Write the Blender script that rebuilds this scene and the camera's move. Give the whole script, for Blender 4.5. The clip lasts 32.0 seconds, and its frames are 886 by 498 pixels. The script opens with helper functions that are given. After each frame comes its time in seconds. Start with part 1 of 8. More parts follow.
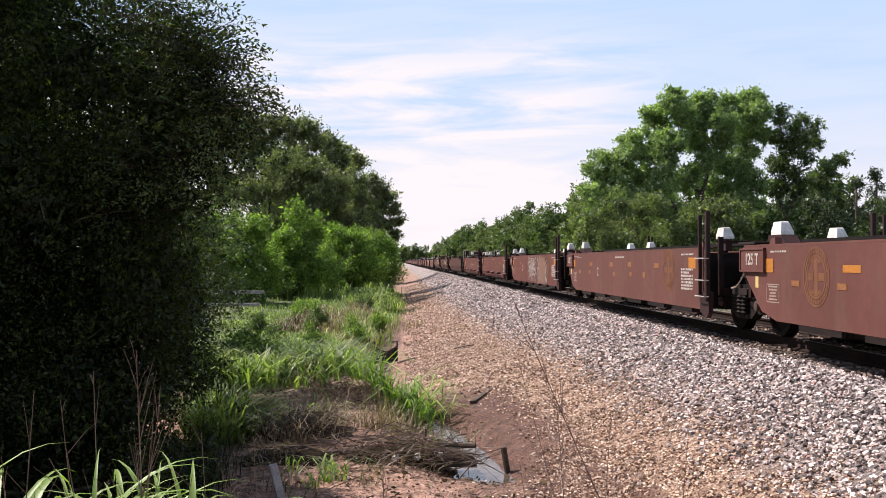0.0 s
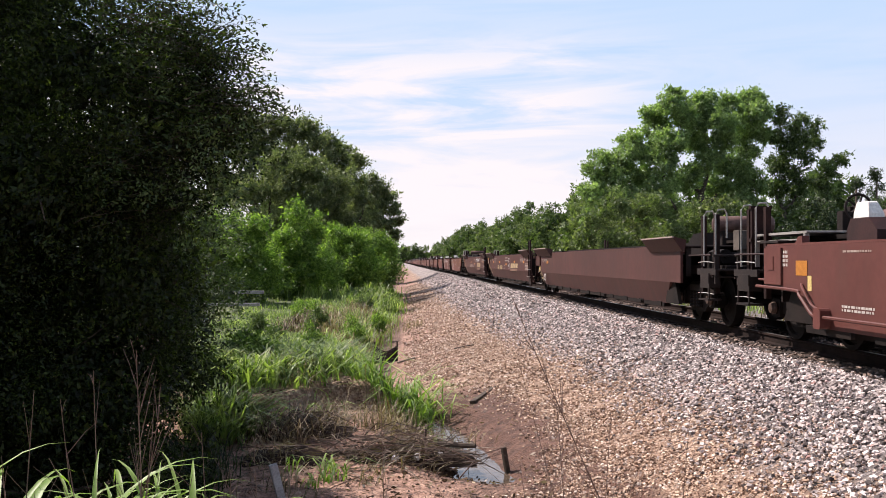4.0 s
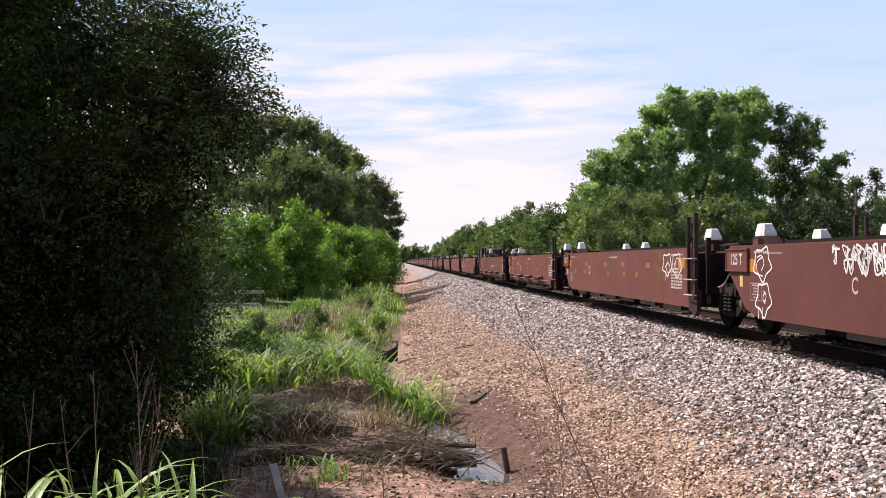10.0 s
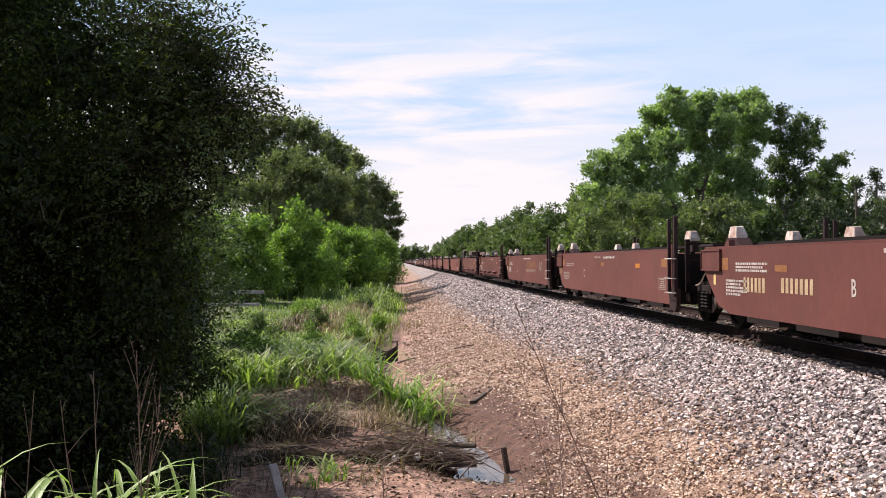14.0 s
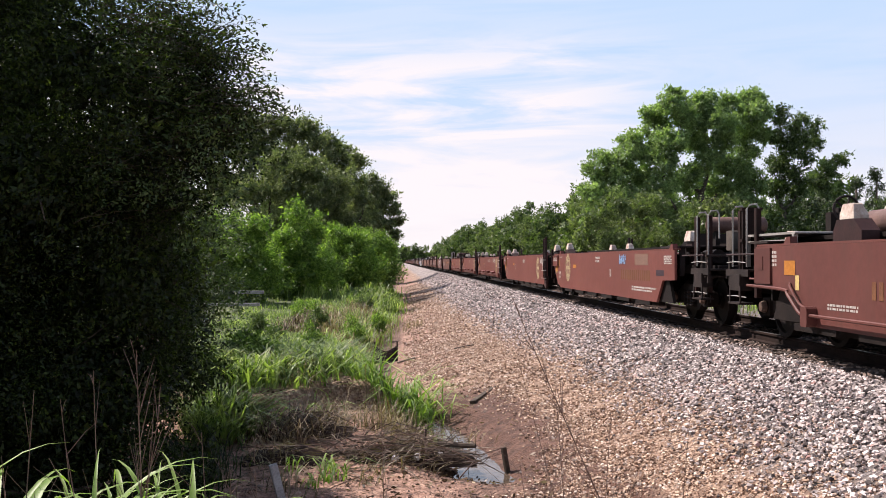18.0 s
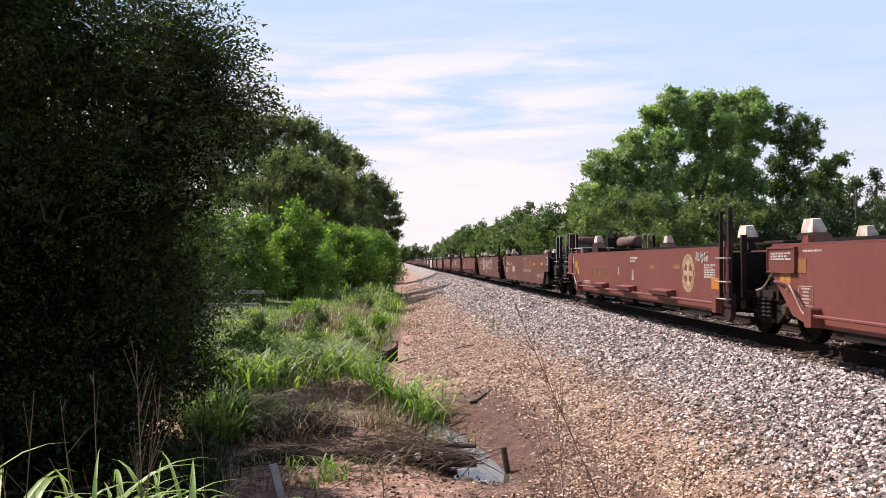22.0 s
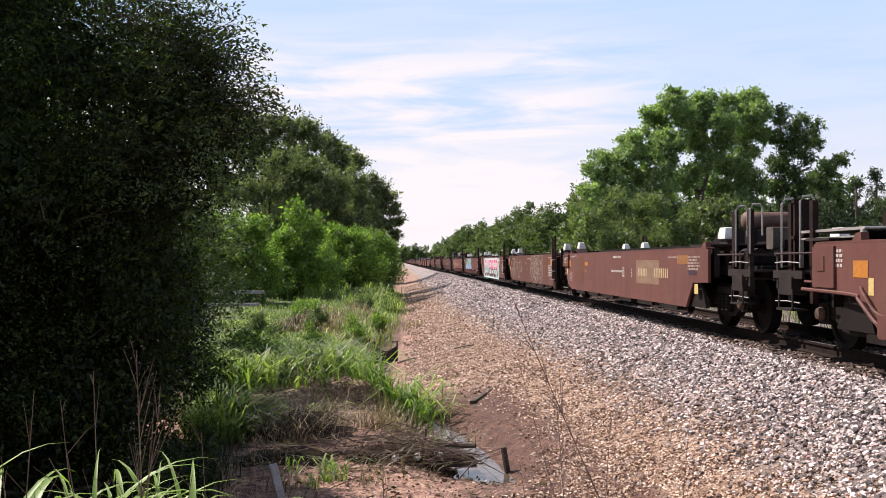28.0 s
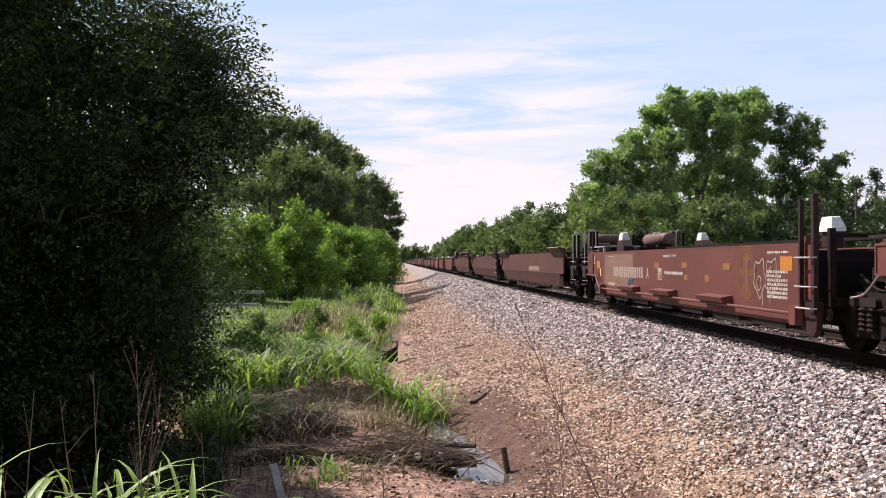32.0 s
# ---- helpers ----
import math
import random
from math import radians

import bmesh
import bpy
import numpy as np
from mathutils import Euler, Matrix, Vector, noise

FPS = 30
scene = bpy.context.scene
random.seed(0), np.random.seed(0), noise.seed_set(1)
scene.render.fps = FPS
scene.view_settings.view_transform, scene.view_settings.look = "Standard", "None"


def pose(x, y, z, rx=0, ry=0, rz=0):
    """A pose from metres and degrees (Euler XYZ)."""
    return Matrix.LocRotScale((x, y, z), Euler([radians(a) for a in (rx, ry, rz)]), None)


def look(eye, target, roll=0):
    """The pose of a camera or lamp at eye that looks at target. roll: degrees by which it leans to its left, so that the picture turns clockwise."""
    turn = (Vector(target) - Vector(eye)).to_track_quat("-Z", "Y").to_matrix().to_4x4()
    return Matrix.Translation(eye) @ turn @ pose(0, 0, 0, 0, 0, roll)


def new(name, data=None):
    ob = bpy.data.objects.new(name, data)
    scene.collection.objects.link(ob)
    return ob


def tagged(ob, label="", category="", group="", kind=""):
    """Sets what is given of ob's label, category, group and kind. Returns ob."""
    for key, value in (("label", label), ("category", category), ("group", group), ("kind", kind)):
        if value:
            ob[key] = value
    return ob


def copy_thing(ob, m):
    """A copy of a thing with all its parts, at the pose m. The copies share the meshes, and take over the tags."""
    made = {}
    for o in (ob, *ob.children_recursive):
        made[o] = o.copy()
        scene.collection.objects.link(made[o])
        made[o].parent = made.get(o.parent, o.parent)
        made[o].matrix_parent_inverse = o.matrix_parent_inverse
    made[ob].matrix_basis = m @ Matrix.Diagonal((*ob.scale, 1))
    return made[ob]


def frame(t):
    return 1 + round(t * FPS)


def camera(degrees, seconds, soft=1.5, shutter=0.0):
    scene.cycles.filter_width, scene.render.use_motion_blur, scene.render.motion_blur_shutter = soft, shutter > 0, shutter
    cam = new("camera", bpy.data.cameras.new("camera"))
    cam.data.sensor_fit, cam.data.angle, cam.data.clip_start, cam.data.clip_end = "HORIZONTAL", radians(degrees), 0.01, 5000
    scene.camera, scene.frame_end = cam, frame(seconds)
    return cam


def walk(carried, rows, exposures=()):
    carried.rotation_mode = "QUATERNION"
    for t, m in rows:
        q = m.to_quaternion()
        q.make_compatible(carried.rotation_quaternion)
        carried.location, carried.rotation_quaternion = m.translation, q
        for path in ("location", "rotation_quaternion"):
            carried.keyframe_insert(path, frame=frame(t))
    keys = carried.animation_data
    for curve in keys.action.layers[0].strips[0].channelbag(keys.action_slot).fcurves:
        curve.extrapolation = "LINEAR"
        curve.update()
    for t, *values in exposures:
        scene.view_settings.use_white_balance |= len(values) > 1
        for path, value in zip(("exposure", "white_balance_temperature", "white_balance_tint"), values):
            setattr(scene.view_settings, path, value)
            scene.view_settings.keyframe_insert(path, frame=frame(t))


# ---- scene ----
# The camera stands still beside the track; y runs along the track, x to its right, z = 0 at the rail's top.
cam = camera(50.0, 32.0, 0.75)
EYE = (0.0, 0.0, 1.19)
HOLD = look(EYE, (4.81, 99.88, 2.49))
walk(cam, [(0.0, HOLD), (32.0, HOLD)], exposures=[(0.0, 0.71, 6720, 20), (32.0, 0.71, 6720, 20)])

# ---------------------------------------------------------------- light
SUN_TO = Vector((-0.68, 0.55, 1.0)).normalized()
world = bpy.data.worlds.new("sky")
scene.world = world
world.use_nodes = True
wn, wl = world.node_tree.nodes, world.node_tree.links
wn.clear()
w_out = wn.new("ShaderNodeOutputWorld")
w_bg = wn.new("ShaderNodeBackground")
w_sky = wn.new("ShaderNodeTexSky")
w_sky.sky_type = "NISHITA"
w_sky.sun_disc = False
w_sky.sun_elevation = math.asin(SUN_TO.z)
w_sky.sun_rotation = math.atan2(SUN_TO.x, SUN_TO.y)
w_sky.air_density, w_sky.dust_density, w_sky.ozone_density = 1.0, 1.6, 1.5
w_bg.inputs["Strength"].default_value = 0.085
# summer haze low down, thinning upwards, and a sheet of high cloud streaked across it
w_co = wn.new("ShaderNodeTexCoord")
w_sep = wn.new("ShaderNodeSeparateXYZ")
wl.new(w_co.outputs["Generated"], w_sep.inputs[0])


def sky_range(lo, hi, a, b, way="Z"):
    k = wn.new("ShaderNodeMapRange")
    k.interpolation_type = "SMOOTHSTEP"
    for key, v in (("From Min", lo), ("From Max", hi), ("To Min", a), ("To Max", b)):
        k.inputs[key].default_value = v
    wl.new(w_sep.outputs[way], k.inputs["Value"])
    return k.outputs["Result"]


def sky_mix(fac, a, b):
    k = wn.new("ShaderNodeMix")
    k.data_type = "RGBA"
    for sock, v in ((k.inputs[0], fac), (k.inputs[6], a), (k.inputs[7], b)):
        if hasattr(v, "is_output"):
            wl.new(v, sock)
        else:
            sock.default_value = (*v, 1)
    return k.outputs[2]


w_haze = sky_mix(sky_range(0.0, 0.20, 0.0, 1.0), (6.6, 6.7, 6.9), (3.95, 5.55, 7.4))
w_base = sky_mix(sky_range(0.25, 0.75, 0.95, 0.12), w_sky.outputs["Color"], w_haze)
w_map = wn.new("ShaderNodeMapping")
w_map.inputs["Scale"].default_value = (2.1, 2.1, 15.0)
w_map.inputs["Rotation"].default_value = (0.0, 0.05, 0.0)
w_map.inputs["Location"].default_value = (0.35, 0.0, 0.2)
w_noise = wn.new("ShaderNodeTexNoise")
w_noise.inputs["Scale"].default_value = 2.0
w_noise.inputs["Detail"].default_value = 10.0
w_noise.inputs["Roughness"].default_value = 0.58
w_noise.inputs["Distortion"].default_value = 0.5
w_ramp = wn.new("ShaderNodeValToRGB")
w_ramp.color_ramp.elements[0].position, w_ramp.color_ramp.elements[1].position = 0.40, 0.57
wl.new(w_co.outputs["Generated"], w_map.inputs["Vector"])
wl.new(w_map.outputs["Vector"], w_noise.inputs["Vector"])
wl.new(w_noise.outputs["Fac"], w_ramp.inputs["Fac"])
w_cover = wn.new("ShaderNodeMath")
w_cover.operation = "MULTIPLY"
wl.new(w_ramp.outputs["Color"], w_cover.inputs[0])
w_patch = wn.new("ShaderNodeMath")
w_patch.operation = "MULTIPLY"
wl.new(sky_range(0.19, 0.25, 0.95, 0.16), w_patch.inputs[0])
wl.new(sky_range(0.14, 0.32, 1.0, 0.22, "X"), w_patch.inputs[1])
wl.new(w_patch.outputs[0], w_cover.inputs[1])
wl.new(sky_mix(w_cover.outputs[0], w_base, (6.95, 6.95, 7.05)), w_bg.inputs["Color"])
wl.new(w_bg.outputs["Background"], w_out.inputs["Surface"])

sun_data = bpy.data.lights.new("sun", "SUN")
sun_data.energy, sun_data.angle, sun_data.color = 5.0, radians(0.55), (1.0, 0.955, 0.88)
sun = new("sun", sun_data)
sun.matrix_world = look(SUN_TO * 100, (0, 0, 0))


# ---------------------------------------------------------------- materials
def nodes_of(name):
    m = bpy.data.materials.new(name)
    m.use_nodes = True
    nt = m.node_tree
    return m, nt.nodes, nt.links, nt.nodes["Principled BSDF"]


def ramp_of(n, stops):
    r = n.new("ShaderNodeValToRGB")
    els = r.color_ramp.elements
    while len(els) < len(stops):
        els.new(0.5)
    for e, (p, c) in zip(els, stops):
        e.position, e.color = p, (*c, 1)
    return r


def noise_of(n, l, vec, scale, detail=4.0, rough=0.55):
    t = n.new("ShaderNodeTexNoise")
    t.inputs["Scale"].default_value, t.inputs["Detail"].default_value, t.inputs["Roughness"].default_value = scale, detail, rough
    l.new(vec, t.inputs["Vector"])
    return t


def blend(n, l, fac, a, b, mode="MIX"):
    m = n.new("ShaderNodeMix")
    m.data_type, m.blend_type = "RGBA", mode
    for sock, v in ((m.inputs[0], fac), (m.inputs[6], a), (m.inputs[7], b)):
        if hasattr(v, "is_output"):
            l.new(v, sock)
        elif isinstance(v, (int, float)):
            sock.default_value = v
        else:
            sock.default_value = (*v, 1)
    return m.outputs[2]


def shaded(name, dark, light, scale=3.0, rough=0.7, metallic=0.0, bump=0.2, fine=40.0, streak=None, spread=0.0, coords="Object", gloss=0.25, grain_range=(0.72, 1.12)):
    """A painted, earthy or metal surface: two scales of colour noise, optional streaks of dirt, fine relief."""
    m, n, l, b = nodes_of(name)
    co = n.new("ShaderNodeTexCoord").outputs[coords]
    info = n.new("ShaderNodeObjectInfo")
    add = n.new("ShaderNodeVectorMath")
    add.operation = "ADD"
    mul = n.new("ShaderNodeVectorMath")
    mul.operation = "SCALE"
    l.new(info.outputs["Random"], mul.inputs[0])
    mul.inputs["Scale"].default_value = 37.0
    l.new(co, add.inputs[0])
    l.new(mul.outputs[0], add.inputs[1])
    vec = add.outputs[0]
    big = noise_of(n, l, vec, scale, 6.0, 0.6)
    small = noise_of(n, l, vec, fine, 3.0, 0.6)
    rp = ramp_of(n, [(0.3, dark), (0.7, light)])
    l.new(big.outputs["Fac"], rp.inputs["Fac"])
    grain = ramp_of(n, [(0.25, (grain_range[0],) * 3), (0.75, (grain_range[1],) * 3)])
    l.new(small.outputs["Fac"], grain.inputs["Fac"])
    col = blend(n, l, 1.0, rp.outputs["Color"], grain.outputs["Color"], "MULTIPLY")
    if streak:
        mp = n.new("ShaderNodeMapping")
        mp.inputs["Scale"].default_value = (1.0, 1.6, 0.3)
        l.new(vec, mp.inputs["Vector"])
        st = noise_of(n, l, mp.outputs["Vector"], 1.6, 5.0, 0.65)
        sr = ramp_of(n, [(0.5, (0, 0, 0)), (0.78, (0.75, 0.75, 0.75))])
        l.new(st.outputs["Fac"], sr.inputs["Fac"])
        col = blend(n, l, sr.outputs["Color"], col, streak)
    if spread:
        hsv = n.new("ShaderNodeHueSaturation")
        mr = n.new("ShaderNodeMapRange")
        mr.inputs["To Min"].default_value, mr.inputs["To Max"].default_value = 1 - spread, 1 + spread
        l.new(info.outputs["Random"], mr.inputs["Value"])
        l.new(mr.outputs["Result"], hsv.inputs["Value"])
        l.new(col, hsv.inputs["Color"])
        col = hsv.outputs["Color"]
    l.new(col, b.inputs["Base Color"])
    b.inputs["Roughness"].default_value, b.inputs["Metallic"].default_value = rough, metallic
    b.inputs["Specular IOR Level"].default_value = gloss
    if bump:
        bp = n.new("ShaderNodeBump")
        bp.inputs["Strength"].default_value, bp.inputs["Distance"].default_value = bump, 0.01
        l.new(small.outputs["Fac"], bp.inputs["Height"])
        l.new(bp.outputs["Normal"], b.inputs["Normal"])
    return m


def leafy(name, deep, mid, fresh, through_light=0.35, patch=0.5, depth=0.65):
    """Leaves: each leaf its own green, some light passing through."""
    m, n, l, b = nodes_of(name)
    geo = n.new("ShaderNodeNewGeometry")
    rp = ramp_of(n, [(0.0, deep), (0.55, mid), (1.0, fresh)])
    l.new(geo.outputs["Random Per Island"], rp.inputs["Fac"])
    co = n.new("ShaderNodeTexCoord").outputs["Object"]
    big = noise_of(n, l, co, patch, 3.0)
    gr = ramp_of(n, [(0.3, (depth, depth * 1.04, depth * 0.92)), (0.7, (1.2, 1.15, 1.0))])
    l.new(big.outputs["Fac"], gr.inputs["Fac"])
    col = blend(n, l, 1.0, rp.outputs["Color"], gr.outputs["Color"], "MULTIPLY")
    l.new(col, b.inputs["Base Color"])
    b.inputs["Roughness"].default_value = 0.48
    b.inputs["Specular IOR Level"].default_value = 0.3
    tr = n.new("ShaderNodeBsdfTranslucent")
    warm = blend(n, l, 1.0, col, (1.3, 1.6, 0.55), "MULTIPLY")
    l.new(warm, tr.inputs["Color"])
    mx = n.new("ShaderNodeMixShader")
    mx.inputs[0].default_value = through_light
    l.new(b.outputs[0], mx.inputs[1])
    l.new(tr.outputs[0], mx.inputs[2])
    l.new(mx.outputs[0], n["Material Output"].inputs["Surface"])
    return m


PAINT_RED = shaded("oxide_red_paint", (0.090, 0.028, 0.0225), (0.128, 0.042, 0.034), 0.55, 0.6, 0.0, 0.06, 7, (0.085, 0.036, 0.028), 0.14, grain_range=(0.86, 1.08))
PAINT_BROWN = shaded("weathered_brown_paint", (0.092, 0.034, 0.0265), (0.126, 0.047, 0.037), 0.6, 0.65, 0.0, 0.08, 7, (0.12, 0.065, 0.045), 0.12, grain_range=(0.86, 1.08))
PAINT_DARK = shaded("dark_brown_paint", (0.060, 0.023, 0.020), (0.088, 0.033, 0.029), 0.6, 0.6, 0.0, 0.08, 7, (0.045, 0.025, 0.022), 0.10, grain_range=(0.86, 1.08))
PAINT_CLEAN = shaded("clean_oxide_red_paint", (0.132, 0.040, 0.033), (0.165, 0.052, 0.042), 0.5, 0.5, 0.0, 0.05, 7, (0.13, 0.042, 0.034), 0.06, grain_range=(0.86, 1.08))
LADDER_PAINT = shaded("grimy_red_steel", (0.014, 0.0065, 0.006), (0.042, 0.015, 0.0135), 2.5, 0.65, 0.0, 0.15, 30)
# Near-black colour for trucks, floors, decks and end parts between the cars.
NEAR_BLACK = shaded("near_black_underframe", (0.007, 0.0055, 0.005), (0.019, 0.013, 0.011), 1.5, 0.75, 0.0, 0.25, 45, gloss=0.12)
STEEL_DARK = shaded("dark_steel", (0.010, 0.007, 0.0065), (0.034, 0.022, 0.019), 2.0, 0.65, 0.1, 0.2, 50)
FADED_STEEL = shaded("faded_grey_steel", (0.05, 0.04, 0.033), (0.13, 0.105, 0.085), 4.0, 0.7, 0.0, 0.15, 40)
STEEL_BRIGHT = shaded("worn_bright_steel", (0.30, 0.28, 0.26), (0.50, 0.47, 0.44), 2.0, 0.45, 0.4, 0.1, 60)
WHITE_PAINT = shaded("dirty_white_paint", (0.55, 0.53, 0.48), (0.80, 0.79, 0.76), 2.5, 0.6, 0.0, 0.1, 30, (0.24, 0.11, 0.075), 0.12)
WHITE_RUSTED = shaded("rust-stained_white_paint", (0.30, 0.16, 0.11), (0.72, 0.66, 0.58), 4.0, 0.7, 0.0, 0.15, 30, (0.14, 0.06, 0.045), 0.15)
STENCIL = shaded("stencil_white", (0.33, 0.28, 0.25), (0.55, 0.51, 0.47), 6.0, 0.7, 0.0, 0.0, 30)
SPRAY_WHITE = shaded("spray_white", (0.62, 0.60, 0.60), (0.82, 0.80, 0.80), 3.0, 0.55, 0.0, 0.0, 30)
FADED_GREY = shaded("faded_stencil", (0.26, 0.19, 0.16), (0.38, 0.30, 0.26), 5.0, 0.75, 0.0, 0.0, 30)
AMBER = shaded("amber_reflective", (0.36, 0.135, 0.024), (0.50, 0.20, 0.036), 4.0, 0.45, 0.0, 0.0, 30)
AMBER_FADED = shaded("faded_amber", (0.19, 0.078, 0.031), (0.29, 0.125, 0.045), 4.0, 0.6, 0.0, 0.0, 30)
LEMON = shaded("pale_yellow_sticker", (0.45, 0.33, 0.11), (0.66, 0.52, 0.22), 5.0, 0.6, 0.0, 0.0, 30)
CREAM = shaded("cream_emblem", (0.31, 0.22, 0.125), (0.47, 0.36, 0.22), 4.0, 0.65, 0.0, 0.0, 40)
OCHRE = shaded("faded_ochre_emblem", (0.128, 0.051, 0.025), (0.185, 0.078, 0.034), 4.0, 0.7, 0.0, 0.0, 40)
PALE_PATCH = shaded("buff_touch_up_paint", (0.17, 0.10, 0.065), (0.24, 0.155, 0.10), 4.0, 0.7, 0.0, 0.0, 40)
PRIMER = shaded("grey_brown_overpaint", (0.15, 0.085, 0.06), (0.20, 0.115, 0.085), 3.0, 0.7, 0.0, 0.0, 40)
SPRAY_PINK = shaded("spray_pink", (0.55, 0.09, 0.18), (0.66, 0.15, 0.27), 2.0, 0.5, 0.0, 0.0, 30)
SPRAY_TEAL = shaded("spray_teal", (0.16, 0.42, 0.40), (0.26, 0.52, 0.50), 2.0, 0.5, 0.0, 0.0, 30)
SPRAY_BLUE = shaded("spray_blue", (0.20, 0.36, 0.62), (0.30, 0.48, 0.74), 2.0, 0.5, 0.0, 0.0, 30)
SPRAY_BLACK = shaded("spray_black", (0.03, 0.018, 0.024), (0.06, 0.034, 0.045), 2.0, 0.5, 0.0, 0.0, 30)
POST_PAINT = shaded("near_black_red_steel", (0.009, 0.0055, 0.005), (0.030, 0.013, 0.011), 2.5, 0.7, 0.0, 0.15, 30, gloss=0.12)
TANK_PAINT = shaded("dusty_tank_paint", (0.055, 0.028, 0.023), (0.15, 0.085, 0.07), 3.0, 0.6, 0.0, 0.1, 30)
RAIL_STEEL = shaded("rusty_rail", (0.012, 0.008, 0.007), (0.034, 0.020, 0.016), 3.0, 0.85, 0.0, 0.2, 40, gloss=0.1)
RAIL_TOP = shaded("polished_rail_head", (0.5, 0.48, 0.46), (0.62, 0.6, 0.58), 3.0, 0.3, 0.9, 0.0, 40)
TIE_WOOD = shaded("weathered_tie_wood", (0.018, 0.013, 0.011), (0.06, 0.045, 0.036), 4.0, 0.85, 0.0, 0.4, 30, None, 0.25)
BARK = shaded("bark", (0.035, 0.026, 0.02), (0.11, 0.085, 0.065), 6.0, 0.9, 0.0, 0.6, 30)
DEAD_STALK = shaded("dry_stalk", (0.10, 0.062, 0.05), (0.28, 0.19, 0.15), 9.0, 0.85, 0.0, 0.2, 40)
DRIFT = shaded("grey_driftwood", (0.12, 0.09, 0.07), (0.33, 0.27, 0.22), 7.0, 0.85, 0.0, 0.4, 40)
GREY_TIMBER = shaded("grey_timber", (0.22, 0.21, 0.20), (0.45, 0.44, 0.43), 5.0, 0.8, 0.0, 0.3, 40)
# Greens near black, in dark patches: the crown's shade is in the colour.
LEAF_DARK = leafy("shade_dark_elm_leaves", (0.013, 0.021, 0.008), (0.027, 0.043, 0.014), (0.085, 0.125, 0.036), 0.45, 1.3, 0.32)
LEAF_MID = leafy("cottonwood_leaves", (0.12, 0.178, 0.10), (0.215, 0.30, 0.168), (0.35, 0.44, 0.27), 0.48)
LEAF_FRESH = leafy("sapling_leaves", (0.06, 0.115, 0.028), (0.135, 0.225, 0.058), (0.31, 0.43, 0.14), 0.45)
LEAF_BUSH = leafy("bush_leaves", (0.075, 0.105, 0.055), (0.125, 0.165, 0.088), (0.20, 0.245, 0.14), 0.40)
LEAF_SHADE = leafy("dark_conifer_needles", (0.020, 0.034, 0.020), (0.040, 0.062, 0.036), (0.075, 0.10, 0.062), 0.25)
LEAF_OLIVE = leafy("olive_leaves", (0.044, 0.074, 0.032), (0.080, 0.124, 0.052), (0.15, 0.20, 0.09), 0.30)
LEAF_GREY = leafy("hackberry_leaves", (0.070, 0.092, 0.050), (0.128, 0.158, 0.090), (0.26, 0.29, 0.18), 0.35)
GRASS = leafy("grass_blades", (0.058, 0.10, 0.030), (0.145, 0.215, 0.070), (0.37, 0.45, 0.20), 0.40)
REED = leafy("broad_blades", (0.10, 0.18, 0.04), (0.19, 0.30, 0.08), (0.36, 0.46, 0.18), 0.35)
LITTER = leafy("dead_leaf_litter", (0.03, 0.018, 0.013), (0.12, 0.075, 0.052), (0.42, 0.33, 0.24), 0.1)
STRAW = leafy("straw", (0.09, 0.065, 0.042), (0.19, 0.15, 0.10), (0.36, 0.30, 0.21), 0.2)


# ---------------------------------------------------------------- mesh helpers
def mesh_of(name, verts, faces, material, smooth=False):
    me = bpy.data.meshes.new(name)
    me.from_pydata([tuple(v) for v in verts], [], [tuple(f) for f in faces])
    if material is not None:
        me.materials.append(material)
    if smooth:
        me.shade_smooth()
    me.update()
    return me


def quads_mesh(name, verts, material, per=4):
    """Many separate faces of `per` corners each, from an array of corners."""
    count = len(verts) // per
    me = bpy.data.meshes.new(name)
    me.vertices.add(len(verts))
    me.vertices.foreach_set("co", np.asarray(verts, np.float32).ravel())
    me.loops.add(count * per)
    me.loops.foreach_set("vertex_index", np.arange(count * per, dtype=np.int32))
    me.polygons.add(count)
    me.polygons.foreach_set("loop_start", np.arange(0, count * per, per, dtype=np.int32))
    me.update(calc_edges=True)
    me.validate()
    me.materials.append(material)
    return me


def part(name, data, parent, label="", m=None):
    ob = new(name, data)
    ob.parent = parent
    if m is not None:
        ob.matrix_basis = m
    return tagged(ob, label) if label else ob


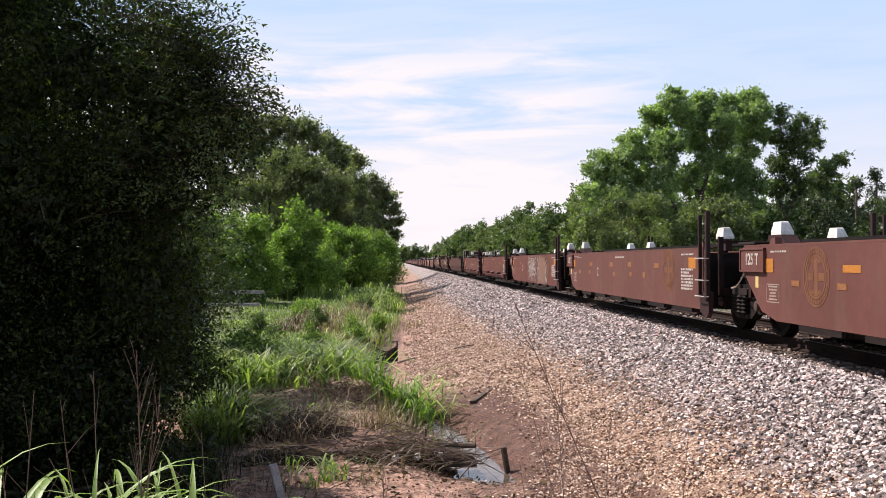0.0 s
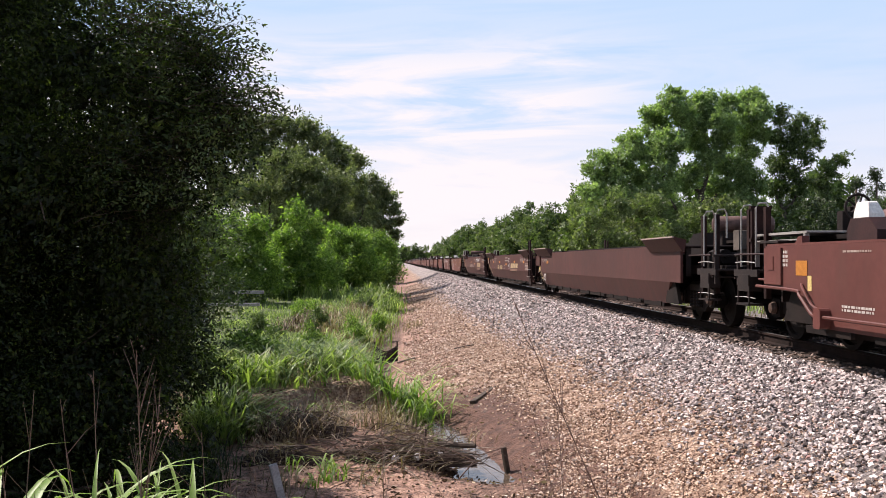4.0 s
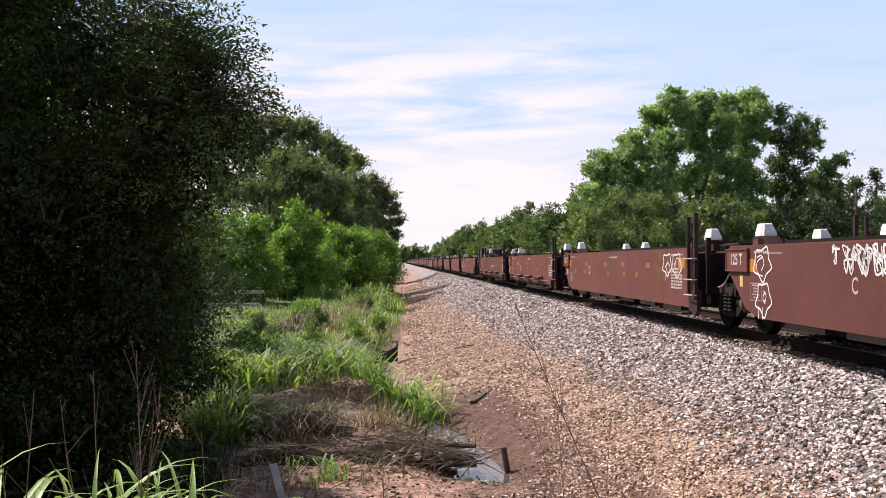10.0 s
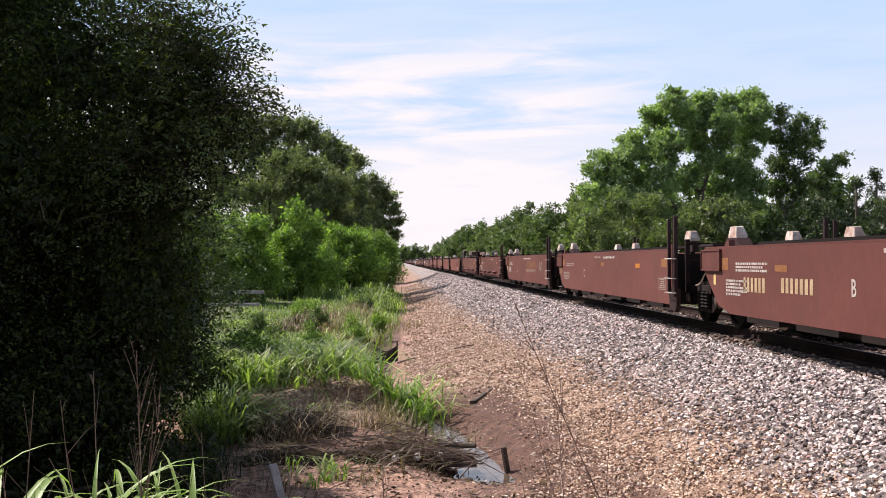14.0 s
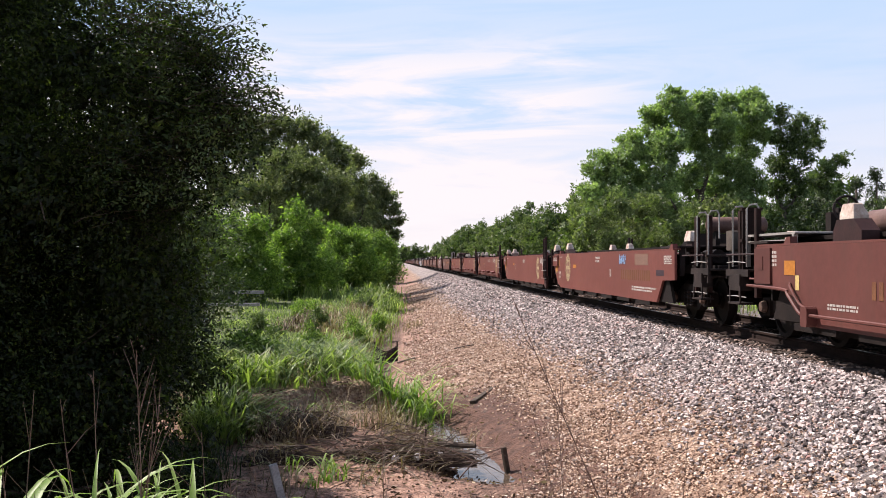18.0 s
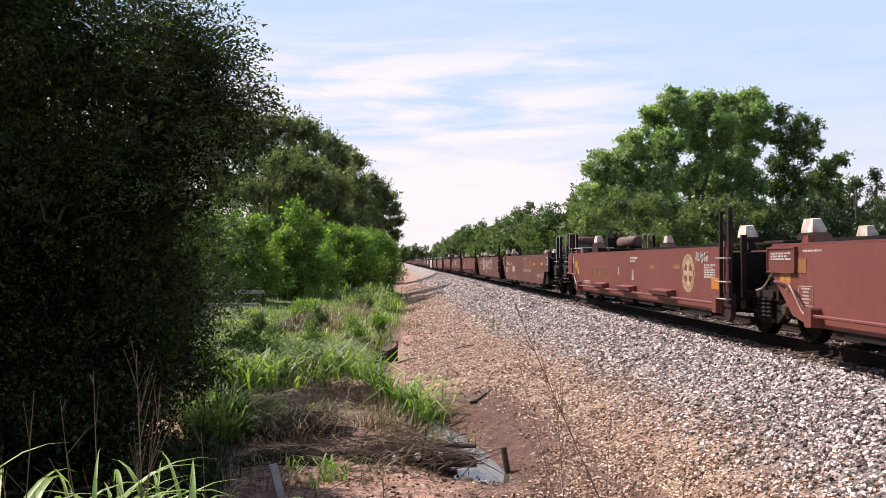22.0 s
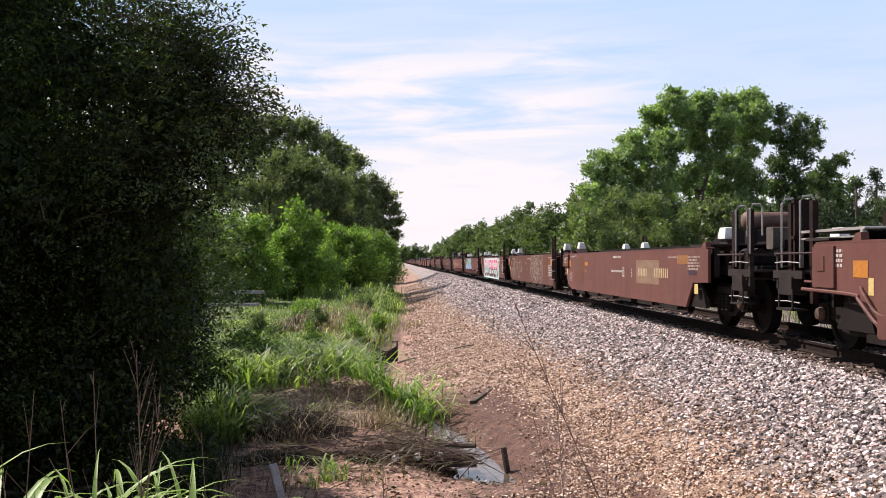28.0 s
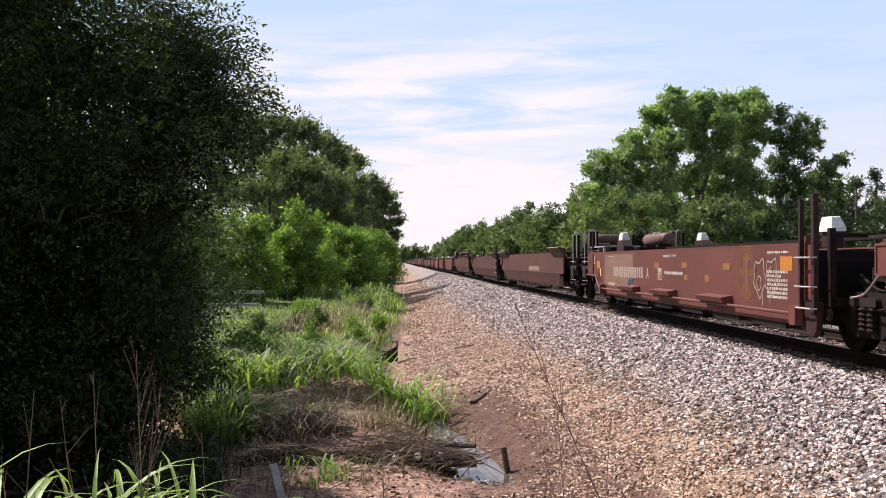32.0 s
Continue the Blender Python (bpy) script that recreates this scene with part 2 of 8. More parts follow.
class Build:
    """Gathers boxes, prisms and tubes into one mesh."""

    def __init__(self):
        self.v, self.f = [], []

    def add(self, verts, faces):
        o = len(self.v)
        self.v += [tuple(p) for p in verts]
        self.f += [tuple(i + o for i in f) for f in faces]
        return self

    def box(self, x0, x1, y0, y1, z0, z1, bev=0.0):
        if bev:
            out = [(y0 + bev, z0), (y1 - bev, z0), (y1, z0 + bev), (y1, z1 - bev), (y1 - bev, z1), (y0 + bev, z1), (y0, z1 - bev), (y0, z0 + bev)]
            return self.prism(out, x0, x1)
        v = [(x, y, z) for x in (x0, x1) for y in (y0, y1) for z in (z0, z1)]
        return self.add(v, [(0, 1, 3, 2), (4, 6, 7, 5), (0, 4, 5, 1), (2, 3, 7, 6), (0, 2, 6, 4), (1, 5, 7, 3)])

    def prism(self, outline, x0, x1):
        """An outline in (y, z) drawn out along x."""
        k = len(outline)
        v = [(x0, y, z) for y, z in outline] + [(x1, y, z) for y, z in outline]
        f = [tuple(range(k - 1, -1, -1)), tuple(range(k, 2 * k))]
        f += [(i, (i + 1) % k, k + (i + 1) % k, k + i) for i in range(k)]
        return self.add(v, f)

    def prism_y(self, outline, y0, y1):
        """An outline in (x, z) drawn out along y."""
        k = len(outline)
        v = [(x, y0, z) for x, z in outline] + [(x, y1, z) for x, z in outline]
        f = [tuple(range(k)), tuple(range(2 * k - 1, k - 1, -1))]
        f += [(i, k + i, k + (i + 1) % k, (i + 1) % k) for i in range(k)]
        return self.add(v, f)

    def tube(self, pts, r, sides=6, r_end=None, cap=True):
        pts = [Vector(p) for p in pts]
        o, k = len(self.v), len(pts)
        for i, p in enumerate(pts):
            d = (pts[min(i + 1, k - 1)] - pts[max(i - 1, 0)]).normalized()
            a = d.cross(Vector((0, 0, 1)) if abs(d.z) < 0.9 else Vector((1, 0, 0))).normalized()
            b = d.cross(a)
            rr = r if r_end is None else r + (r_end - r) * i / (k - 1)
            for j in range(sides):
                w = 2 * math.pi * j / sides
                self.v.append(tuple(p + a * (rr * math.cos(w)) + b * (rr * math.sin(w))))
        for i in range(k - 1):
            for j in range(sides):
                q = o + i * sides
                self.f.append((q + j, q + (j + 1) % sides, q + sides + (j + 1) % sides, q + sides + j))
        if cap:
            self.f.append(tuple(o + j for j in range(sides - 1, -1, -1)))
            self.f.append(tuple(o + (k - 1) * sides + j for j in range(sides)))
        return self

    def lathe_x(self, profile, cx, cy, cz, sides=24):
        """A profile of (x, radius) turned about an axis along x."""
        o, k = len(self.v), len(profile)
        for x, r in profile:
            for j in range(sides):
                w = 2 * math.pi * j / sides
                self.v.append((cx + x, cy + r * math.cos(w), cz + r * math.sin(w)))
        for i in range(k - 1):
            for j in range(sides):
                q = o + i * sides
                self.f.append((q + j, q + (j + 1) % sides, q + sides + (j + 1) % sides, q + sides + j))
        self.f.append(tuple(o + j for j in range(sides - 1, -1, -1)))
        self.f.append(tuple(o + (k - 1) * sides + j for j in range(sides)))
        return self

    def mesh(self, name, material, smooth=False):
        return mesh_of(name, self.v, self.f, material, smooth)


def curve3(pts, steps=4):
    out, k = [], len(pts)
    for i in range(k - 1):
        p0, p1, p2, p3 = pts[max(i - 1, 0)], pts[i], pts[i + 1], pts[min(i + 2, k - 1)]
        for j in range(steps):
            t = j / steps
            out.append(tuple(0.5 * (2 * b + (c - a) * t + (2 * a - 5 * b + 4 * c - d) * t * t + (3 * b - a - 3 * c + d) * t ** 3) for a, b, c, d in zip(p0, p1, p2, p3)))
    return out + [pts[-1]]


rng = np.random.default_rng(7)
# ---------------------------------------------------------------- ground
def smooth_step(a, b, x):
    t = np.clip((x - a) / (b - a), 0, 1)
    return t * t * (3 - 2 * t)


def ditch_centre(y):
    return np.interp(y, [9, 11, 13, 15.7, 17, 20.6, 26, 32, 45, 80, 400], [1.8, 1.5, 1.2, 0.88, 0.55, -0.55, -0.6, -0.35, -0.1, 0.1, 0.1])


def ground_z(x, y):
    """Height of the land: track bed, ballast and gravel slope, ditch, bank."""
    x, y = np.asarray(x, float), np.asarray(y, float)
    c = ditch_centre(y)
    depth = np.interp(y, [0, 11.7, 12.5, 17.5, 19, 36, 70, 2000], [-1.58, -1.58, -1.735, -1.735, -1.66, -1.62, -1.5, -1.3])
    bank = np.interp(y, [0, 12, 20, 36, 55, 2000], [-1.5, -1.5, -1.3, -1.1, -0.6, -0.5])
    toe = np.interp(y, [0, 12, 18, 24, 60], [-1.42, -1.42, -1.38, -1.5, -1.5])
    z = np.full(np.broadcast(x, y).shape, -0.22)
    left = np.interp(x, [3.3, 5.0], [-0.95, -0.22])
    z = np.where(x < 5.0, left, z)
    f = np.clip((x - (c + 0.75)) / np.maximum(3.3 - (c + 0.75), 0.3), 0, 1)
    z = np.where(x < 3.3, toe + (-0.95 - toe) * f, z)
    g = smooth_step(0.12, 0.75, x - c)
    z = np.where(x < c + 0.75, depth + (toe - depth) * g, z)
    h = smooth_step(-0.1, -1.3, x - c)
    z = np.where(x < c - 0.1, depth + (bank - depth) * h, z)
    z = np.where((x < -5) & (y > 20), z + smooth_step(-5, -9, x) * 0.2, z)
    right = np.interp(x, [8.9, 10.5, 13.0, 40.0], [-0.22, -0.52, -0.46, -0.4])
    z = np.where(x > 8.9, right, z)
    step_y = 15.5 + 1.3 * smooth_step(-1.9, -1.0, x) - 0.16 * np.sin(x * 5.1) - 0.09 * np.sin(x * 11.3 + 1.0)
    scarp = smooth_step(0.0, 0.28, y - step_y) - smooth_step(17.0, 24.0, y)
    z = z + np.where((x < c - 0.35) & (x > -6), 0.42 * np.clip(scarp, 0, 1) * smooth_step(-0.35, -0.8, x - c), 0.0)
    near = smooth_step(9.0, 3.0, y) * smooth_step(4.6, 2.0, x)
    return z * (1 - near) + near * -0.25


def axis(fine, limits):
    """Coordinates with a fine middle stretch and growing steps outside it."""
    lo, hi, step = fine
    mid = list(np.arange(lo, hi + 1e-6, step))
    out, d, p = [], step, hi
    while p < limits[1]:
        d *= 1.16
        p += d
        out.append(p)
    back, d, p = [], step, lo
    while p > limits[0]:
        d *= 1.25
        p -= d
        back.append(p)
    return np.array(back[::-1] + mid + out)


gx, gy = axis((-4.0, 5.6, 0.09), (-2600, 2600)), axis((7.0, 26.0, 0.11), (-400, 4500))
XX, YY = np.meshgrid(gx, gy)
ZZ = ground_z(XX, YY)
rough_amp = np.where((XX < 4.8), 0.035, 0.008) * np.where(YY < 45, 1.0, 0.5)
rough_noise = np.array([noise.fractal((x * 1.7, y * 1.7, 0.0), 0.8, 2.1, 4) if (-9 < x < 9 and y < 60) else 0.0 for x, y in zip(XX.ravel(), YY.ravel())])
ZZ = ZZ + rough_amp * rough_noise.reshape(XX.shape)
nx, ny = len(gx), len(gy)
gv = np.stack([XX.ravel(), YY.ravel(), ZZ.ravel()], 1)
ii, jj = np.meshgrid(np.arange(nx - 1), np.arange(ny - 1))
q0 = (jj * nx + ii).ravel()
gf = np.stack([q0, q0 + 1, q0 + nx + 1, q0 + nx], 1)


def ground_material():
    m, n, l, b = nodes_of("trackside_ground")
    co = n.new("ShaderNodeTexCoord").outputs["Object"]
    sep = n.new("ShaderNodeSeparateXYZ")
    l.new(co, sep.inputs[0])
    broad = noise_of(n, l, co, 0.9, 5.0, 0.6)
    mid = noise_of(n, l, co, 5.0, 5.0, 0.65)
    pebble = n.new("ShaderNodeTexVoronoi")
    pebble.inputs["Scale"].default_value = 26.0
    l.new(co, pebble.inputs["Vector"])
    fine = noise_of(n, l, co, 60.0, 3.0)

    def math_node(op, a, c):
        k = n.new("ShaderNodeMath")
        k.operation = op
        for s, v in zip(k.inputs, (a, c)):
            if hasattr(v, "is_output"):
                l.new(v, s)
            else:
                s.default_value = v
        return k.outputs[0]

    def mask(value, lo, hi):
        k = n.new("ShaderNodeMapRange")
        k.interpolation_type = "SMOOTHSTEP"
        l.new(value, k.inputs["Value"])
        k.inputs["From Min"].default_value, k.inputs["From Max"].default_value = lo, hi
        return k.outputs["Result"]

    wob = math_node("MULTIPLY", math_node("SUBTRACT", broad.outputs["Fac"], 0.5), 2.2)
    x_w = math_node("ADD", sep.outputs["X"], wob)
    edge = math_node("SUBTRACT", x_w, math_node("MULTIPLY", mask(sep.outputs["Y"], 36.0, 17.0), 0.65))
    # stone and gravel are darkened for the shaded gaps under the loose stones
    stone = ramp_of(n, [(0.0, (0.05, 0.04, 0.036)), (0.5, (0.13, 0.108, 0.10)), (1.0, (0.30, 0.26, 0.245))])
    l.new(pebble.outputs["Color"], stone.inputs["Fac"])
    # farther off the ballast takes a lighter ramp, as loose stones grow sparse
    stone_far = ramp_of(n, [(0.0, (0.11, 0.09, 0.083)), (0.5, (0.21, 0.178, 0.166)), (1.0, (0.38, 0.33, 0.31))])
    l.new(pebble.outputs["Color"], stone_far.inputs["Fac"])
    gravel = ramp_of(n, [(0.0, (0.11, 0.062, 0.040)), (0.5, (0.24, 0.150, 0.10)), (1.0, (0.46, 0.33, 0.235))])
    l.new(pebble.outputs["Color"], gravel.inputs["Fac"])
    dirt = ramp_of(n, [(0.3, (0.10, 0.053, 0.038)), (0.5, (0.285, 0.160, 0.113)), (0.72, (0.48, 0.315, 0.235))])
    l.new(mid.outputs["Fac"], dirt.inputs["Fac"])
    turf = ramp_of(n, [(0.3, (0.035, 0.045, 0.014)), (0.55, (0.075, 0.10, 0.028)), (0.75, (0.16, 0.16, 0.06))])
    l.new(mid.outputs["Fac"], turf.inputs["Fac"])
    grav = blend(n, l, mask(math_node("ADD", math_node("MULTIPLY", mid.outputs["Fac"], 0.6), math_node("MULTIPLY", broad.outputs["Fac"], 0.4)), 0.56, 0.68), gravel.outputs["Color"], dirt.outputs["Color"])
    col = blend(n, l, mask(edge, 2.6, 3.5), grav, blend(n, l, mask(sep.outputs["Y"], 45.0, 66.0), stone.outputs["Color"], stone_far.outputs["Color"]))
    # bare mud low down by the ditch
    low = mask(math_node("ADD", sep.outputs["Z"], math_node("MULTIPLY", wob, 0.10)), -1.16, -1.36)
    col = blend(n, l, low, col, dirt.outputs["Color"])
    wet = mask(math_node("ADD", sep.outputs["Z"], math_node("MULTIPLY", wob, 0.05)), -1.50, -1.60)
    col = blend(n, l, wet, col, blend(n, l, 1.0, dirt.outputs["Color"], (0.42, 0.40, 0.38), "MULTIPLY"))
    cut_bank = math_node("MULTIPLY", mask(math_node("ADD", sep.outputs["X"], math_node("MULTIPLY", sep.outputs["Y"], 0.13)), 2.85, 3.2), mask(sep.outputs["Y"], 19.5, 17.5))
    damp = math_node("MULTIPLY", mask(math_node("ADD", sep.outputs["Z"], math_node("MULTIPLY", wob, 0.08)), -1.15, -1.27), cut_bank)
    col = blend(n, l, damp, col, blend(n, l, 1.0, dirt.outputs["Color"], (0.33, 0.265, 0.24), "MULTIPLY"))
    far_left = math_node("ADD", x_w, math_node("MULTIPLY", mask(sep.outputs["Y"], 18.5, 16.0), 4.0))
    col = blend(n, l, mask(far_left, -0.9, -1.9), col, turf.outputs["Color"])
    col = blend(n, l, mask(x_w, 12.5, 16.5), col, turf.outputs["Color"])
    # the bed is dirty brown, and coloured darker for the shade under passing trains
    bed = math_node("MULTIPLY", mask(math_node("ADD", sep.outputs["X"], math_node("MULTIPLY", wob, 0.12)), 5.55, 5.95), mask(sep.outputs["X"], 8.5, 8.1))
    col = blend(n, l, bed, col, blend(n, l, 1.0, stone.outputs["Color"], (0.62, 0.52, 0.46), "MULTIPLY"))
    gr = ramp_of(n, [(0.3, (0.7, 0.7, 0.7)), (0.7, (1.15, 1.15, 1.15))])
    l.new(fine.outputs["Fac"], gr.inputs["Fac"])
    col = blend(n, l, 1.0, col, gr.outputs["Color"], "MULTIPLY")
    l.new(col, b.inputs["Base Color"])
    b.inputs["Roughness"].default_value = 0.92
    bp = n.new("ShaderNodeBump")
    bp.inputs["Strength"].default_value, bp.inputs["Distance"].default_value = 0.9, 0.03
    l.new(pebble.outputs["Distance"], bp.inputs["Height"])
    l.new(bp.outputs["Normal"], b.inputs["Normal"])
    return m


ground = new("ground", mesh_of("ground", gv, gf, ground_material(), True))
tagged(ground, "gravel embankment, muddy ditch and grassy bank along a railway", "ground", kind="structure")

# water standing in the ditch
wm, wmn, wml, wmb = nodes_of("ditch_water")
wmb.inputs["Base Color"].default_value = (0.10, 0.075, 0.055, 1)
wmb.inputs["Roughness"].default_value = 0.06
w_rip = noise_of(wmn, wml, wmn.new("ShaderNodeTexCoord").outputs["Object"], 7.0, 3.0)
w_bp = wmn.new("ShaderNodeBump")
w_bp.inputs["Strength"].default_value, w_bp.inputs["Distance"].default_value = 0.25, 0.02
wml.new(w_rip.outputs["Fac"], w_bp.inputs["Height"])
wml.new(w_bp.outputs["Normal"], wmb.inputs["Normal"])
ys_w = np.arange(12.2, 18.3, 0.3)
wv = [(float(ditch_centre(y)) + s * 0.55, float(y), -1.69) for y in ys_w for s in (-1, 1)]
wf = [(2 * i, 2 * i + 1, 2 * i + 3, 2 * i + 2) for i in range(len(ys_w) - 1)]
tagged(new("water", mesh_of("water", wv, wf, wm)), "shallow muddy water lying in the ditch", "water", kind="structure")

# ---------------------------------------------------------------- track
TRACK_X = 6.93


def rail_mesh():
    out = [(-0.076, -0.17), (0.076, -0.17), (0.076, -0.155), (0.012, -0.135), (0.010, -0.045), (0.036, -0.035), (0.037, -0.008), (0.025, 0.0), (-0.025, 0.0), (-0.037, -0.008), (-0.036, -0.035), (-0.010, -0.045), (-0.012, -0.135), (-0.076, -0.155)]
    b = Build().prism_y(out, -60, 2600)
    me = b.mesh("rail", RAIL_STEEL)
    me.materials.append(RAIL_TOP)
    for p in me.polygons:
        if p.normal.z > 0.9 and p.center.z > -0.01:
            p.material_index = 1
    return me


track = tagged(new("track"), "single railway track with rusty rails on wooden ties", "railway track", kind="structure")
rail_me = rail_mesh()
for sx in (-1, 1):
    part("rail", rail_me, track, m=pose(TRACK_X + sx * 0.755, 0, 0))
tie_me = Build().box(-1.3, 1.3, -0.115, 0.115, -0.35, -0.172, 0.012).mesh("tie", TIE_WOOD)
for i in range(150):
    part("tie", tie_me, track, m=pose(TRACK_X + rng.uniform(-0.03, 0.03), 3.0 + i * 0.55 + rng.uniform(-0.02, 0.02), rng.uniform(-0.01, 0.002), 0, 0, rng.uniform(-1.0, 1.0)))
far_ties = Build()
for i in range(500):
    far_ties.box(TRACK_X - 1.3, TRACK_X + 1.3, 85.5 + i * 0.55, 85.73 + i * 0.55, -0.35, -0.175)
tagged(part("far_ties", far_ties.mesh("far_ties", TIE_WOOD), track), kind="stuff")


# ---------------------------------------------------------------- stones
ICO = np.array([(0, 0.85, 0.53), (0, 0.85, -0.53), (0, -0.85, 0.53), (0, -0.85, -0.53), (0.53, 0, 0.85), (-0.53, 0, 0.85), (0.53, 0, -0.85), (-0.53, 0, -0.85), (0.85, 0.53, 0), (0.85, -0.53, 0), (-0.85, 0.53, 0), (-0.85, -0.53, 0)])
ICO_F = np.array([(0, 4, 8), (0, 5, 4), (0, 10, 5), (0, 1, 10), (0, 8, 1), (4, 9, 8), (4, 2, 9), (4, 5, 2), (5, 11, 2), (5, 10, 11), (8, 6, 1), (8, 9, 6), (9, 3, 6), (9, 2, 3), (2, 11, 3), (1, 6, 7), (1, 7, 10), (10, 7, 11), (11, 7, 3), (3, 7, 6)])


CHUNK = 0.62 * np.array([(x, y, z) for x in (-1, 1) for y in (-1, 1) for z in (-1, 1)], float)
CHUNK_F = np.array([(0, 1, 3), (0, 3, 2), (4, 6, 7), (4, 7, 5), (0, 4, 5), (0, 5, 1), (2, 3, 7), (2, 7, 6), (0, 2, 6), (0, 6, 4), (1, 5, 7), (1, 7, 3)])


def tri_mesh(name, verts, tris, material):
    me = bpy.data.meshes.new(name)
    me.vertices.add(len(verts))
    me.vertices.foreach_set("co", np.asarray(verts, np.float32).ravel())
    me.loops.add(len(tris) * 3)
    me.loops.foreach_set("vertex_index", np.asarray(tris, np.int32).ravel())
    me.polygons.add(len(tris))
    me.polygons.foreach_set("loop_start", np.arange(0, len(tris) * 3, 3, dtype=np.int32))
    me.update(calc_edges=True)
    me.materials.append(material)
    return me


def random_turns(k):
    q = rng.normal(size=(k, 4))
    q /= np.linalg.norm(q, axis=1)[:, None]
    w, x, y, z = q.T
    return np.stack([np.stack([1 - 2 * (y * y + z * z), 2 * (x * y - z * w), 2 * (x * z + y * w)], 1),
                     np.stack([2 * (x * y + z * w), 1 - 2 * (x * x + z * z), 2 * (y * z - x * w)], 1),
                     np.stack([2 * (x * z - y * w), 2 * (y * z + x * w), 1 - 2 * (x * x + y * y)], 1)], 1)


def stones(name, pts, sizes, material, label, coarse=False):
    k = len(pts)
    shape, faces = (CHUNK, CHUNK_F) if coarse else (ICO, ICO_F)
    n = len(shape)
    base = shape[None] * (1 + rng.uniform(-0.28, 0.28, (k, n, 1))) * rng.uniform(0.55, 1.15, (k, 1, 3))
    v = np.einsum("kij,kvj->kvi", random_turns(k), base) * sizes[:, None, None]
    v[:, :, 2] *= 0.8
    v += pts[:, None, :]
    tris = (faces[None] + n * np.arange(k)[:, None, None]).reshape(-1, 3)
    me = tri_mesh(name, v.reshape(-1, 3), tris, material)
    me.shade_flat()
    return tagged(new(name, me), label, "stones", kind="stuff")


def stone_material(name, stops):
    m, n, l, b = nodes_of(name)
    rp = ramp_of(n, stops)
    l.new(n.new("ShaderNodeNewGeometry").outputs["Random Per Island"], rp.inputs["Fac"])
    co = n.new("ShaderNodeTexCoord").outputs["Object"]
    g = noise_of(n, l, co, 45.0, 4.0, 0.65)
    gr = ramp_of(n, [(0.3, (0.7, 0.69, 0.68)), (0.7, (1.15, 1.15, 1.15))])
    l.new(g.outputs["Fac"], gr.inputs["Fac"])
    l.new(blend(n, l, 1.0, rp.outputs["Color"], gr.outputs["Color"], "MULTIPLY"), b.inputs["Base Color"])
    b.inputs["Roughness"].default_value = 0.85
    return m


BALLAST = stone_material("granite_ballast", [(0.0, (0.05, 0.041, 0.039)), (0.25, (0.17, 0.142, 0.133)), (0.55, (0.43, 0.366, 0.342)), (0.88, (0.82, 0.725, 0.69)), (1.0, (0.36, 0.21, 0.18))])
TAN_GRAVEL = stone_material("tan_gravel", [(0.0, (0.12, 0.068, 0.046)), (0.4, (0.36, 0.228, 0.155)), (0.75, (0.57, 0.415, 0.30)), (1.0, (0.78, 0.66, 0.56))])


def scatter(x0, x1, y0, y1, per_m2):
    k = int((x1 - x0) * (y1 - y0) * per_m2)
    return rng.uniform(x0, x1, k), rng.uniform(y0, y1, k)


def ballast_field(y0, y1, per_m2, lo, hi, name):
    x, y = scatter(1.9, 5.75, y0, y1, per_m2)
    keep = x > np.interp(y, [7, 14, 20, 30, 50], [3.75, 3.75, 3.6, 3.25, 2.8]) + rng.normal(0, 0.38, len(x))
    x, y = x[keep], y[keep]
    z = ground_z(x, y)
    pts = np.stack([x, y, z + rng.uniform(-0.005, 0.03, len(x))], 1)
    return stones(name, pts, rng.uniform(lo, hi, len(x)), BALLAST, "crushed grey and pinkish granite ballast stones beside the track", True)


ballast_field(5.0, 15.0, 950, 0.014, 0.037, "ballast_stones")
ballast_field(15.0, 30.0, 430, 0.018, 0.044, "ballast_stones")
ballast_field(30.0, 62.0, 80, 0.035, 0.065, "ballast_stones")
ballast_field(62.0, 120.0, 34, 0.05, 0.10, "ballast_stones")


def bed_field(y0, y1, per_m2, lo, hi):
    x, y = scatter(5.6, 8.3, y0, y1, per_m2)
    keep = (np.abs(np.abs(x - TRACK_X) - 0.755) > 0.09)
    x, y = x[keep], y[keep]
    pts = np.stack([x, y, rng.uniform(-0.225, -0.175, len(x))], 1)
    return stones("bed_stones", pts, rng.uniform(lo, hi, len(x)), BED_STONE, "dirty brown ballast packed between the ties", True)


BED_STONE = stone_material("dirty_ballast", [(0.0, (0.04, 0.027, 0.021)), (0.4, (0.12, 0.08, 0.062)), (0.8, (0.24, 0.17, 0.135)), (1.0, (0.36, 0.27, 0.22))])
bed_field(6.0, 20.0, 260, 0.025, 0.045)
bed_field(20.0, 45.0, 90, 0.035, 0.06)


def gravel_field(y0, y1, per_m2, lo, hi):
    x, y = scatter(0.2, 4.9, y0, y1, per_m2)
    keep = (x < np.interp(y, [7, 14, 20, 30, 50], [3.95, 3.95, 3.8, 3.4, 3.0]) + rng.normal(0, 0.45, len(x))) & (x > ditch_centre(y) + np.interp(y, [10.5, 11.9, 12.5, 13.5, 16, 18, 20], [-0.6, 0.45, 0.8, 1.08, 1.15, 1.3, 0.7]) + rng.normal(0, 0.22, len(x)))
    x, y = x[keep], y[keep]
    pts = np.stack([x, y, ground_z(x, y) + rng.uniform(-0.004, 0.02, len(x))], 1)
    return stones("gravel_stones", pts, rng.uniform(lo, hi, len(x)), TAN_GRAVEL, "tan and pinkish loose gravel on the embankment slope", True)


gravel_field(7.0, 15.0, 1150, 0.009, 0.027)
gravel_field(15.0, 30.0, 400, 0.012, 0.036)
gravel_field(30.0, 48.0, 85, 0.025, 0.05)
gravel_field(48.0, 100.0, 40, 0.035, 0.075)


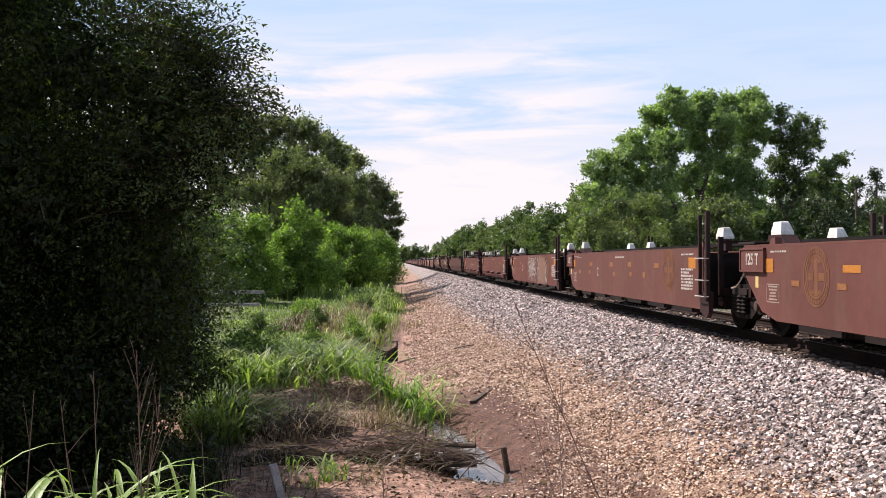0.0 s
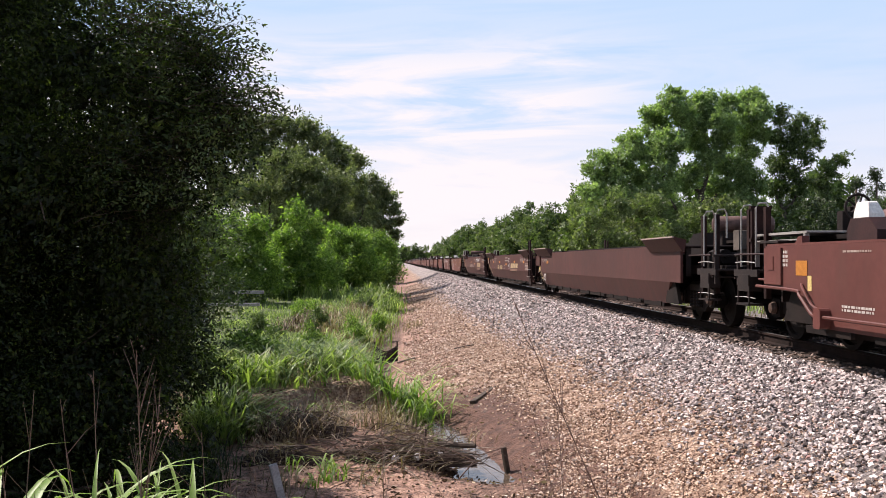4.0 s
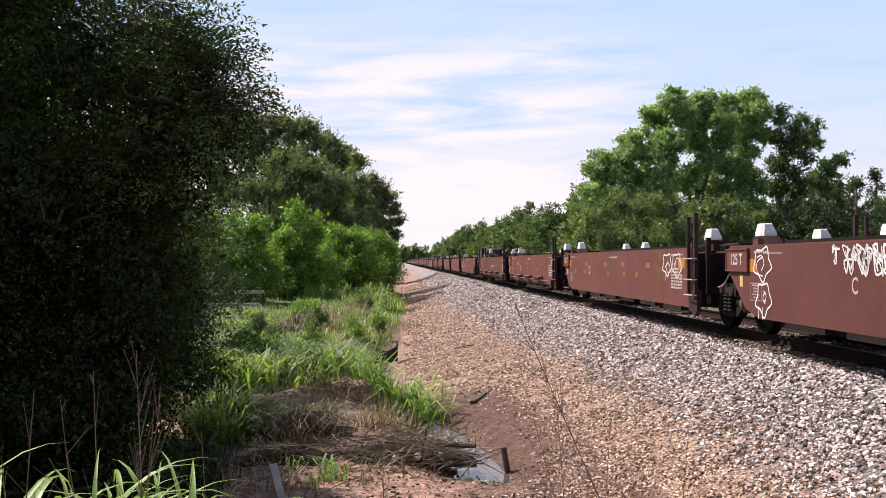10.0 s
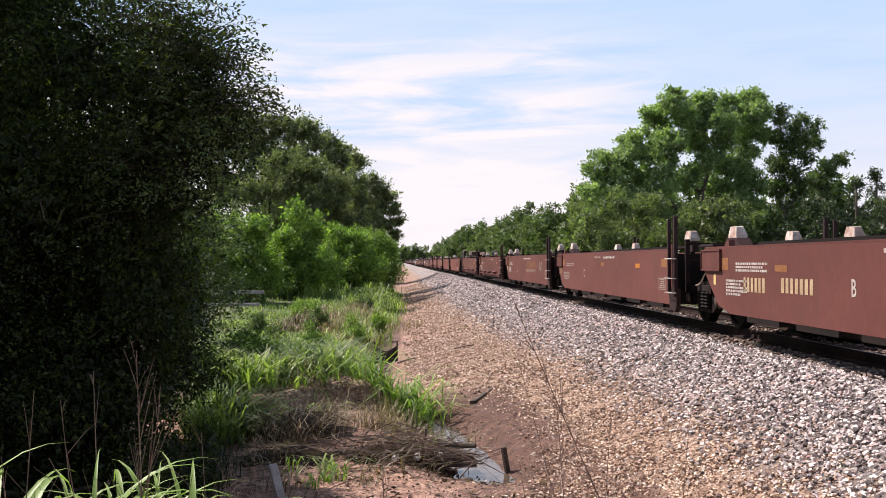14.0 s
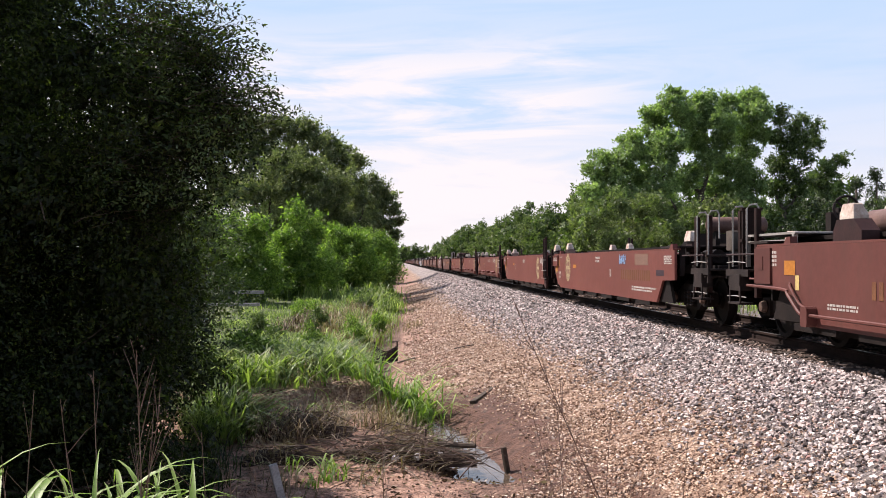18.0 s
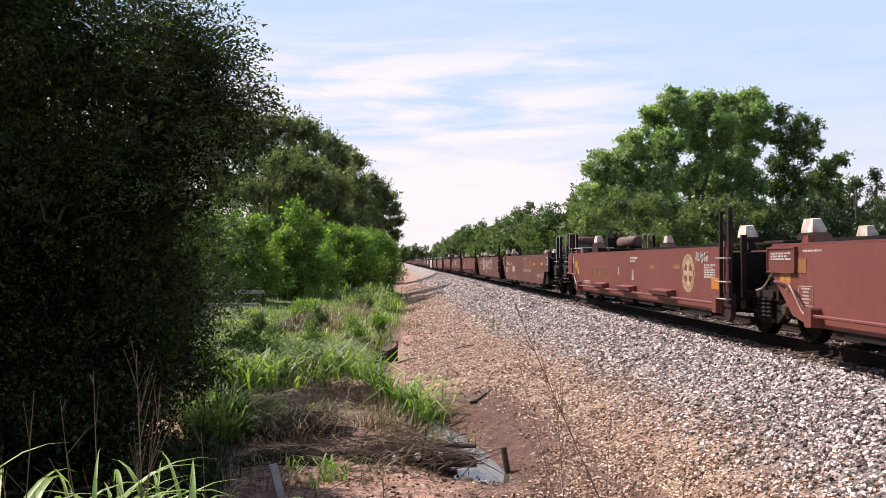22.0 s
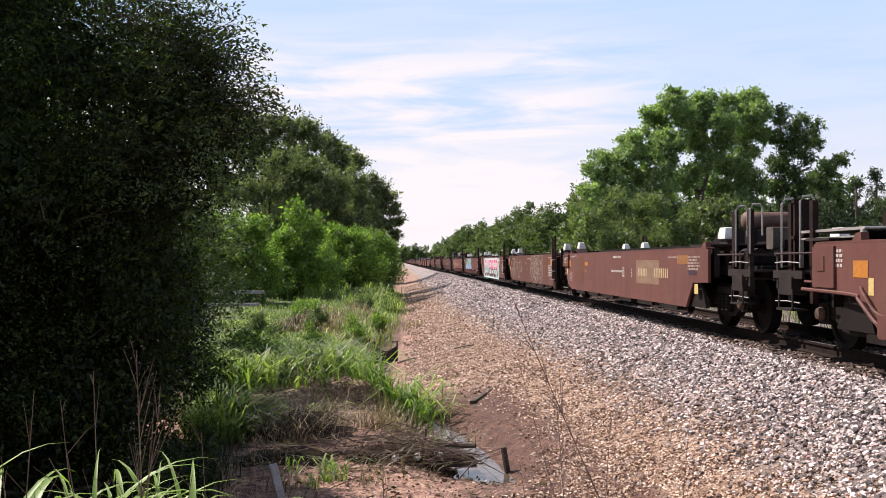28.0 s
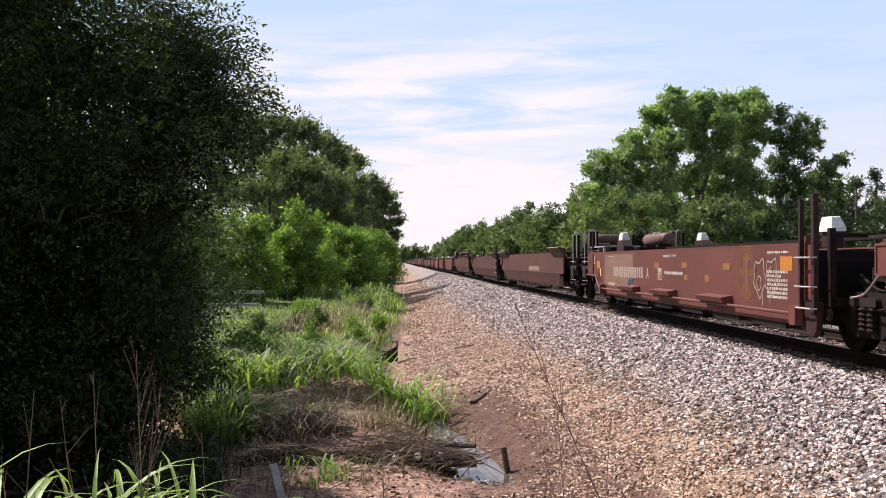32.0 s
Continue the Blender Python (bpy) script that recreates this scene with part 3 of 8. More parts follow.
# ---------------------------------------------------------------- plants
def leaf_quads(p, d, length, width):
    """Diamond leaves at the points p along the directions d."""
    k = len(p)
    up = rng.normal(size=(k, 3))
    s = np.cross(d, up)
    s /= np.linalg.norm(s, axis=1)[:, None] + 1e-9
    mid = p + d * (0.45 * length)[:, None]
    return np.stack([p, mid + s * (0.5 * width)[:, None], p + d * length[:, None], mid - s * (0.5 * width)[:, None]], 1).reshape(-1, 3)


def unit(v):
    return v / (np.linalg.norm(v, axis=1)[:, None] + 1e-9)


def crown_points(lobes, count, clump, thin=0.55):
    """Points for leaves: sprays on and inside rounded lobes, with gaps between."""
    out, dirs = [], []
    vol = np.array([r ** 2.2 for *_, r in lobes])
    for (x, y, z, r), share in zip(lobes, vol / vol.sum()):
        k = max(8, int(count * share))
        m = max(6, int(26 * (r / clump) ** 2 * 0.12))
        c_dir = unit(rng.normal(size=(m, 3)))
        c_rad = r * (thin + (1.08 - thin) * rng.uniform(0, 1, m) ** 0.6)
        c_rad = c_rad * np.where(rng.uniform(0, 1, m) < 0.16, 1.18, 1.0)
        centre = c_dir * c_rad[:, None] * np.array([1, 1, 0.9])
        pick = rng.integers(0, m, k)
        off = rng.normal(size=(k, 3)) * clump * 0.42 * np.array([1, 1, 0.75])
        out.append(centre[pick] + off + np.array([x, y, z]))
        dirs.append(unit(c_dir[pick] * 0.7 + rng.normal(size=(k, 3)) * 0.8 + np.array([0, 0, -0.25])))
    return np.concatenate(out), np.concatenate(dirs)


def crown_mesh(name, lobes, count, leaf, material, clump=0.8, thin=0.55, droop=0.0):
    p, d = crown_points(lobes, count, clump, thin)
    d = unit(d + np.array([0, 0, -droop]))
    ln = leaf * rng.uniform(0.7, 1.35, len(p))
    if leaf < 0.05:
        return quads_mesh(name, leaf_quads(p, d, ln, ln * rng.uniform(0.45, 0.7, len(p))), material)
    s = unit(np.cross(d, rng.normal(size=d.shape)))
    wd = (ln * rng.uniform(0.24, 0.40, len(p)))[:, None]
    v = np.stack([p + s * wd, p - s * wd, p + d * ln[:, None]], 1).reshape(-1, 3)
    return tri_mesh(name, v, np.arange(len(v)).reshape(-1, 3), material)


def leaf_sprays(base, way, length, per, leaf, width, sag, flat=1.0, diamonds=True):
    """Leafy twigs: each runs from its base along `way`, bows by `sag`, and carries `per` leaves set left and right in one loose plane."""
    k = len(base)
    t = ((np.arange(per) + 0.6) / per)[None, :, None]
    ln = length[:, None, None]
    up = np.array([0, 0, 1.0])
    p = base[:, None] + way[:, None] * ln * t - up * (sag * ln * t * t)
    tan = way[:, None] - up * (2 * sag * t)
    tan = tan / np.linalg.norm(tan, axis=2, keepdims=True)
    nrm = unit(rng.normal(size=(k, 3)) * 0.7 + up * flat)[:, None]
    side = np.cross(tan, nrm)
    side = side / (np.linalg.norm(side, axis=2, keepdims=True) + 1e-9) * np.where(np.arange(per) % 2, 1.0, -1.0)[None, :, None]
    d = tan * 0.6 + side * 0.75 + rng.normal(size=p.shape) * 0.28
    d = (d / np.linalg.norm(d, axis=2, keepdims=True)).reshape(-1, 3)
    tilt = (np.broadcast_to(nrm, p.shape) + rng.normal(size=p.shape) * 0.45).reshape(-1, 3)
    s = unit(np.cross(d, tilt))
    p = (p + rng.normal(size=p.shape) * leaf * 0.2).reshape(-1, 3)
    keep = rng.uniform(0, 1, len(p)) > 0.12
    p, d, s = p[keep], d[keep], s[keep]
    size = (leaf * rng.uniform(0.65, 1.25, len(p)))[:, None]
    half = size * width * 0.5
    if diamonds:
        mid = p + d * size * 0.45
        return np.stack([p, mid + s * half, p + d * size, mid - s * half], 1).reshape(-1, 3)
    return np.stack([p + s * half, p - s * half, p + d * size], 1).reshape(-1, 3)


def spray_crown(name, lobes, twigs, per, reach, leaf, width, material, tuft=9, spread=0.3, thin=0.55, habit=(0, 0, 0.2), sag=0.15, flat=1.0, diamonds=True):
    """A crown of twigs gathered in tufts over rounded lobes, with gaps between the tufts."""
    base, way = [], []
    area = np.array([r ** 2 for *_, r in lobes])
    for (x, y, z, r), share in zip(lobes, area / area.sum()):
        m = max(4, int(twigs * share / tuft))
        out = unit(rng.normal(size=(m, 3)))
        rad = r * (thin + (1.0 - thin) * rng.uniform(0, 1, m) ** 0.6) * np.where(rng.uniform(0, 1, m) < 0.14, 1.2, 1.0)
        pick = np.repeat(np.arange(m), tuft)
        w = unit(out[pick] * 0.55 + rng.normal(size=(m * tuft, 3)) * 0.55 + np.array(habit))
        heart = out * rad[:, None] * np.array([1, 1, 0.92]) + np.array([x, y, z])
        base.append(heart[pick] + rng.normal(size=w.shape) * spread * 0.35 - w * reach * 0.45)
        way.append(w)
    base, way = np.concatenate(base), np.concatenate(way)
    v = leaf_sprays(base, way, reach * rng.uniform(0.6, 1.3, len(base)), per, leaf, width, sag, flat, diamonds)
    if diamonds:
        return quads_mesh(name, v, material)
    return tri_mesh(name, v, np.arange(len(v)).reshape(-1, 3), material)


def edge_sprays(name, ends, count, reach, leaf, material):
    """Long arching twigs that end along a line, the outline of the crown; and their bare stems."""
    ends = np.array(ends, float)
    i = rng.integers(0, len(ends) - 1, count)
    f = rng.uniform(0, 1, count)[:, None]
    tip = ends[i] * (1 - f) + ends[i + 1] * f + rng.normal(size=(count, 3)) * np.array([0.09, 0.3, 0.08]) - np.array([0.06, 0, 0])
    way = unit(np.stack([rng.uniform(0.6, 1.0, count), rng.uniform(-0.5, 0.5, count), rng.uniform(-0.35, 0.55, count)], 1))
    length = reach * rng.uniform(0.5, 1.3, count)
    start = tip - way * length[:, None]
    leaves = quads_mesh(name, leaf_sprays(start, way, length, 30, leaf, 0.42, 0.16, 0.8), material)
    side = unit(np.cross(way, rng.normal(size=way.shape))) * 0.0035
    end = tip - np.array([0, 0, 1.0]) * (0.16 * length)[:, None]
    mid = (start + tip) / 2 - np.array([0, 0, 1.0]) * (0.04 * length)[:, None]
    stems = quads_mesh("twigs", np.stack([start - side, start + side, mid + side * 0.7, mid - side * 0.7, mid - side * 0.7, mid + side * 0.7, end + side * 0.3, end - side * 0.3], 1).reshape(-1, 3), BARK)
    return leaves, stems


def trunk_mesh(name, lobes, height, radius, material=BARK, seed=1):
    r = random.Random(seed)
    b = Build()
    top = Vector((r.uniform(-0.3, 0.3), r.uniform(-0.3, 0.3), height))
    b.tube([(0, 0, -0.4), (0.03, 0.02, height * 0.3), top * 0.65, top], radius, 9, radius * 0.45)
    joints = []
    for x, y, z, rr in sorted(lobes, key=lambda q: q[2]):
        end = Vector((x, y, z))
        stem = top * max(0.35, min(1.0, (z - 0.9 * math.hypot(x, y)) / max(height, 0.1)))
        near = [j for j in joints if j[0].z < z - 0.5] + [(stem, 1.0)]
        start, size = min(near, key=lambda j: (j[0] - end).length * (0.8 if j[0] is stem else 1.0))
        reach = end - start
        mid = start.lerp(end, 0.5) + Vector((reach.x * 0.14, reach.y * 0.14, -0.08 * math.hypot(reach.x, reach.y))) + Vector((r.uniform(-1, 1), r.uniform(-1, 1), r.uniform(-0.3, 0.5))) * rr * 0.25
        b.tube(curve3([tuple(start), tuple(mid), tuple(end)], 3), radius * 0.42 * size, 6, radius * 0.16 * size)
        joints.append((end, size * 0.55))
        for _ in range(3):
            tip = end + Vector((r.uniform(-1, 1), r.uniform(-1, 1), r.uniform(-0.4, 1))) * rr * 0.8
            b.tube([end, end.lerp(tip, 0.5) + Vector((0, 0, 0.1 * rr)), tip], radius * 0.13 * size, 5, radius * 0.03)
    return b.mesh(name, material, True)


def rooted(name, x, y, label, category="tree", group="", z=None):
    root = new(name)
    root.matrix_basis = pose(x, y, (float(ground_z(x, y)) if x < 9 else -1.2) if z is None else z)
    return tagged(root, label, category, group)


def tree(name, x, y, lobes, count, leaf, material, trunk_h, trunk_r, label, clump=0.8, thin=0.55, droop=0.0, seed=1, z=None, category="tree", group=""):
    """A tree with plain scattered leaves."""
    root = rooted(name, x, y, label, category, group, z)
    part("trunk", trunk_mesh("trunk", lobes, trunk_h, trunk_r, BARK, seed), root)
    part("crown", crown_mesh("crown", lobes, count, leaf, material, clump, thin, droop), root)
    return root


def twig_tree(name, x, y, lobes, crown, trunk_h, trunk_r, label, seed=1, z=None, category="tree", group="", fill=None, bark=BARK, limbs=True):
    """A tree whose crown is built of leafy twigs. crown: the arguments of spray_crown after the lobes; fill: (count, leaf) or (lobes, count, leaf, material) of the shaded heart of the crown."""
    root = rooted(name, x, y, label, category, group, z)
    part("trunk", trunk_mesh("trunk", lobes if limbs else [], trunk_h, trunk_r, bark, seed), root)
    part("crown", spray_crown("crown", lobes, *crown[0], **crown[1]), root)
    if fill and len(fill) == 2:
        fill = (shrunk(lobes, 0.78), *fill, crown[0][5])
    if fill:
        part("inner_crown", crown_mesh("inner_crown", fill[0], fill[1], fill[2], fill[3], 0.5, 0.0, 0.2), root, "deeply shaded inner leaves")
    return root


def shrunk(lobes, by):
    return [(x, y, z, r * by) for x, y, z, r in lobes]


# the dark elms over the bank, close to the camera
ELM_TWIGS = dict(tuft=10, spread=0.34, thin=0.45, habit=(0.25, 0, 0.05), sag=0.22, flat=1.1)
ELM_HIGH = [(2.3, -0.6, 4.2, 0.95), (2.85, -0.4, 3.9, 0.6), (2.5, -0.2, 4.6, 0.5), (1.5, -0.3, 4.8, 1.0), (0.4, 0.0, 6.0, 1.3), (2.5, 0.0, 3.3, 0.65), (1.2, -0.2, 5.5, 0.7), (0.8, 0.4, 5.7, 0.9), (1.9, 0.3, 5.0, 0.75), (2.3, 0.5, 4.5, 0.7), (1.4, 0.8, 5.3, 0.8), (1.6, 0.6, 3.9, 1.0)]
ELM_BODY = [(-0.6, 0.0, 6.4, 1.9), (2.1, 0.2, 2.9, 0.85), (1.2, -0.4, 3.4, 1.3), (-0.4, -0.6, 4.4, 1.7), (-2.0, -0.4, 5.2, 2.1), (0.4, 0.4, 2.4, 1.4), (-1.6, 0.2, 3.0, 1.8), (1.9, 0.9, 1.9, 0.8), (2.05, 0.5, 2.3, 0.7), (1.75, 0.4, 1.4, 0.65), (1.5, 0.3, 0.7, 0.65), (1.3, -0.2, 1.4, 0.9), (0.6, 0.8, 3.4, 1.3), (-0.6, 0.8, 2.2, 1.4), (-1.6, 0.6, 1.4, 1.4)]
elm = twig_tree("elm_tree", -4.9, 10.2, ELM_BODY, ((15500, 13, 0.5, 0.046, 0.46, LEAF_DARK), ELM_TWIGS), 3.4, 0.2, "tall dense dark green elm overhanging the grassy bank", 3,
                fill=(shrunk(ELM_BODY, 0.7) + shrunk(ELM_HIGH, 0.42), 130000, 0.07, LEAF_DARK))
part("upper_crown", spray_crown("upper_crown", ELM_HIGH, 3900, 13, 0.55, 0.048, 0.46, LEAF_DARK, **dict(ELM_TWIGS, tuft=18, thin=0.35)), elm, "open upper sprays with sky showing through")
# A lighter leaf colour stands in for sunlight on these shaded sprays.
part("young_growth", spray_crown("young_growth", [(2.89, -0.9, 3.98, 0.22), (2.67, -0.9, 4.37, 0.16), (3.06, -0.9, 3.73, 0.25), (2.56, -0.9, 3.4, 0.16), (2.17, -0.9, 3.48, 0.1), (3.17, -0.7, 3.43, 0.2), (3.0, -0.8, 3.1, 0.2), (2.4, -0.9, 4.7, 0.15)], 190, 12, 0.3, 0.05, 0.46, LEAF_OLIVE, **dict(ELM_TWIGS, tuft=5, thin=0.2)), elm, "lighter green sprays coloured as if sunlit")
ELM_EDGE = [(2.75, -0.3, 5.85), (3.1, -0.3, 5.4), (3.6, -0.3, 5.05), (3.3, -0.3, 4.8), (3.55, -0.3, 4.6), (3.75, -0.2, 4.3), (3.2, -0.1, 4.2), (3.0, 0.0, 3.8), (2.9, 0.1, 3.2)]
for inset, count, reach in ((0.35, 520, 0.8), (0.0, 200, 0.95), (-0.12, 60, 0.8)):
    sprays, stems = edge_sprays("outer_sprays", [(x - inset, y, z - 0.3 * inset) for x, y, z in ELM_EDGE], count, reach, 0.055, LEAF_DARK)
    part("outer_sprays", sprays, elm, "drooping leafy sprays at the edge of the crown")
    tagged(part("twigs", stems, elm), kind="stuff")
THICKET = [(0.9, 0.9, 1.0, 0.9), (1.5, 1.3, 0.55, 0.65), (0.2, 0.2, 1.7, 1.15), (-0.6, -0.2, 0.7, 1.1), (0.1, 0.4, 0.4, 0.9), (-0.4, 0.2, 2.7, 1.3), (-1.7, 0, 1.8, 1.5), (1.2, 1.6, 1.7, 0.75), (-1.6, -0.3, 0.4, 1.1), (1.3, 2.0, 1.2, 0.6), (0.8, 0.5, 0.25, 0.65), (1.9, 0.6, 0.6, 0.3)]
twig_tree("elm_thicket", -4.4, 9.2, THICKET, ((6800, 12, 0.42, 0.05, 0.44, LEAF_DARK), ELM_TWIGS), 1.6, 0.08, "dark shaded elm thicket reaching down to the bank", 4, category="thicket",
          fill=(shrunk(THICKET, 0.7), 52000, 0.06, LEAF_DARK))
# An unseen elm, added behind the thicket only to shade the bank.
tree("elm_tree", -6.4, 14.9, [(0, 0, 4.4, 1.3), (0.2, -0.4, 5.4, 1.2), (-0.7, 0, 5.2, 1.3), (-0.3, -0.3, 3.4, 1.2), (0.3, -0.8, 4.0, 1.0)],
     16000, 0.15, LEAF_DARK, 3.4, 0.16, "unseen elm added behind the thicket to shade the bank", 0.5, 0.0, 0.3, 18)
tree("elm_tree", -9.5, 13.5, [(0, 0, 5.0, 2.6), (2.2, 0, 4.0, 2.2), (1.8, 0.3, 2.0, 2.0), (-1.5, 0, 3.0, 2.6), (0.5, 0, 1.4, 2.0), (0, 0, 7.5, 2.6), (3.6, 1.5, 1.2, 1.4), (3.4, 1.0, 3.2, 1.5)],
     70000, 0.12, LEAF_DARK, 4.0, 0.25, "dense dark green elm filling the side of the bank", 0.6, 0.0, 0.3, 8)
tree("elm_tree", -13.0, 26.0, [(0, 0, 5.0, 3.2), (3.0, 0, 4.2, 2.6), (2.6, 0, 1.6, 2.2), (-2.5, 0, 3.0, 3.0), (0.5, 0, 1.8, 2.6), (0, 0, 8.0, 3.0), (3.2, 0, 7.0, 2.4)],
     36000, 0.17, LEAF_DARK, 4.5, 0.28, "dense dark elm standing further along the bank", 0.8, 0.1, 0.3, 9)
# Several lobes are hidden behind the elm, added to shade the ditch bank.
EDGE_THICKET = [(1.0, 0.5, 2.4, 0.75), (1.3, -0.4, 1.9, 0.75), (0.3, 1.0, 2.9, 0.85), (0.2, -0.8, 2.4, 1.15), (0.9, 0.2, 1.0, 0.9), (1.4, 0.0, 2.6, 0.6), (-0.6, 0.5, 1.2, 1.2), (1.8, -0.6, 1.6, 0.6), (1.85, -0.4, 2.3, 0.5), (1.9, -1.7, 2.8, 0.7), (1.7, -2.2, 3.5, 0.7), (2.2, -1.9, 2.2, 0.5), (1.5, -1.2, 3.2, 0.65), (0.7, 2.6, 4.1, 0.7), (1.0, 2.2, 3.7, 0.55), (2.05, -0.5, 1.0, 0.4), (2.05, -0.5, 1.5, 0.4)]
twig_tree("elm_thicket", -5.1, 14.0, EDGE_THICKET, ((4400, 12, 0.42, 0.058, 0.44, LEAF_DARK), ELM_TWIGS), 1.8, 0.09, "dark elm thicket, partly unseen and added to shade the ditch bank", 14, category="thicket",
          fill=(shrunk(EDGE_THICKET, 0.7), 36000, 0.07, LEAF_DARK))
twig_tree("elm_sapling", -4.6, 20.0, [(0.5, 0, 3.2, 0.7), (0.9, 0.4, 2.6, 0.6), (0.2, 0, 2.4, 0.8), (0.6, -0.2, 1.7, 0.7), (1.0, 0.3, 1.9, 0.45), (0.2, 0.3, 4.0, 0.6), (-0.4, 0, 3.3, 0.8), (-0.3, 0, 1.4, 0.8), (0.8, 0.2, 1.1, 0.5)],
          ((1900, 11, 0.5, 0.075, 0.42, LEAF_OLIVE), dict(tuft=8, spread=0.3, thin=0.4, habit=(0.2, 0, 0.3), sag=0.2)), 2.4, 0.06, "green elm sapling in dappled light at the edge of the thicket", 15, category="sapling")

# taller trees behind, on the same side
FAR_TWIGS = dict(tuft=12, spread=0.55, thin=0.5, habit=(0, 0, 0.35), sag=0.05, flat=0.7, diamonds=False)
twig_tree("hackberry_tree", -9.0, 80.0, [(-3.96, 0.46, 13.15, 1.34), (-2.15, 0.97, 12.85, 1.54), (-0.17, 1.18, 12.7, 1.45), (1.37, 1.53, 12.46, 1.26), (3.01, 0.83, 11.6, 1.25), (4.22, 1.35, 10.8, 1.16), (5.59, -1.26, 9.8, 0.94), (2.24, -0.14, 10.1, 1.52), (-0.81, 1.77, 10.6, 1.75), (-3.04, 0.6, 10.7, 1.73), (4.02, 1.6, 8.9, 1.65), (-3.17, -1.55, 8.2, 1.68), (-5.5, -1.0, 11.5, 2.2), (0.5, 1.0, 7.5, 2.4), (-5.5, 0, 7.5, 2.6), (4.0, 1.2, 5.6, 2.4), (-1.0, 1.0, 4.0, 2.6)],
          ((5200, 9, 0.9, 0.19, 0.75, LEAF_GREY), FAR_TWIGS), 6.0, 0.35, "broad dark olive-green tree rising behind fresh saplings", 5, fill=(16000, 0.36))
twig_tree("hackberry_tree", -9.3, 70.0, [(1.31, 0.7, 9.5, 1.0), (0.29, 0.9, 8.6, 1.18), (2.06, -0.04, 8.1, 1.4), (3.43, -0.72, 8.0, 1.24), (4.71, -1.4, 7.2, 1.14), (6.08, 0.36, 7.5, 0.92), (0.1, -0.09, 6.9, 1.41), (2.48, 0.78, 6.3, 1.52), (5.05, -0.38, 5.8, 1.41), (6.66, 0.7, 6.1, 1.05), (1.39, -0.68, 7.5, 1.24), (-1.4, 0, 6.5, 1.6), (3.8, -0.2, 4.2, 1.8), (0.8, 0, 4.2, 1.8), (6.2, 0.3, 4.2, 1.3)],
          ((4200, 10, 0.75, 0.125, 0.6, LEAF_GREY), FAR_TWIGS), 4.0, 0.3, "soft grey-green tree with fine foliage among the saplings", 7, fill=(13000, 0.3))
twig_tree("hackberry_tree", -4.7, 118.0, [(1.41, -0.41, 11.8, 0.98), (2.54, -0.87, 10.8, 1.04), (3.78, 0.33, 9.8, 0.91), (4.6, -0.78, 8.4, 0.77), (4.75, 0.07, 6.8, 0.77), (4.45, -0.25, 5.1, 0.77), (4.07, -0.88, 3.4, 0.84), (2.52, 0.03, 8.8, 1.54), (2.83, -1.7, 6.5, 1.52), (0.85, -0.22, 9.8, 1.4), (1.04, -1.58, 7.2, 1.52), (2.56, -1.5, 4.3, 1.52), (0.44, -0.28, 4.8, 1.54), (-1.2, 0, 10.6, 2.0), (-1.6, 0.5, 7.0, 2.4), (3.4, 0.4, 2.0, 1.3)],
          ((3800, 9, 0.95, 0.22, 0.7, LEAF_GREY), FAR_TWIGS), 5.4, 0.35, "dark olive-green tree at the edge of the embankment", 6, fill=(11000, 0.4))


SAPLING = dict(tuft=7, spread=0.3, thin=0.45, habit=(0.12, 0, 1.05), sag=0.18, flat=0.8, diamonds=False)
for k, (bx, by, lobes) in enumerate((
        (-9.6, 47.0, [(0, 0, 2.5, 1.4), (0.9, 0, 1.4, 1.4), (-1.4, 0, 2.2, 1.6), (0.3, -0.4, 3.6, 0.8), (-0.6, 0, 0.9, 1.4), (-0.8, 0, 3.7, 0.7)]),
        (-7.4, 45.5, [(0, 0, 2.4, 1.2), (0.7, 0.2, 1.4, 1.2), (-0.8, 0, 1.6, 1.2), (0.5, -0.2, 3.4, 0.7), (-0.5, 0.2, 3.6, 0.6), (0, 0, 0.7, 1.2)]),
        (-5.4, 50.0, [(0, 0, 2.6, 1.4), (1.2, 0, 1.6, 1.4), (-1.3, 0, 1.7, 1.4), (0.1, 0, 4.1, 0.6), (0.25, 0, 4.9, 0.35), (0.9, 0.3, 3.6, 0.7), (1.1, 0.2, 4.2, 0.3), (0, -0.5, 0.8, 1.4)]),
        (-2.9, 54.0, [(0, 0, 2.0, 1.3), (1.0, 0, 1.3, 1.2), (-1.0, 0, 1.4, 1.3), (0.2, 0, 3.1, 0.7), (-0.7, 0.2, 3.3, 0.55), (0.3, -0.4, 0.7, 1.2), (0.9, 0.2, 2.9, 0.5)]),
        (-1.5, 62.0, [(0, 0, 1.7, 1.3), (0.8, 0.5, 1.2, 1.1), (0.2, 0, 2.9, 0.8), (0, 0, 0.6, 1.2), (-0.6, 0, 3.2, 0.6), (1.0, 0.3, 2.4, 0.6)]))):
    twig_tree("sapling_clump", bx, by, lobes, ((2300, 11, 0.85, 0.15, 0.42, LEAF_FRESH), SAPLING), 1.6, 0.09, "fresh bright green sapling clump with arching sprays of leaves", 11 + k, category="sapling", group="saplings on the bank", fill=(3600, 0.22))

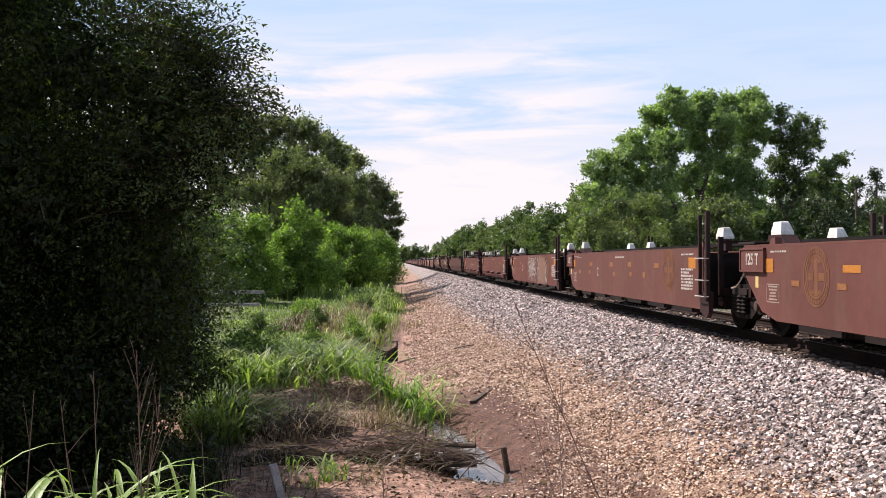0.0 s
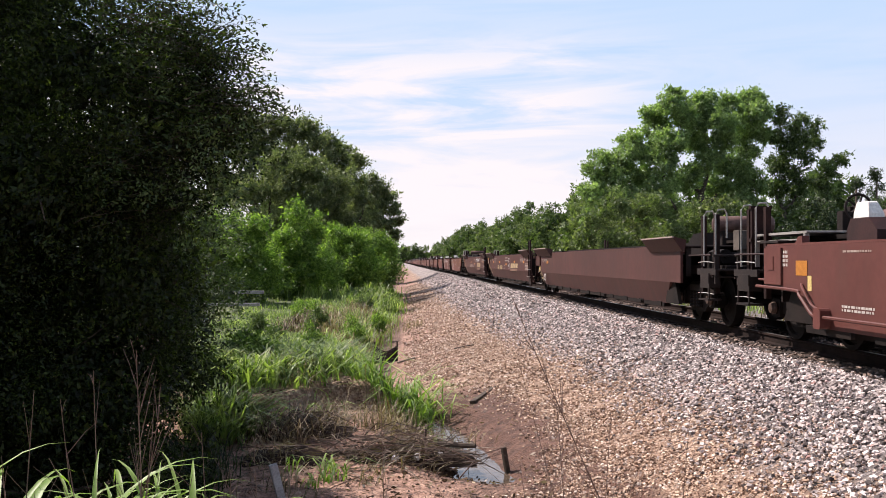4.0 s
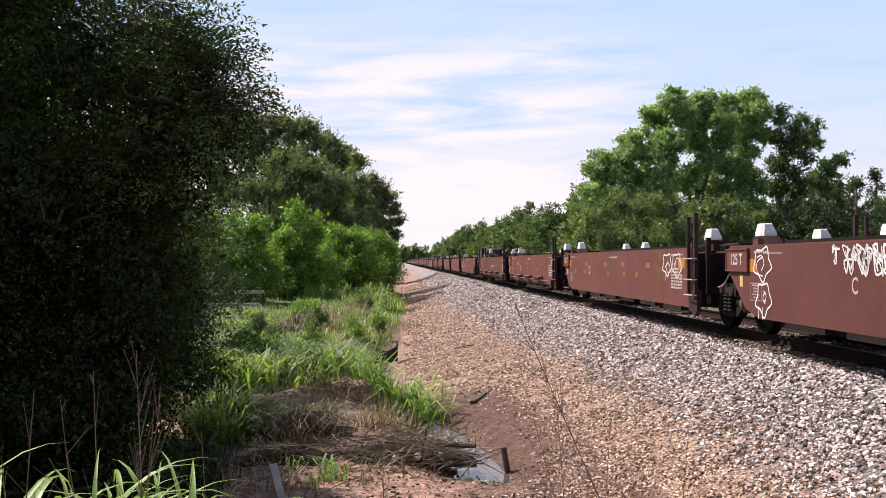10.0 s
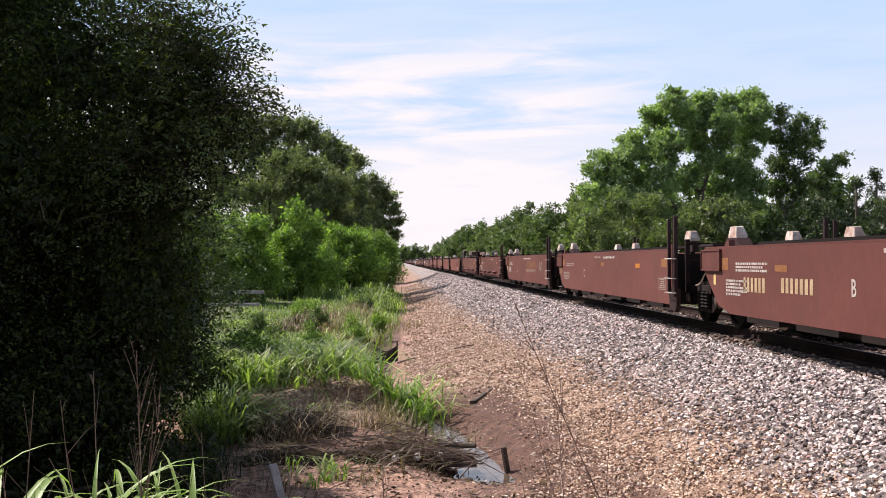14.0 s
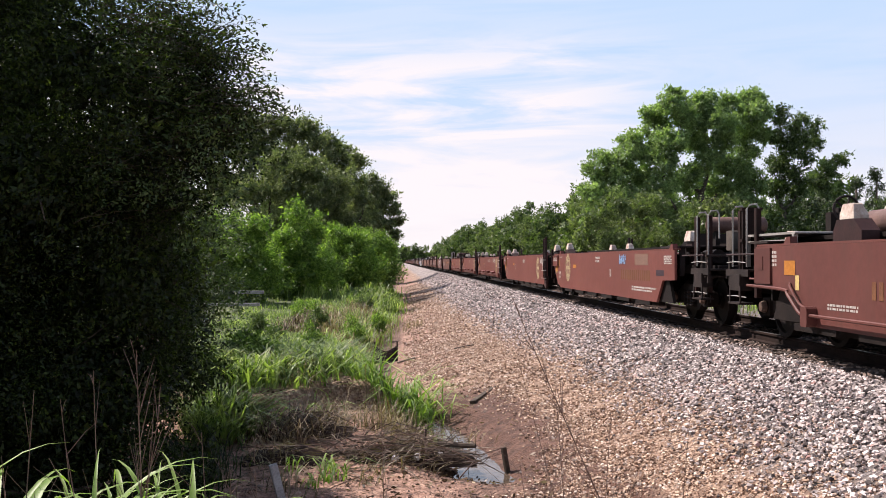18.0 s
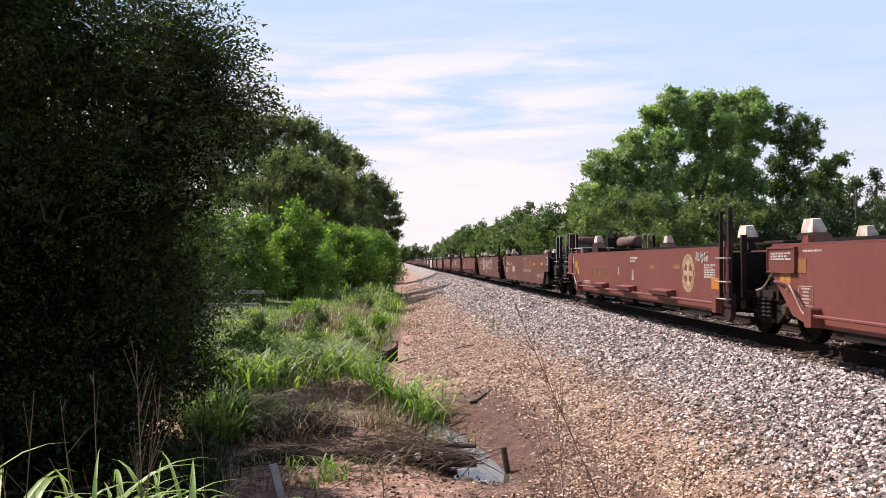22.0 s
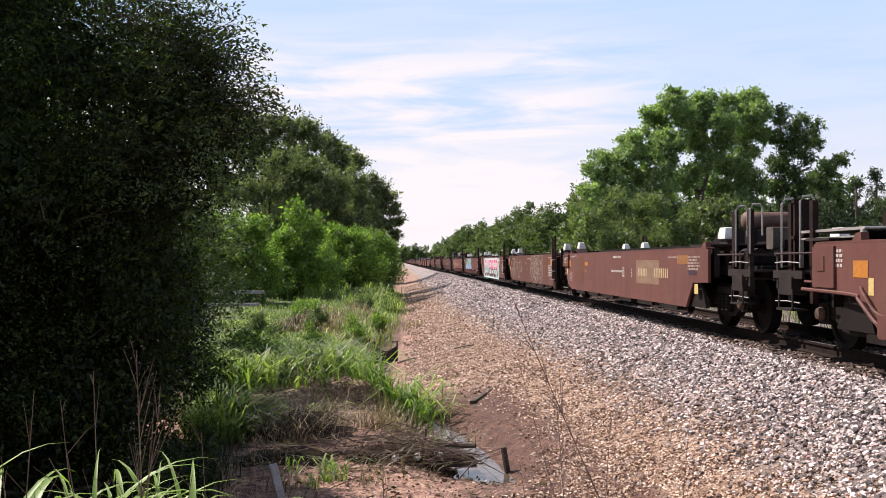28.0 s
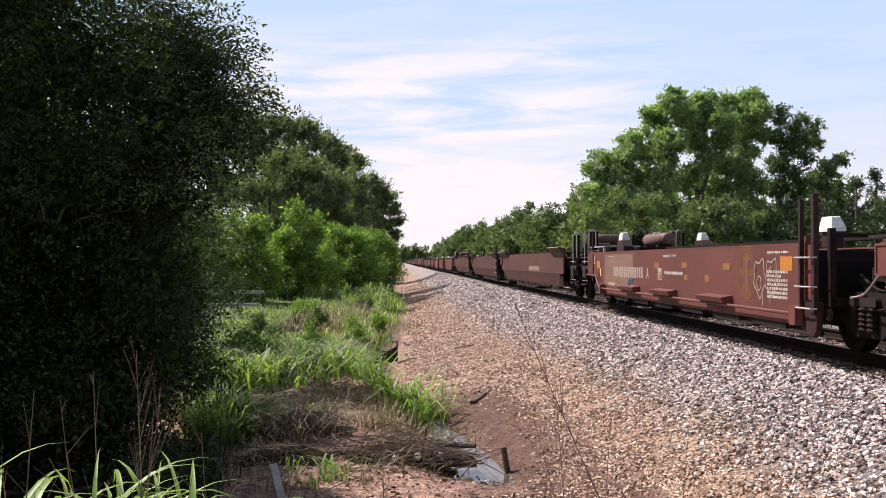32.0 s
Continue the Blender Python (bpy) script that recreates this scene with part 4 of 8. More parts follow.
# cottonwoods beyond the train
COTTON = dict(tuft=12, spread=0.42, thin=0.5, habit=(0, 0, 0.1), sag=0.1, flat=0.2, diamonds=False)
PALE_BARK = shaded("pale_cottonwood_bark", (0.035, 0.028, 0.023), (0.14, 0.118, 0.10), 5.0, 0.9, 0.0, 0.5, 30)
twig_tree("cottonwood_tree", 21.0, 64.0, [(-2.51, -1.01, 13.0, 0.97), (-3.02, 0.89, 12.2, 0.93), (-3.86, 0.28, 12.7, 0.38), (-1.53, -0.57, 12.2, 0.83), (-0.25, -0.01, 13.35, 0.84), (-0.77, -0.13, 12.0, 0.91), (0.71, 0.29, 12.4, 0.69), (1.8, 0.59, 13.2, 0.73), (1.07, -1.04, 11.8, 0.9), (-2.79, -1.41, 10.5, 1.04), (-0.38, 0.86, 10.8, 0.93), (1.26, -0.14, 10.6, 0.76), (-3.27, 0.45, 10.6, 0.61), (-3.29, -1.27, 9.1, 0.9), (0.28, -0.13, 9.2, 0.84), (-1.06, 0.61, 8.1, 1.0), (-3.22, -0.75, 7.6, 0.98), (2.07, 1.04, 9.1, 0.85), (1.26, 1.03, 7.6, 0.93)],
          ((7400, 9, 0.5, 0.135, 0.9, LEAF_MID), COTTON), 7.0, 0.42, "tall cottonwood with an open crown and bare inner limbs", 21, fill=(9000, 0.22))
twig_tree("cottonwood_tree", 23.5, 64.5, [(0.94, 0.73, 13.65, 0.78), (1.6, 0.57, 13.8, 0.62), (1.66, -0.5, 12.7, 0.53), (0.67, -0.8, 12.3, 0.91), (0.69, 0.54, 11.3, 0.77), (1.72, 0.3, 11.2, 0.62), (0.73, 0.22, 10.0, 0.62), (0.05, -0.31, 8.7, 0.76), (-0.16, 0.22, 7.0, 1.0), (1.22, 0.17, 7.9, 0.77), (1.02, 0.18, 6.0, 1.08), (-1.48, -0.71, 5.5, 0.99)],
          ((4000, 9, 0.5, 0.135, 0.9, LEAF_MID), COTTON), 6.5, 0.4, "slender cottonwood rising in a leafy spire", 24, fill=(6000, 0.22))
twig_tree("cottonwood_tree", 26.6, 65.0, [(0.14, -0.23, 13.0, 0.42), (0.09, 0.04, 12.2, 0.46), (-0.16, -0.17, 11.1, 0.62), (1.25, 0.12, 11.9, 0.58), (1.81, 0.1, 12.4, 0.39), (1.32, -0.63, 11.1, 0.69), (2.43, -0.47, 11.6, 0.46), (2.65, 0.38, 10.7, 0.54), (0.7, -0.39, 10.2, 0.77), (1.7, -0.3, 9.7, 0.54), (0.41, 0.87, 9.2, 0.86), (1.16, -0.04, 8.6, 0.62), (-0.03, 0.59, 7.6, 0.86), (1.24, -0.03, 7.4, 0.7), (2.52, 0.13, 8.0, 0.46), (3.18, -0.39, 8.7, 0.54), (4.15, 0.13, 9.3, 0.46), (4.7, 0.26, 9.6, 0.35), (3.48, 0.03, 7.4, 0.54), (0.64, 0.46, 6.0, 0.93), (-1.04, 0.33, 5.4, 0.93), (2.17, -0.63, 5.0, 0.69)],
          ((3900, 9, 0.45, 0.13, 0.8, LEAF_OLIVE), COTTON), 6.0, 0.34, "darker cottonwood with forked pale branches showing", 22, bark=PALE_BARK, fill=(5000, 0.2))
twig_tree("cottonwood_tree", 16.2, 64.5, [(0.78, -0.24, 11.3, 0.34), (-0.02, -0.6, 10.7, 0.57), (-0.68, -0.09, 10.8, 0.34), (-0.59, -0.69, 9.7, 0.76), (0.55, -0.78, 9.7, 0.68), (-1.72, -0.18, 9.3, 0.69), (-2.37, 0.42, 9.8, 0.39), (-2.83, 0.48, 8.7, 0.62), (-1.85, 0.64, 8.0, 0.93), (-0.82, -0.67, 8.3, 0.91), (0.62, 0.09, 8.2, 0.92), (-3.17, -0.4, 7.1, 0.69), (-2.11, -0.85, 6.4, 0.98), (-0.62, -1.1, 6.6, 1.06), (0.94, -0.74, 6.6, 0.99), (-2.73, 1.03, 5.4, 0.94), (-0.93, 0.92, 4.9, 1.09), (0.97, 0.86, 4.8, 1.09), (2.6, 0.0, 6.1, 1.0), (2.4, 0.3, 4.9, 1.1)],
          ((5600, 9, 0.5, 0.135, 0.9, LEAF_MID), COTTON), 4.5, 0.26, "medium cottonwood in full green leaf", 23, fill=(9000, 0.22))
for k in range(10):
    r = random.Random(310 + k)
    h = r.uniform(1.15, 1.5)
    lobes = [(r.uniform(-1.8, 1.8), r.uniform(-1, 1), z * h, r.uniform(0.8, 1.2)) for z in (0.9, 1.4, 2.2, 2.9, 3.6, 4.2, 1.6, 2.6)]
    twig_tree("bush", 12.6 + 2.3 * k + r.uniform(-0.6, 0.6), r.uniform(55.5, 60), lobes, ((1700, 9, 0.55, 0.12, 0.6, (LEAF_BUSH, LEAF_GREY)[k % 2] if k < 5 else (LEAF_OLIVE, LEAF_SHADE)[k % 2]), dict(COTTON, habit=(0, 0, 0.5), thin=0.35)), 2.0, 0.1,
              "tall green bush beyond the railway", 31 + k, category="bush", group="bushes beyond the track", fill=(2600, 0.25))

# dark conifers beyond the bushes
for k, (cx, cy, ch) in enumerate(((34.6, 70.0, 8.4), (37.0, 72.0, 9.4), (32.6, 71.0, 7.6))):
    r = random.Random(420 + k)
    tiers = []
    for i in range(9):
        z, reach = 0.8 + (ch - 1.2) * i / 8, 2.1 * (1 - i / 9.2)
        for j in range(5 if i < 6 else 2):
            a = 6.28 * j / 5 + r.uniform(0, 1.2)
            tiers.append((reach * 0.75 * math.cos(a), reach * 0.75 * math.sin(a), z + r.uniform(-0.2, 0.2), max(0.22, reach * 0.38)))
    tiers.append((0, 0, ch - 0.1, 0.2))
    twig_tree("spruce_tree", cx, cy, tiers, ((2800, 9, 0.6, 0.14, 0.4, LEAF_SHADE), dict(COTTON, habit=(0, 0, 0.25), thin=0.2)), ch - 0.6, 0.16, "dark blue-green spruce behind the bushes", 430 + k, group="spruces beyond the track", fill=(5200, 0.24), limbs=False)

# a row of smaller trees running away along the far side
row_kinds = []
for k in range(4):
    r = random.Random(50 + k)
    lobes = [(r.uniform(-1.5, 1.5), r.uniform(-1.5, 1.5), 2.2 + i * 1.25, r.uniform(1.5, 2.2)) for i in range(5)] + [(r.uniform(-2.6, 2.6), r.uniform(-2, 2), r.uniform(1.5, 5), 1.7) for _ in range(4)]
    row_kinds.append(twig_tree("hedgerow_tree", 18 + r.uniform(-1, 1), 78 + 7.5 * k, lobes, ((1500, 7, 0.8, 0.24, 0.75, (LEAF_BUSH, LEAF_OLIVE)[k % 2]), dict(COTTON, spread=0.6, habit=(0, 0, 0.3))), 3.5, 0.2,
                               "rounded green tree in the row beside the railway", 60 + k, group="tree row beyond the track", fill=(2200, 0.5)))
for i in range(34):
    r = random.Random(500 + i)
    yy = 84 + i * 7.6 + (max(0, i - 24) ** 1.6) * 2.5
    xx = 17.8 + r.uniform(-1.6, 1.6)
    s = r.uniform(0.72, 0.98) * min(1.3, 1 + yy / 900)
    ob = copy_thing(row_kinds[i % 4], pose(xx, yy, -1.2, 0, 0, r.uniform(0, 360)))
    ob.scale = (s, s, s)
for i in range(10):
    r = random.Random(900 + i)
    s = r.uniform(0.95, 1.3)
    ob = copy_thing(row_kinds[1 + 2 * (i % 2)], pose(32 + i * 4.2 + r.uniform(-1, 1), 88 + r.uniform(-4, 10), -1.2, 0, 0, r.uniform(0, 360)))
    ob.scale = (s, s, s)
for i in range(9):
    r = random.Random(1300 + i)
    s = r.uniform(1.1, 1.6)
    ob = copy_thing(row_kinds[i % 4], pose(-6.5 - r.uniform(0, 5) - (i % 3) * 4, 98 + i * 18, -0.6, 0, 0, r.uniform(0, 360)))
    ob.scale = (s, s, s)
for i in range(11):
    r = random.Random(1700 + i)
    s = r.uniform(1.3, 1.9)
    ob = copy_thing(row_kinds[i % 4], pose(18 - i * 5.5 + r.uniform(-2, 2), 640 + r.uniform(-20, 60), -1.0, 0, 0, r.uniform(0, 360)))
    ob.scale = (s, s, s)


# ---------------------------------------------------------------- grasses
def blades(p, height, width, lean):
    """Arching blades: seven corners and five triangles each."""
    k = len(p)
    ang = rng.uniform(0, 2 * np.pi, k)
    out = np.stack([np.cos(ang), np.sin(ang), np.zeros(k)], 1)
    side = np.stack([-np.sin(ang), np.cos(ang), np.zeros(k)], 1)
    ln = (lean * rng.uniform(0.15, 1.4, k) * height)[:, None]
    up = np.array([0, 0, 1.0])
    w = (width * rng.uniform(0.6, 1.3, k))[:, None]
    one = p + out * ln * 0.22 + up * (height * 0.52)[:, None]
    two = p + out * ln * 0.70 + up * (height * 0.86)[:, None]
    tip = p + out * ln * 1.25 + up * (height * rng.uniform(0.55, 1.0, k))[:, None]
    v = np.stack([p - side * w * 0.4, p + side * w * 0.4, one - side * w * 0.5, one + side * w * 0.5, two - side * w * 0.36, two + side * w * 0.36, tip], 1).reshape(-1, 3)
    t = np.array([(0, 1, 3), (0, 3, 2), (2, 3, 5), (2, 5, 4), (4, 5, 6)])
    return v, (t[None] + 7 * np.arange(k)[:, None, None]).reshape(-1, 3)


def tufts(name, centres, per, radius, h_lo, h_hi, width, lean, material, label, category="grass"):
    c = np.repeat(np.asarray(centres, float), per, axis=0)
    k = len(c)
    xy = c[:, :2] + rng.normal(size=(k, 2)) * radius
    p = np.stack([xy[:, 0], xy[:, 1], ground_z(xy[:, 0], xy[:, 1]) - 0.02], 1)
    grown = np.repeat(rng.uniform(0.45, 1.15, len(centres)), per)
    v, t = blades(p, rng.uniform(h_lo, h_hi, k) * grown, width, lean)
    return tagged(new(name, tri_mesh(name, v, t, material)), label, category, kind="stuff")


def spots(x0, x1, y0, y1, k):
    x, y = rng.uniform(x0, x1, k), rng.uniform(y0, y1, k)
    keep = x < ditch_centre(y) - 0.25
    return np.stack([x[keep], y[keep]], 1)


def field_spots(x0, x1, y0, y1, k):
    return np.stack([rng.uniform(x0, x1, k), rng.uniform(y0, y1, k)], 1)


tufts("tall_grass", spots(-4.2, -1.2, 16.0, 25.5, 210), 30, 0.18, 0.28, 0.72, 0.036, 1.25, GRASS, "tall bright green grass on the ditch bank")
tufts("tall_grass", spots(-2.2, -0.7, 18.0, 25.2, 60), 30, 0.16, 0.3, 0.75, 0.038, 1.2, GRASS, "tall bright green grass on the ditch bank")
tufts("tall_grass", np.stack([rng.normal(-2.6, 0.22, 30), rng.normal(14.5, 0.5, 30)], 1), 34, 0.15, 0.35, 0.85, 0.030, 1.3, GRASS, "bright green grass in front of the thicket")
# The near-black leaf colour carries the thicket's shade on this grass.
tufts("shade_grass", field_spots(-3.4, -2.15, 10.6, 13.6, 44), 30, 0.15, 0.15, 0.5, 0.016, 1.2, LEAF_DARK, "grass and weeds coloured dark for the deep shade of the thicket")
tufts("tall_grass", spots(-6.5, -2.0, 27.0, 50.0, 230), 30, 0.3, 0.12, 0.34, 0.025, 0.7, GRASS, "short green grass on the far bank")
tufts("tall_grass", spots(-2.6, 0.0, 30.0, 50.0, 150), 32, 0.25, 0.25, 0.65, 0.028, 0.7, GRASS, "green grass by the far ditch")
for k in range(11):
    r = random.Random(700 + k)
    wx, wy = ((-3.1, 16.2), (-2.7, 18.6), (-3.4, 20.0), (-1.9, 23.0), (-3.2, 25.5), (-1.3, 28.5), (-2.4, 31.0), (-0.9, 33.5), (-4.4, 30.0), (-3.6, 36.0), (-1.4, 40.0))[k]
    tree("weed_clump", wx, wy, [(r.uniform(-0.25, 0.25), r.uniform(-0.25, 0.25), z, r.uniform(0.22, 0.36)) for z in (0.15, 0.3, 0.45, 0.6)], 2600, 0.06, (LEAF_OLIVE, LEAF_FRESH)[k % 2], 0.3, 0.012,
         "leafy weed clump growing among the bank grass", 0.16, 0.2, 0.1, 80 + k, category="weed", group="weeds on the bank")
tufts("bank_straw", spots(-4.2, -0.7, 16.2, 26.5, 100), 22, 0.25, 0.15, 0.6, 0.010, 1.2, STRAW, "dry brown stalks among the green grass", "weeds")
tufts("bank_weeds", field_spots(-3.8, -2.1, 30.0, 40.0, 46), 40, 0.3, 0.25, 0.6, 0.02, 0.8, LITTER, "dry brown weeds in a patch among the grass", "weeds")
tufts("bank_weeds", spots(-2.2, -0.3, 26.5, 40.0, 130), 34, 0.25, 0.3, 0.7, 0.02, 0.5, STRAW, "dry brownish weeds among the grass", "weeds")
tufts("far_grass", spots(-6.0, 0.4, 48.0, 75.0, 300), 24, 0.4, 0.4, 0.9, 0.05, 0.6, GRASS, "green grass along the saplings")


tufts("field_grass", field_spots(11.0, 24.0, 14.0, 58.0, 420), 22, 0.35, 0.25, 0.75, 0.035, 0.9, GRASS, "rough green grass beyond the track")
tufts("field_weeds", field_spots(10.0, 20.0, 14.0, 58.0, 260), 18, 0.3, 0.2, 0.6, 0.025, 0.9, STRAW, "dry brown weeds beyond the track", "weeds")
tufts("dry_weeds", np.stack([rng.uniform(-2.0, 0.6, 26), rng.uniform(10.8, 16.5, 26)], 1), 26, 0.17, 0.12, 0.40, 0.010, 1.7, STRAW, "matted dry grass on the muddy bank", "weeds")
tufts("dry_reeds", np.stack([rng.normal(-0.25, 0.30, 9), rng.normal(16.0, 0.7, 9)], 1), 16, 0.16, 0.2, 0.6, 0.012, 0.35, STRAW, "dry straw-coloured reeds by the water", "reeds")
tufts("dry_reeds", np.stack([rng.normal(0.1, 0.3, 16), rng.normal(14.4, 0.6, 16)], 1), 20, 0.14, 0.2, 0.55, 0.010, 0.8, STRAW, "pale dry reed stubble by the water", "reeds")
tufts("green_reeds", np.stack([rng.normal(0.08, 0.28, 18), rng.normal(17.4, 0.45, 18)], 1), 26, 0.17, 0.4, 0.9, 0.030, 1.3, REED, "green broad-bladed reeds by the water", "reeds")
tufts("green_reeds", np.stack([rng.normal(-0.95, 0.16, 6), rng.normal(11.9, 0.2, 6)], 1), 10, 0.08, 0.18, 0.36, 0.024, 1.1, REED, "small green reed tuft on the mud", "reeds")
tufts("slope_weeds", np.stack([rng.uniform(0.0, 0.9, 26), rng.uniform(34, 60, 26)], 1), 18, 0.2, 0.15, 0.4, 0.015, 0.6, STRAW, "sparse dry weeds at the foot of the slope", "weeds")


# ---------------------------------------------------------------- brush and sticks in the ditch
def on_ground(x, y, lift=0.0):
    return Vector((x, y, float(ground_z(x, y)) + lift))


brush = tagged(new("brush_pile"), "tangled grey brush and driftwood heaped across the ditch", "brush pile")
brush.matrix_basis = Matrix.Translation(on_ground(0.12, 12.9))
br = random.Random(5)
for k in range(270):
    u = max(-1.0, min(1.0, br.gauss(0, 0.5)))
    top = 0.34 * (1 - u * u)
    c = Vector((-0.05 + u * 1.05, br.gauss(0, 0.24) - 0.1 * u, 0.03 + top * br.random()))
    a, ln = br.gauss(0.05, 0.75), br.uniform(0.25, 1.0)
    d = Vector((math.cos(a), math.sin(a) * 0.8, br.gauss(0.04, 0.22) + (0.6 if br.random() < 0.10 else 0.0))).normalized()
    side = Vector((br.uniform(-0.1, 0.1), br.uniform(-0.1, 0.1), br.uniform(-0.06, 0.12)))
    r = br.choice((0.003, 0.004, 0.006, 0.009))
    stick = Build().tube([c - d * ln / 2, c + side, c + d * ln / 2], r, 5, r * 0.5).mesh("stick", (DRIFT, DRIFT, DEAD_STALK, BARK)[int(br.random() * 4)])
    part("stick", stick, brush)
for c, d, r in (((0.1, -0.1, 0.10), (1, 0.12, 0.05), 0.06), ((0.45, 0.1, 0.16), (0.9, -0.5, 0.1), 0.045), ((-0.5, 0.1, 0.08), (0.9, 0.3, -0.05), 0.05)):
    c, d = Vector(c), Vector(d).normalized()
    part("log", Build().tube([c - d * 0.6, c + Vector((0, 0, 0.03)), c + d * 0.55], r, 8, r * 0.7).mesh("log", BARK), brush, "dark weathered log")
for k in range(3):
    part("stone", mesh_of("stone", [tuple(Vector(v) * 0.055 * (1 + 0.25 * ((i * 7 + k) % 5) / 5)) for i, v in enumerate(ICO)], ICO_F, SPRAY_WHITE), brush, "pale stone", m=pose(-0.15 + 0.3 * k, -0.3 + 0.1 * k, 0.08, 30 * k, 20, 50 * k))



def matted(root, w, dp, h, straws, seed):
    """A low lumpy heart of litter, coloured dark as the shade under the sticks, and thin stems laid flat over it."""
    rr = random.Random(seed)
    v, f, n, m = [], [], 22, 10
    for i in range(n + 1):
        for j in range(m + 1):
            u, q = -1 + 2 * i / n, -1 + 2 * j / m
            lump = noise.noise(Vector((u * 3 + seed, q * 2.5, 0.3)))
            v.append((u * w * (1 + 0.1 * lump), q * dp * (1 + 0.15 * lump), -0.05 + h * max(0.0, 1 - u * u) ** 0.7 * max(0.0, 1 - q ** 4) * (1 + 0.5 * lump)))
    for i in range(n):
        for j in range(m):
            o = i * (m + 1) + j
            f.append((o, o + m + 1, o + m + 2, o + 1))
    part("matted_heart", mesh_of("matted_heart", v, f, MATTED, True), root, "litter coloured dark for the shade under the sticks")
    k = straws
    u, q = np.clip(rng.normal(0, 0.45, k), -1, 1), rng.uniform(-1.05, 0.9, k)
    p = np.stack([u * w, q * dp, h * (1 - u * u) ** 0.7 * np.clip(1 - q ** 4, 0, 1) * rng.uniform(0.5, 1.15, k) + 0.01], 1)
    d = unit(np.stack([rng.choice([-1.0, 1.0], k), rng.normal(0, 0.35, k), rng.normal(0.0, 0.16, k)], 1))
    ln = rng.uniform(0.15, 0.55, k)
    tagged(part("laid_stems", quads_mesh("laid_stems", leaf_quads(p - d * (ln / 2)[:, None], d, ln, rng.uniform(0.005, 0.012, k)), STRAW), root), kind="stuff")


# Litter brown taken near black, for the shaded hollow below the brush.
MATTED = shaded("matted_litter_shade", (0.014, 0.009, 0.007), (0.06, 0.036, 0.027), 9.0, 0.95, 0.0, 0.8, 35)
matted(brush, 0.95, 0.28, 0.2, 240, 3)

# a mound of dead brush against the grass, in the shade of the elms
mound = tagged(new("brush_mound"), "brown mound of dead brush and matted stalks on the bank", "brush pile")
mound.matrix_basis = Matrix.Translation(on_ground(-1.45, 14.6))
for k in range(40):
    u, w = max(-1.0, min(1.0, br.gauss(0, 0.5))), br.gauss(0, 0.35)
    c = Vector((u * 0.75, w, 0.02 + 0.42 * max(0.1, 1 - u * u - w * w) * br.random()))
    a, ln = br.uniform(-0.9, 0.9), br.uniform(0.25, 0.9)
    d = Vector((math.cos(a), math.sin(a), br.gauss(0.0, 0.3))).normalized()
    r = br.choice((0.003, 0.004, 0.006, 0.009))
    part("stick", Build().tube([c - d * ln / 2, c + Vector((0, 0, br.uniform(-0.03, 0.10))), c + d * ln / 2], r, 5, r * 0.5).mesh("stick", (BARK, BARK, DEAD_STALK, DRIFT)[min(3, int(br.random() * 3.2))]), mound)
matted(mound, 0.85, 0.42, 0.27, 170, 5)
low_mound = tagged(new("brush_mound"), "low dark mound of dead brush in the shade", "brush pile")
low_mound.matrix_basis = Matrix.Translation(on_ground(-1.45, 12.9))
for k in range(22):
    c = Vector((br.gauss(0, 0.5), br.gauss(0, 0.2), 0.03 + 0.2 * br.random()))
    a, ln, r = br.gauss(0, 0.5), br.uniform(0.25, 0.8), br.choice((0.004, 0.006, 0.009))
    d = Vector((math.cos(a), math.sin(a), br.gauss(0.0, 0.25))).normalized()
    part("stick", Build().tube([c - d * ln / 2, c + Vector((0, 0, br.uniform(-0.03, 0.08))), c + d * ln / 2], r, 5, r * 0.5).mesh("stick", (BARK, DEAD_STALK)[k % 2]), low_mound)
matted(low_mound, 0.65, 0.3, 0.2, 90, 8)
tufts("dry_weeds", np.stack([rng.normal(-1.5, 0.4, 22), rng.normal(14.5, 0.4, 22)], 1), 30, 0.15, 0.25, 0.6, 0.010, 1.6, LITTER, "dead brown grass matted over the brush", "weeds")

# clods and litter on the mud
cx, cy = rng.uniform(-2.6, 2.6, 2400), rng.uniform(10.6, 18.5, 2400)
keep = cx < ditch_centre(cy) + 0.1
stones("mud_clods", np.stack([cx[keep], cy[keep], ground_z(cx[keep], cy[keep]) + 0.005], 1), rng.uniform(0.2, 1.0, keep.sum()) ** 2 * 0.024 + 0.005, stone_material("mud_clod", [(0.0, (0.06, 0.033, 0.023)), (0.6, (0.20, 0.115, 0.08)), (1.0, (0.42, 0.30, 0.22))]), "brown clods and litter on the muddy bank", True)

# scraps of leaf and straw strewn over the mud
lx, ly = rng.uniform(-2.8, 1.9, 5200), rng.uniform(9.2, 18.5, 5200)
lk = (lx < ditch_centre(ly) + 0.9) & (np.sin(lx * 2.1 + 1.3) + np.sin(ly * 1.7) + rng.normal(0, 0.8, len(lx)) > -0.4)
lx, ly = lx[lk], ly[lk]
lp = np.stack([lx, ly, ground_z(lx, ly) + rng.uniform(0.005, 0.04, len(lx))], 1)
ld = unit(rng.normal(size=lp.shape) * np.array([1, 1, 0.25]))
ll = rng.uniform(0.03, 0.11, len(lx))
tagged(new("leaf_litter", quads_mesh("leaf_litter", leaf_quads(lp, ld, ll, ll * rng.uniform(0.12, 0.5, len(lx))), LITTER)), "scraps of dead leaf and straw over the mud", "litter", kind="stuff")

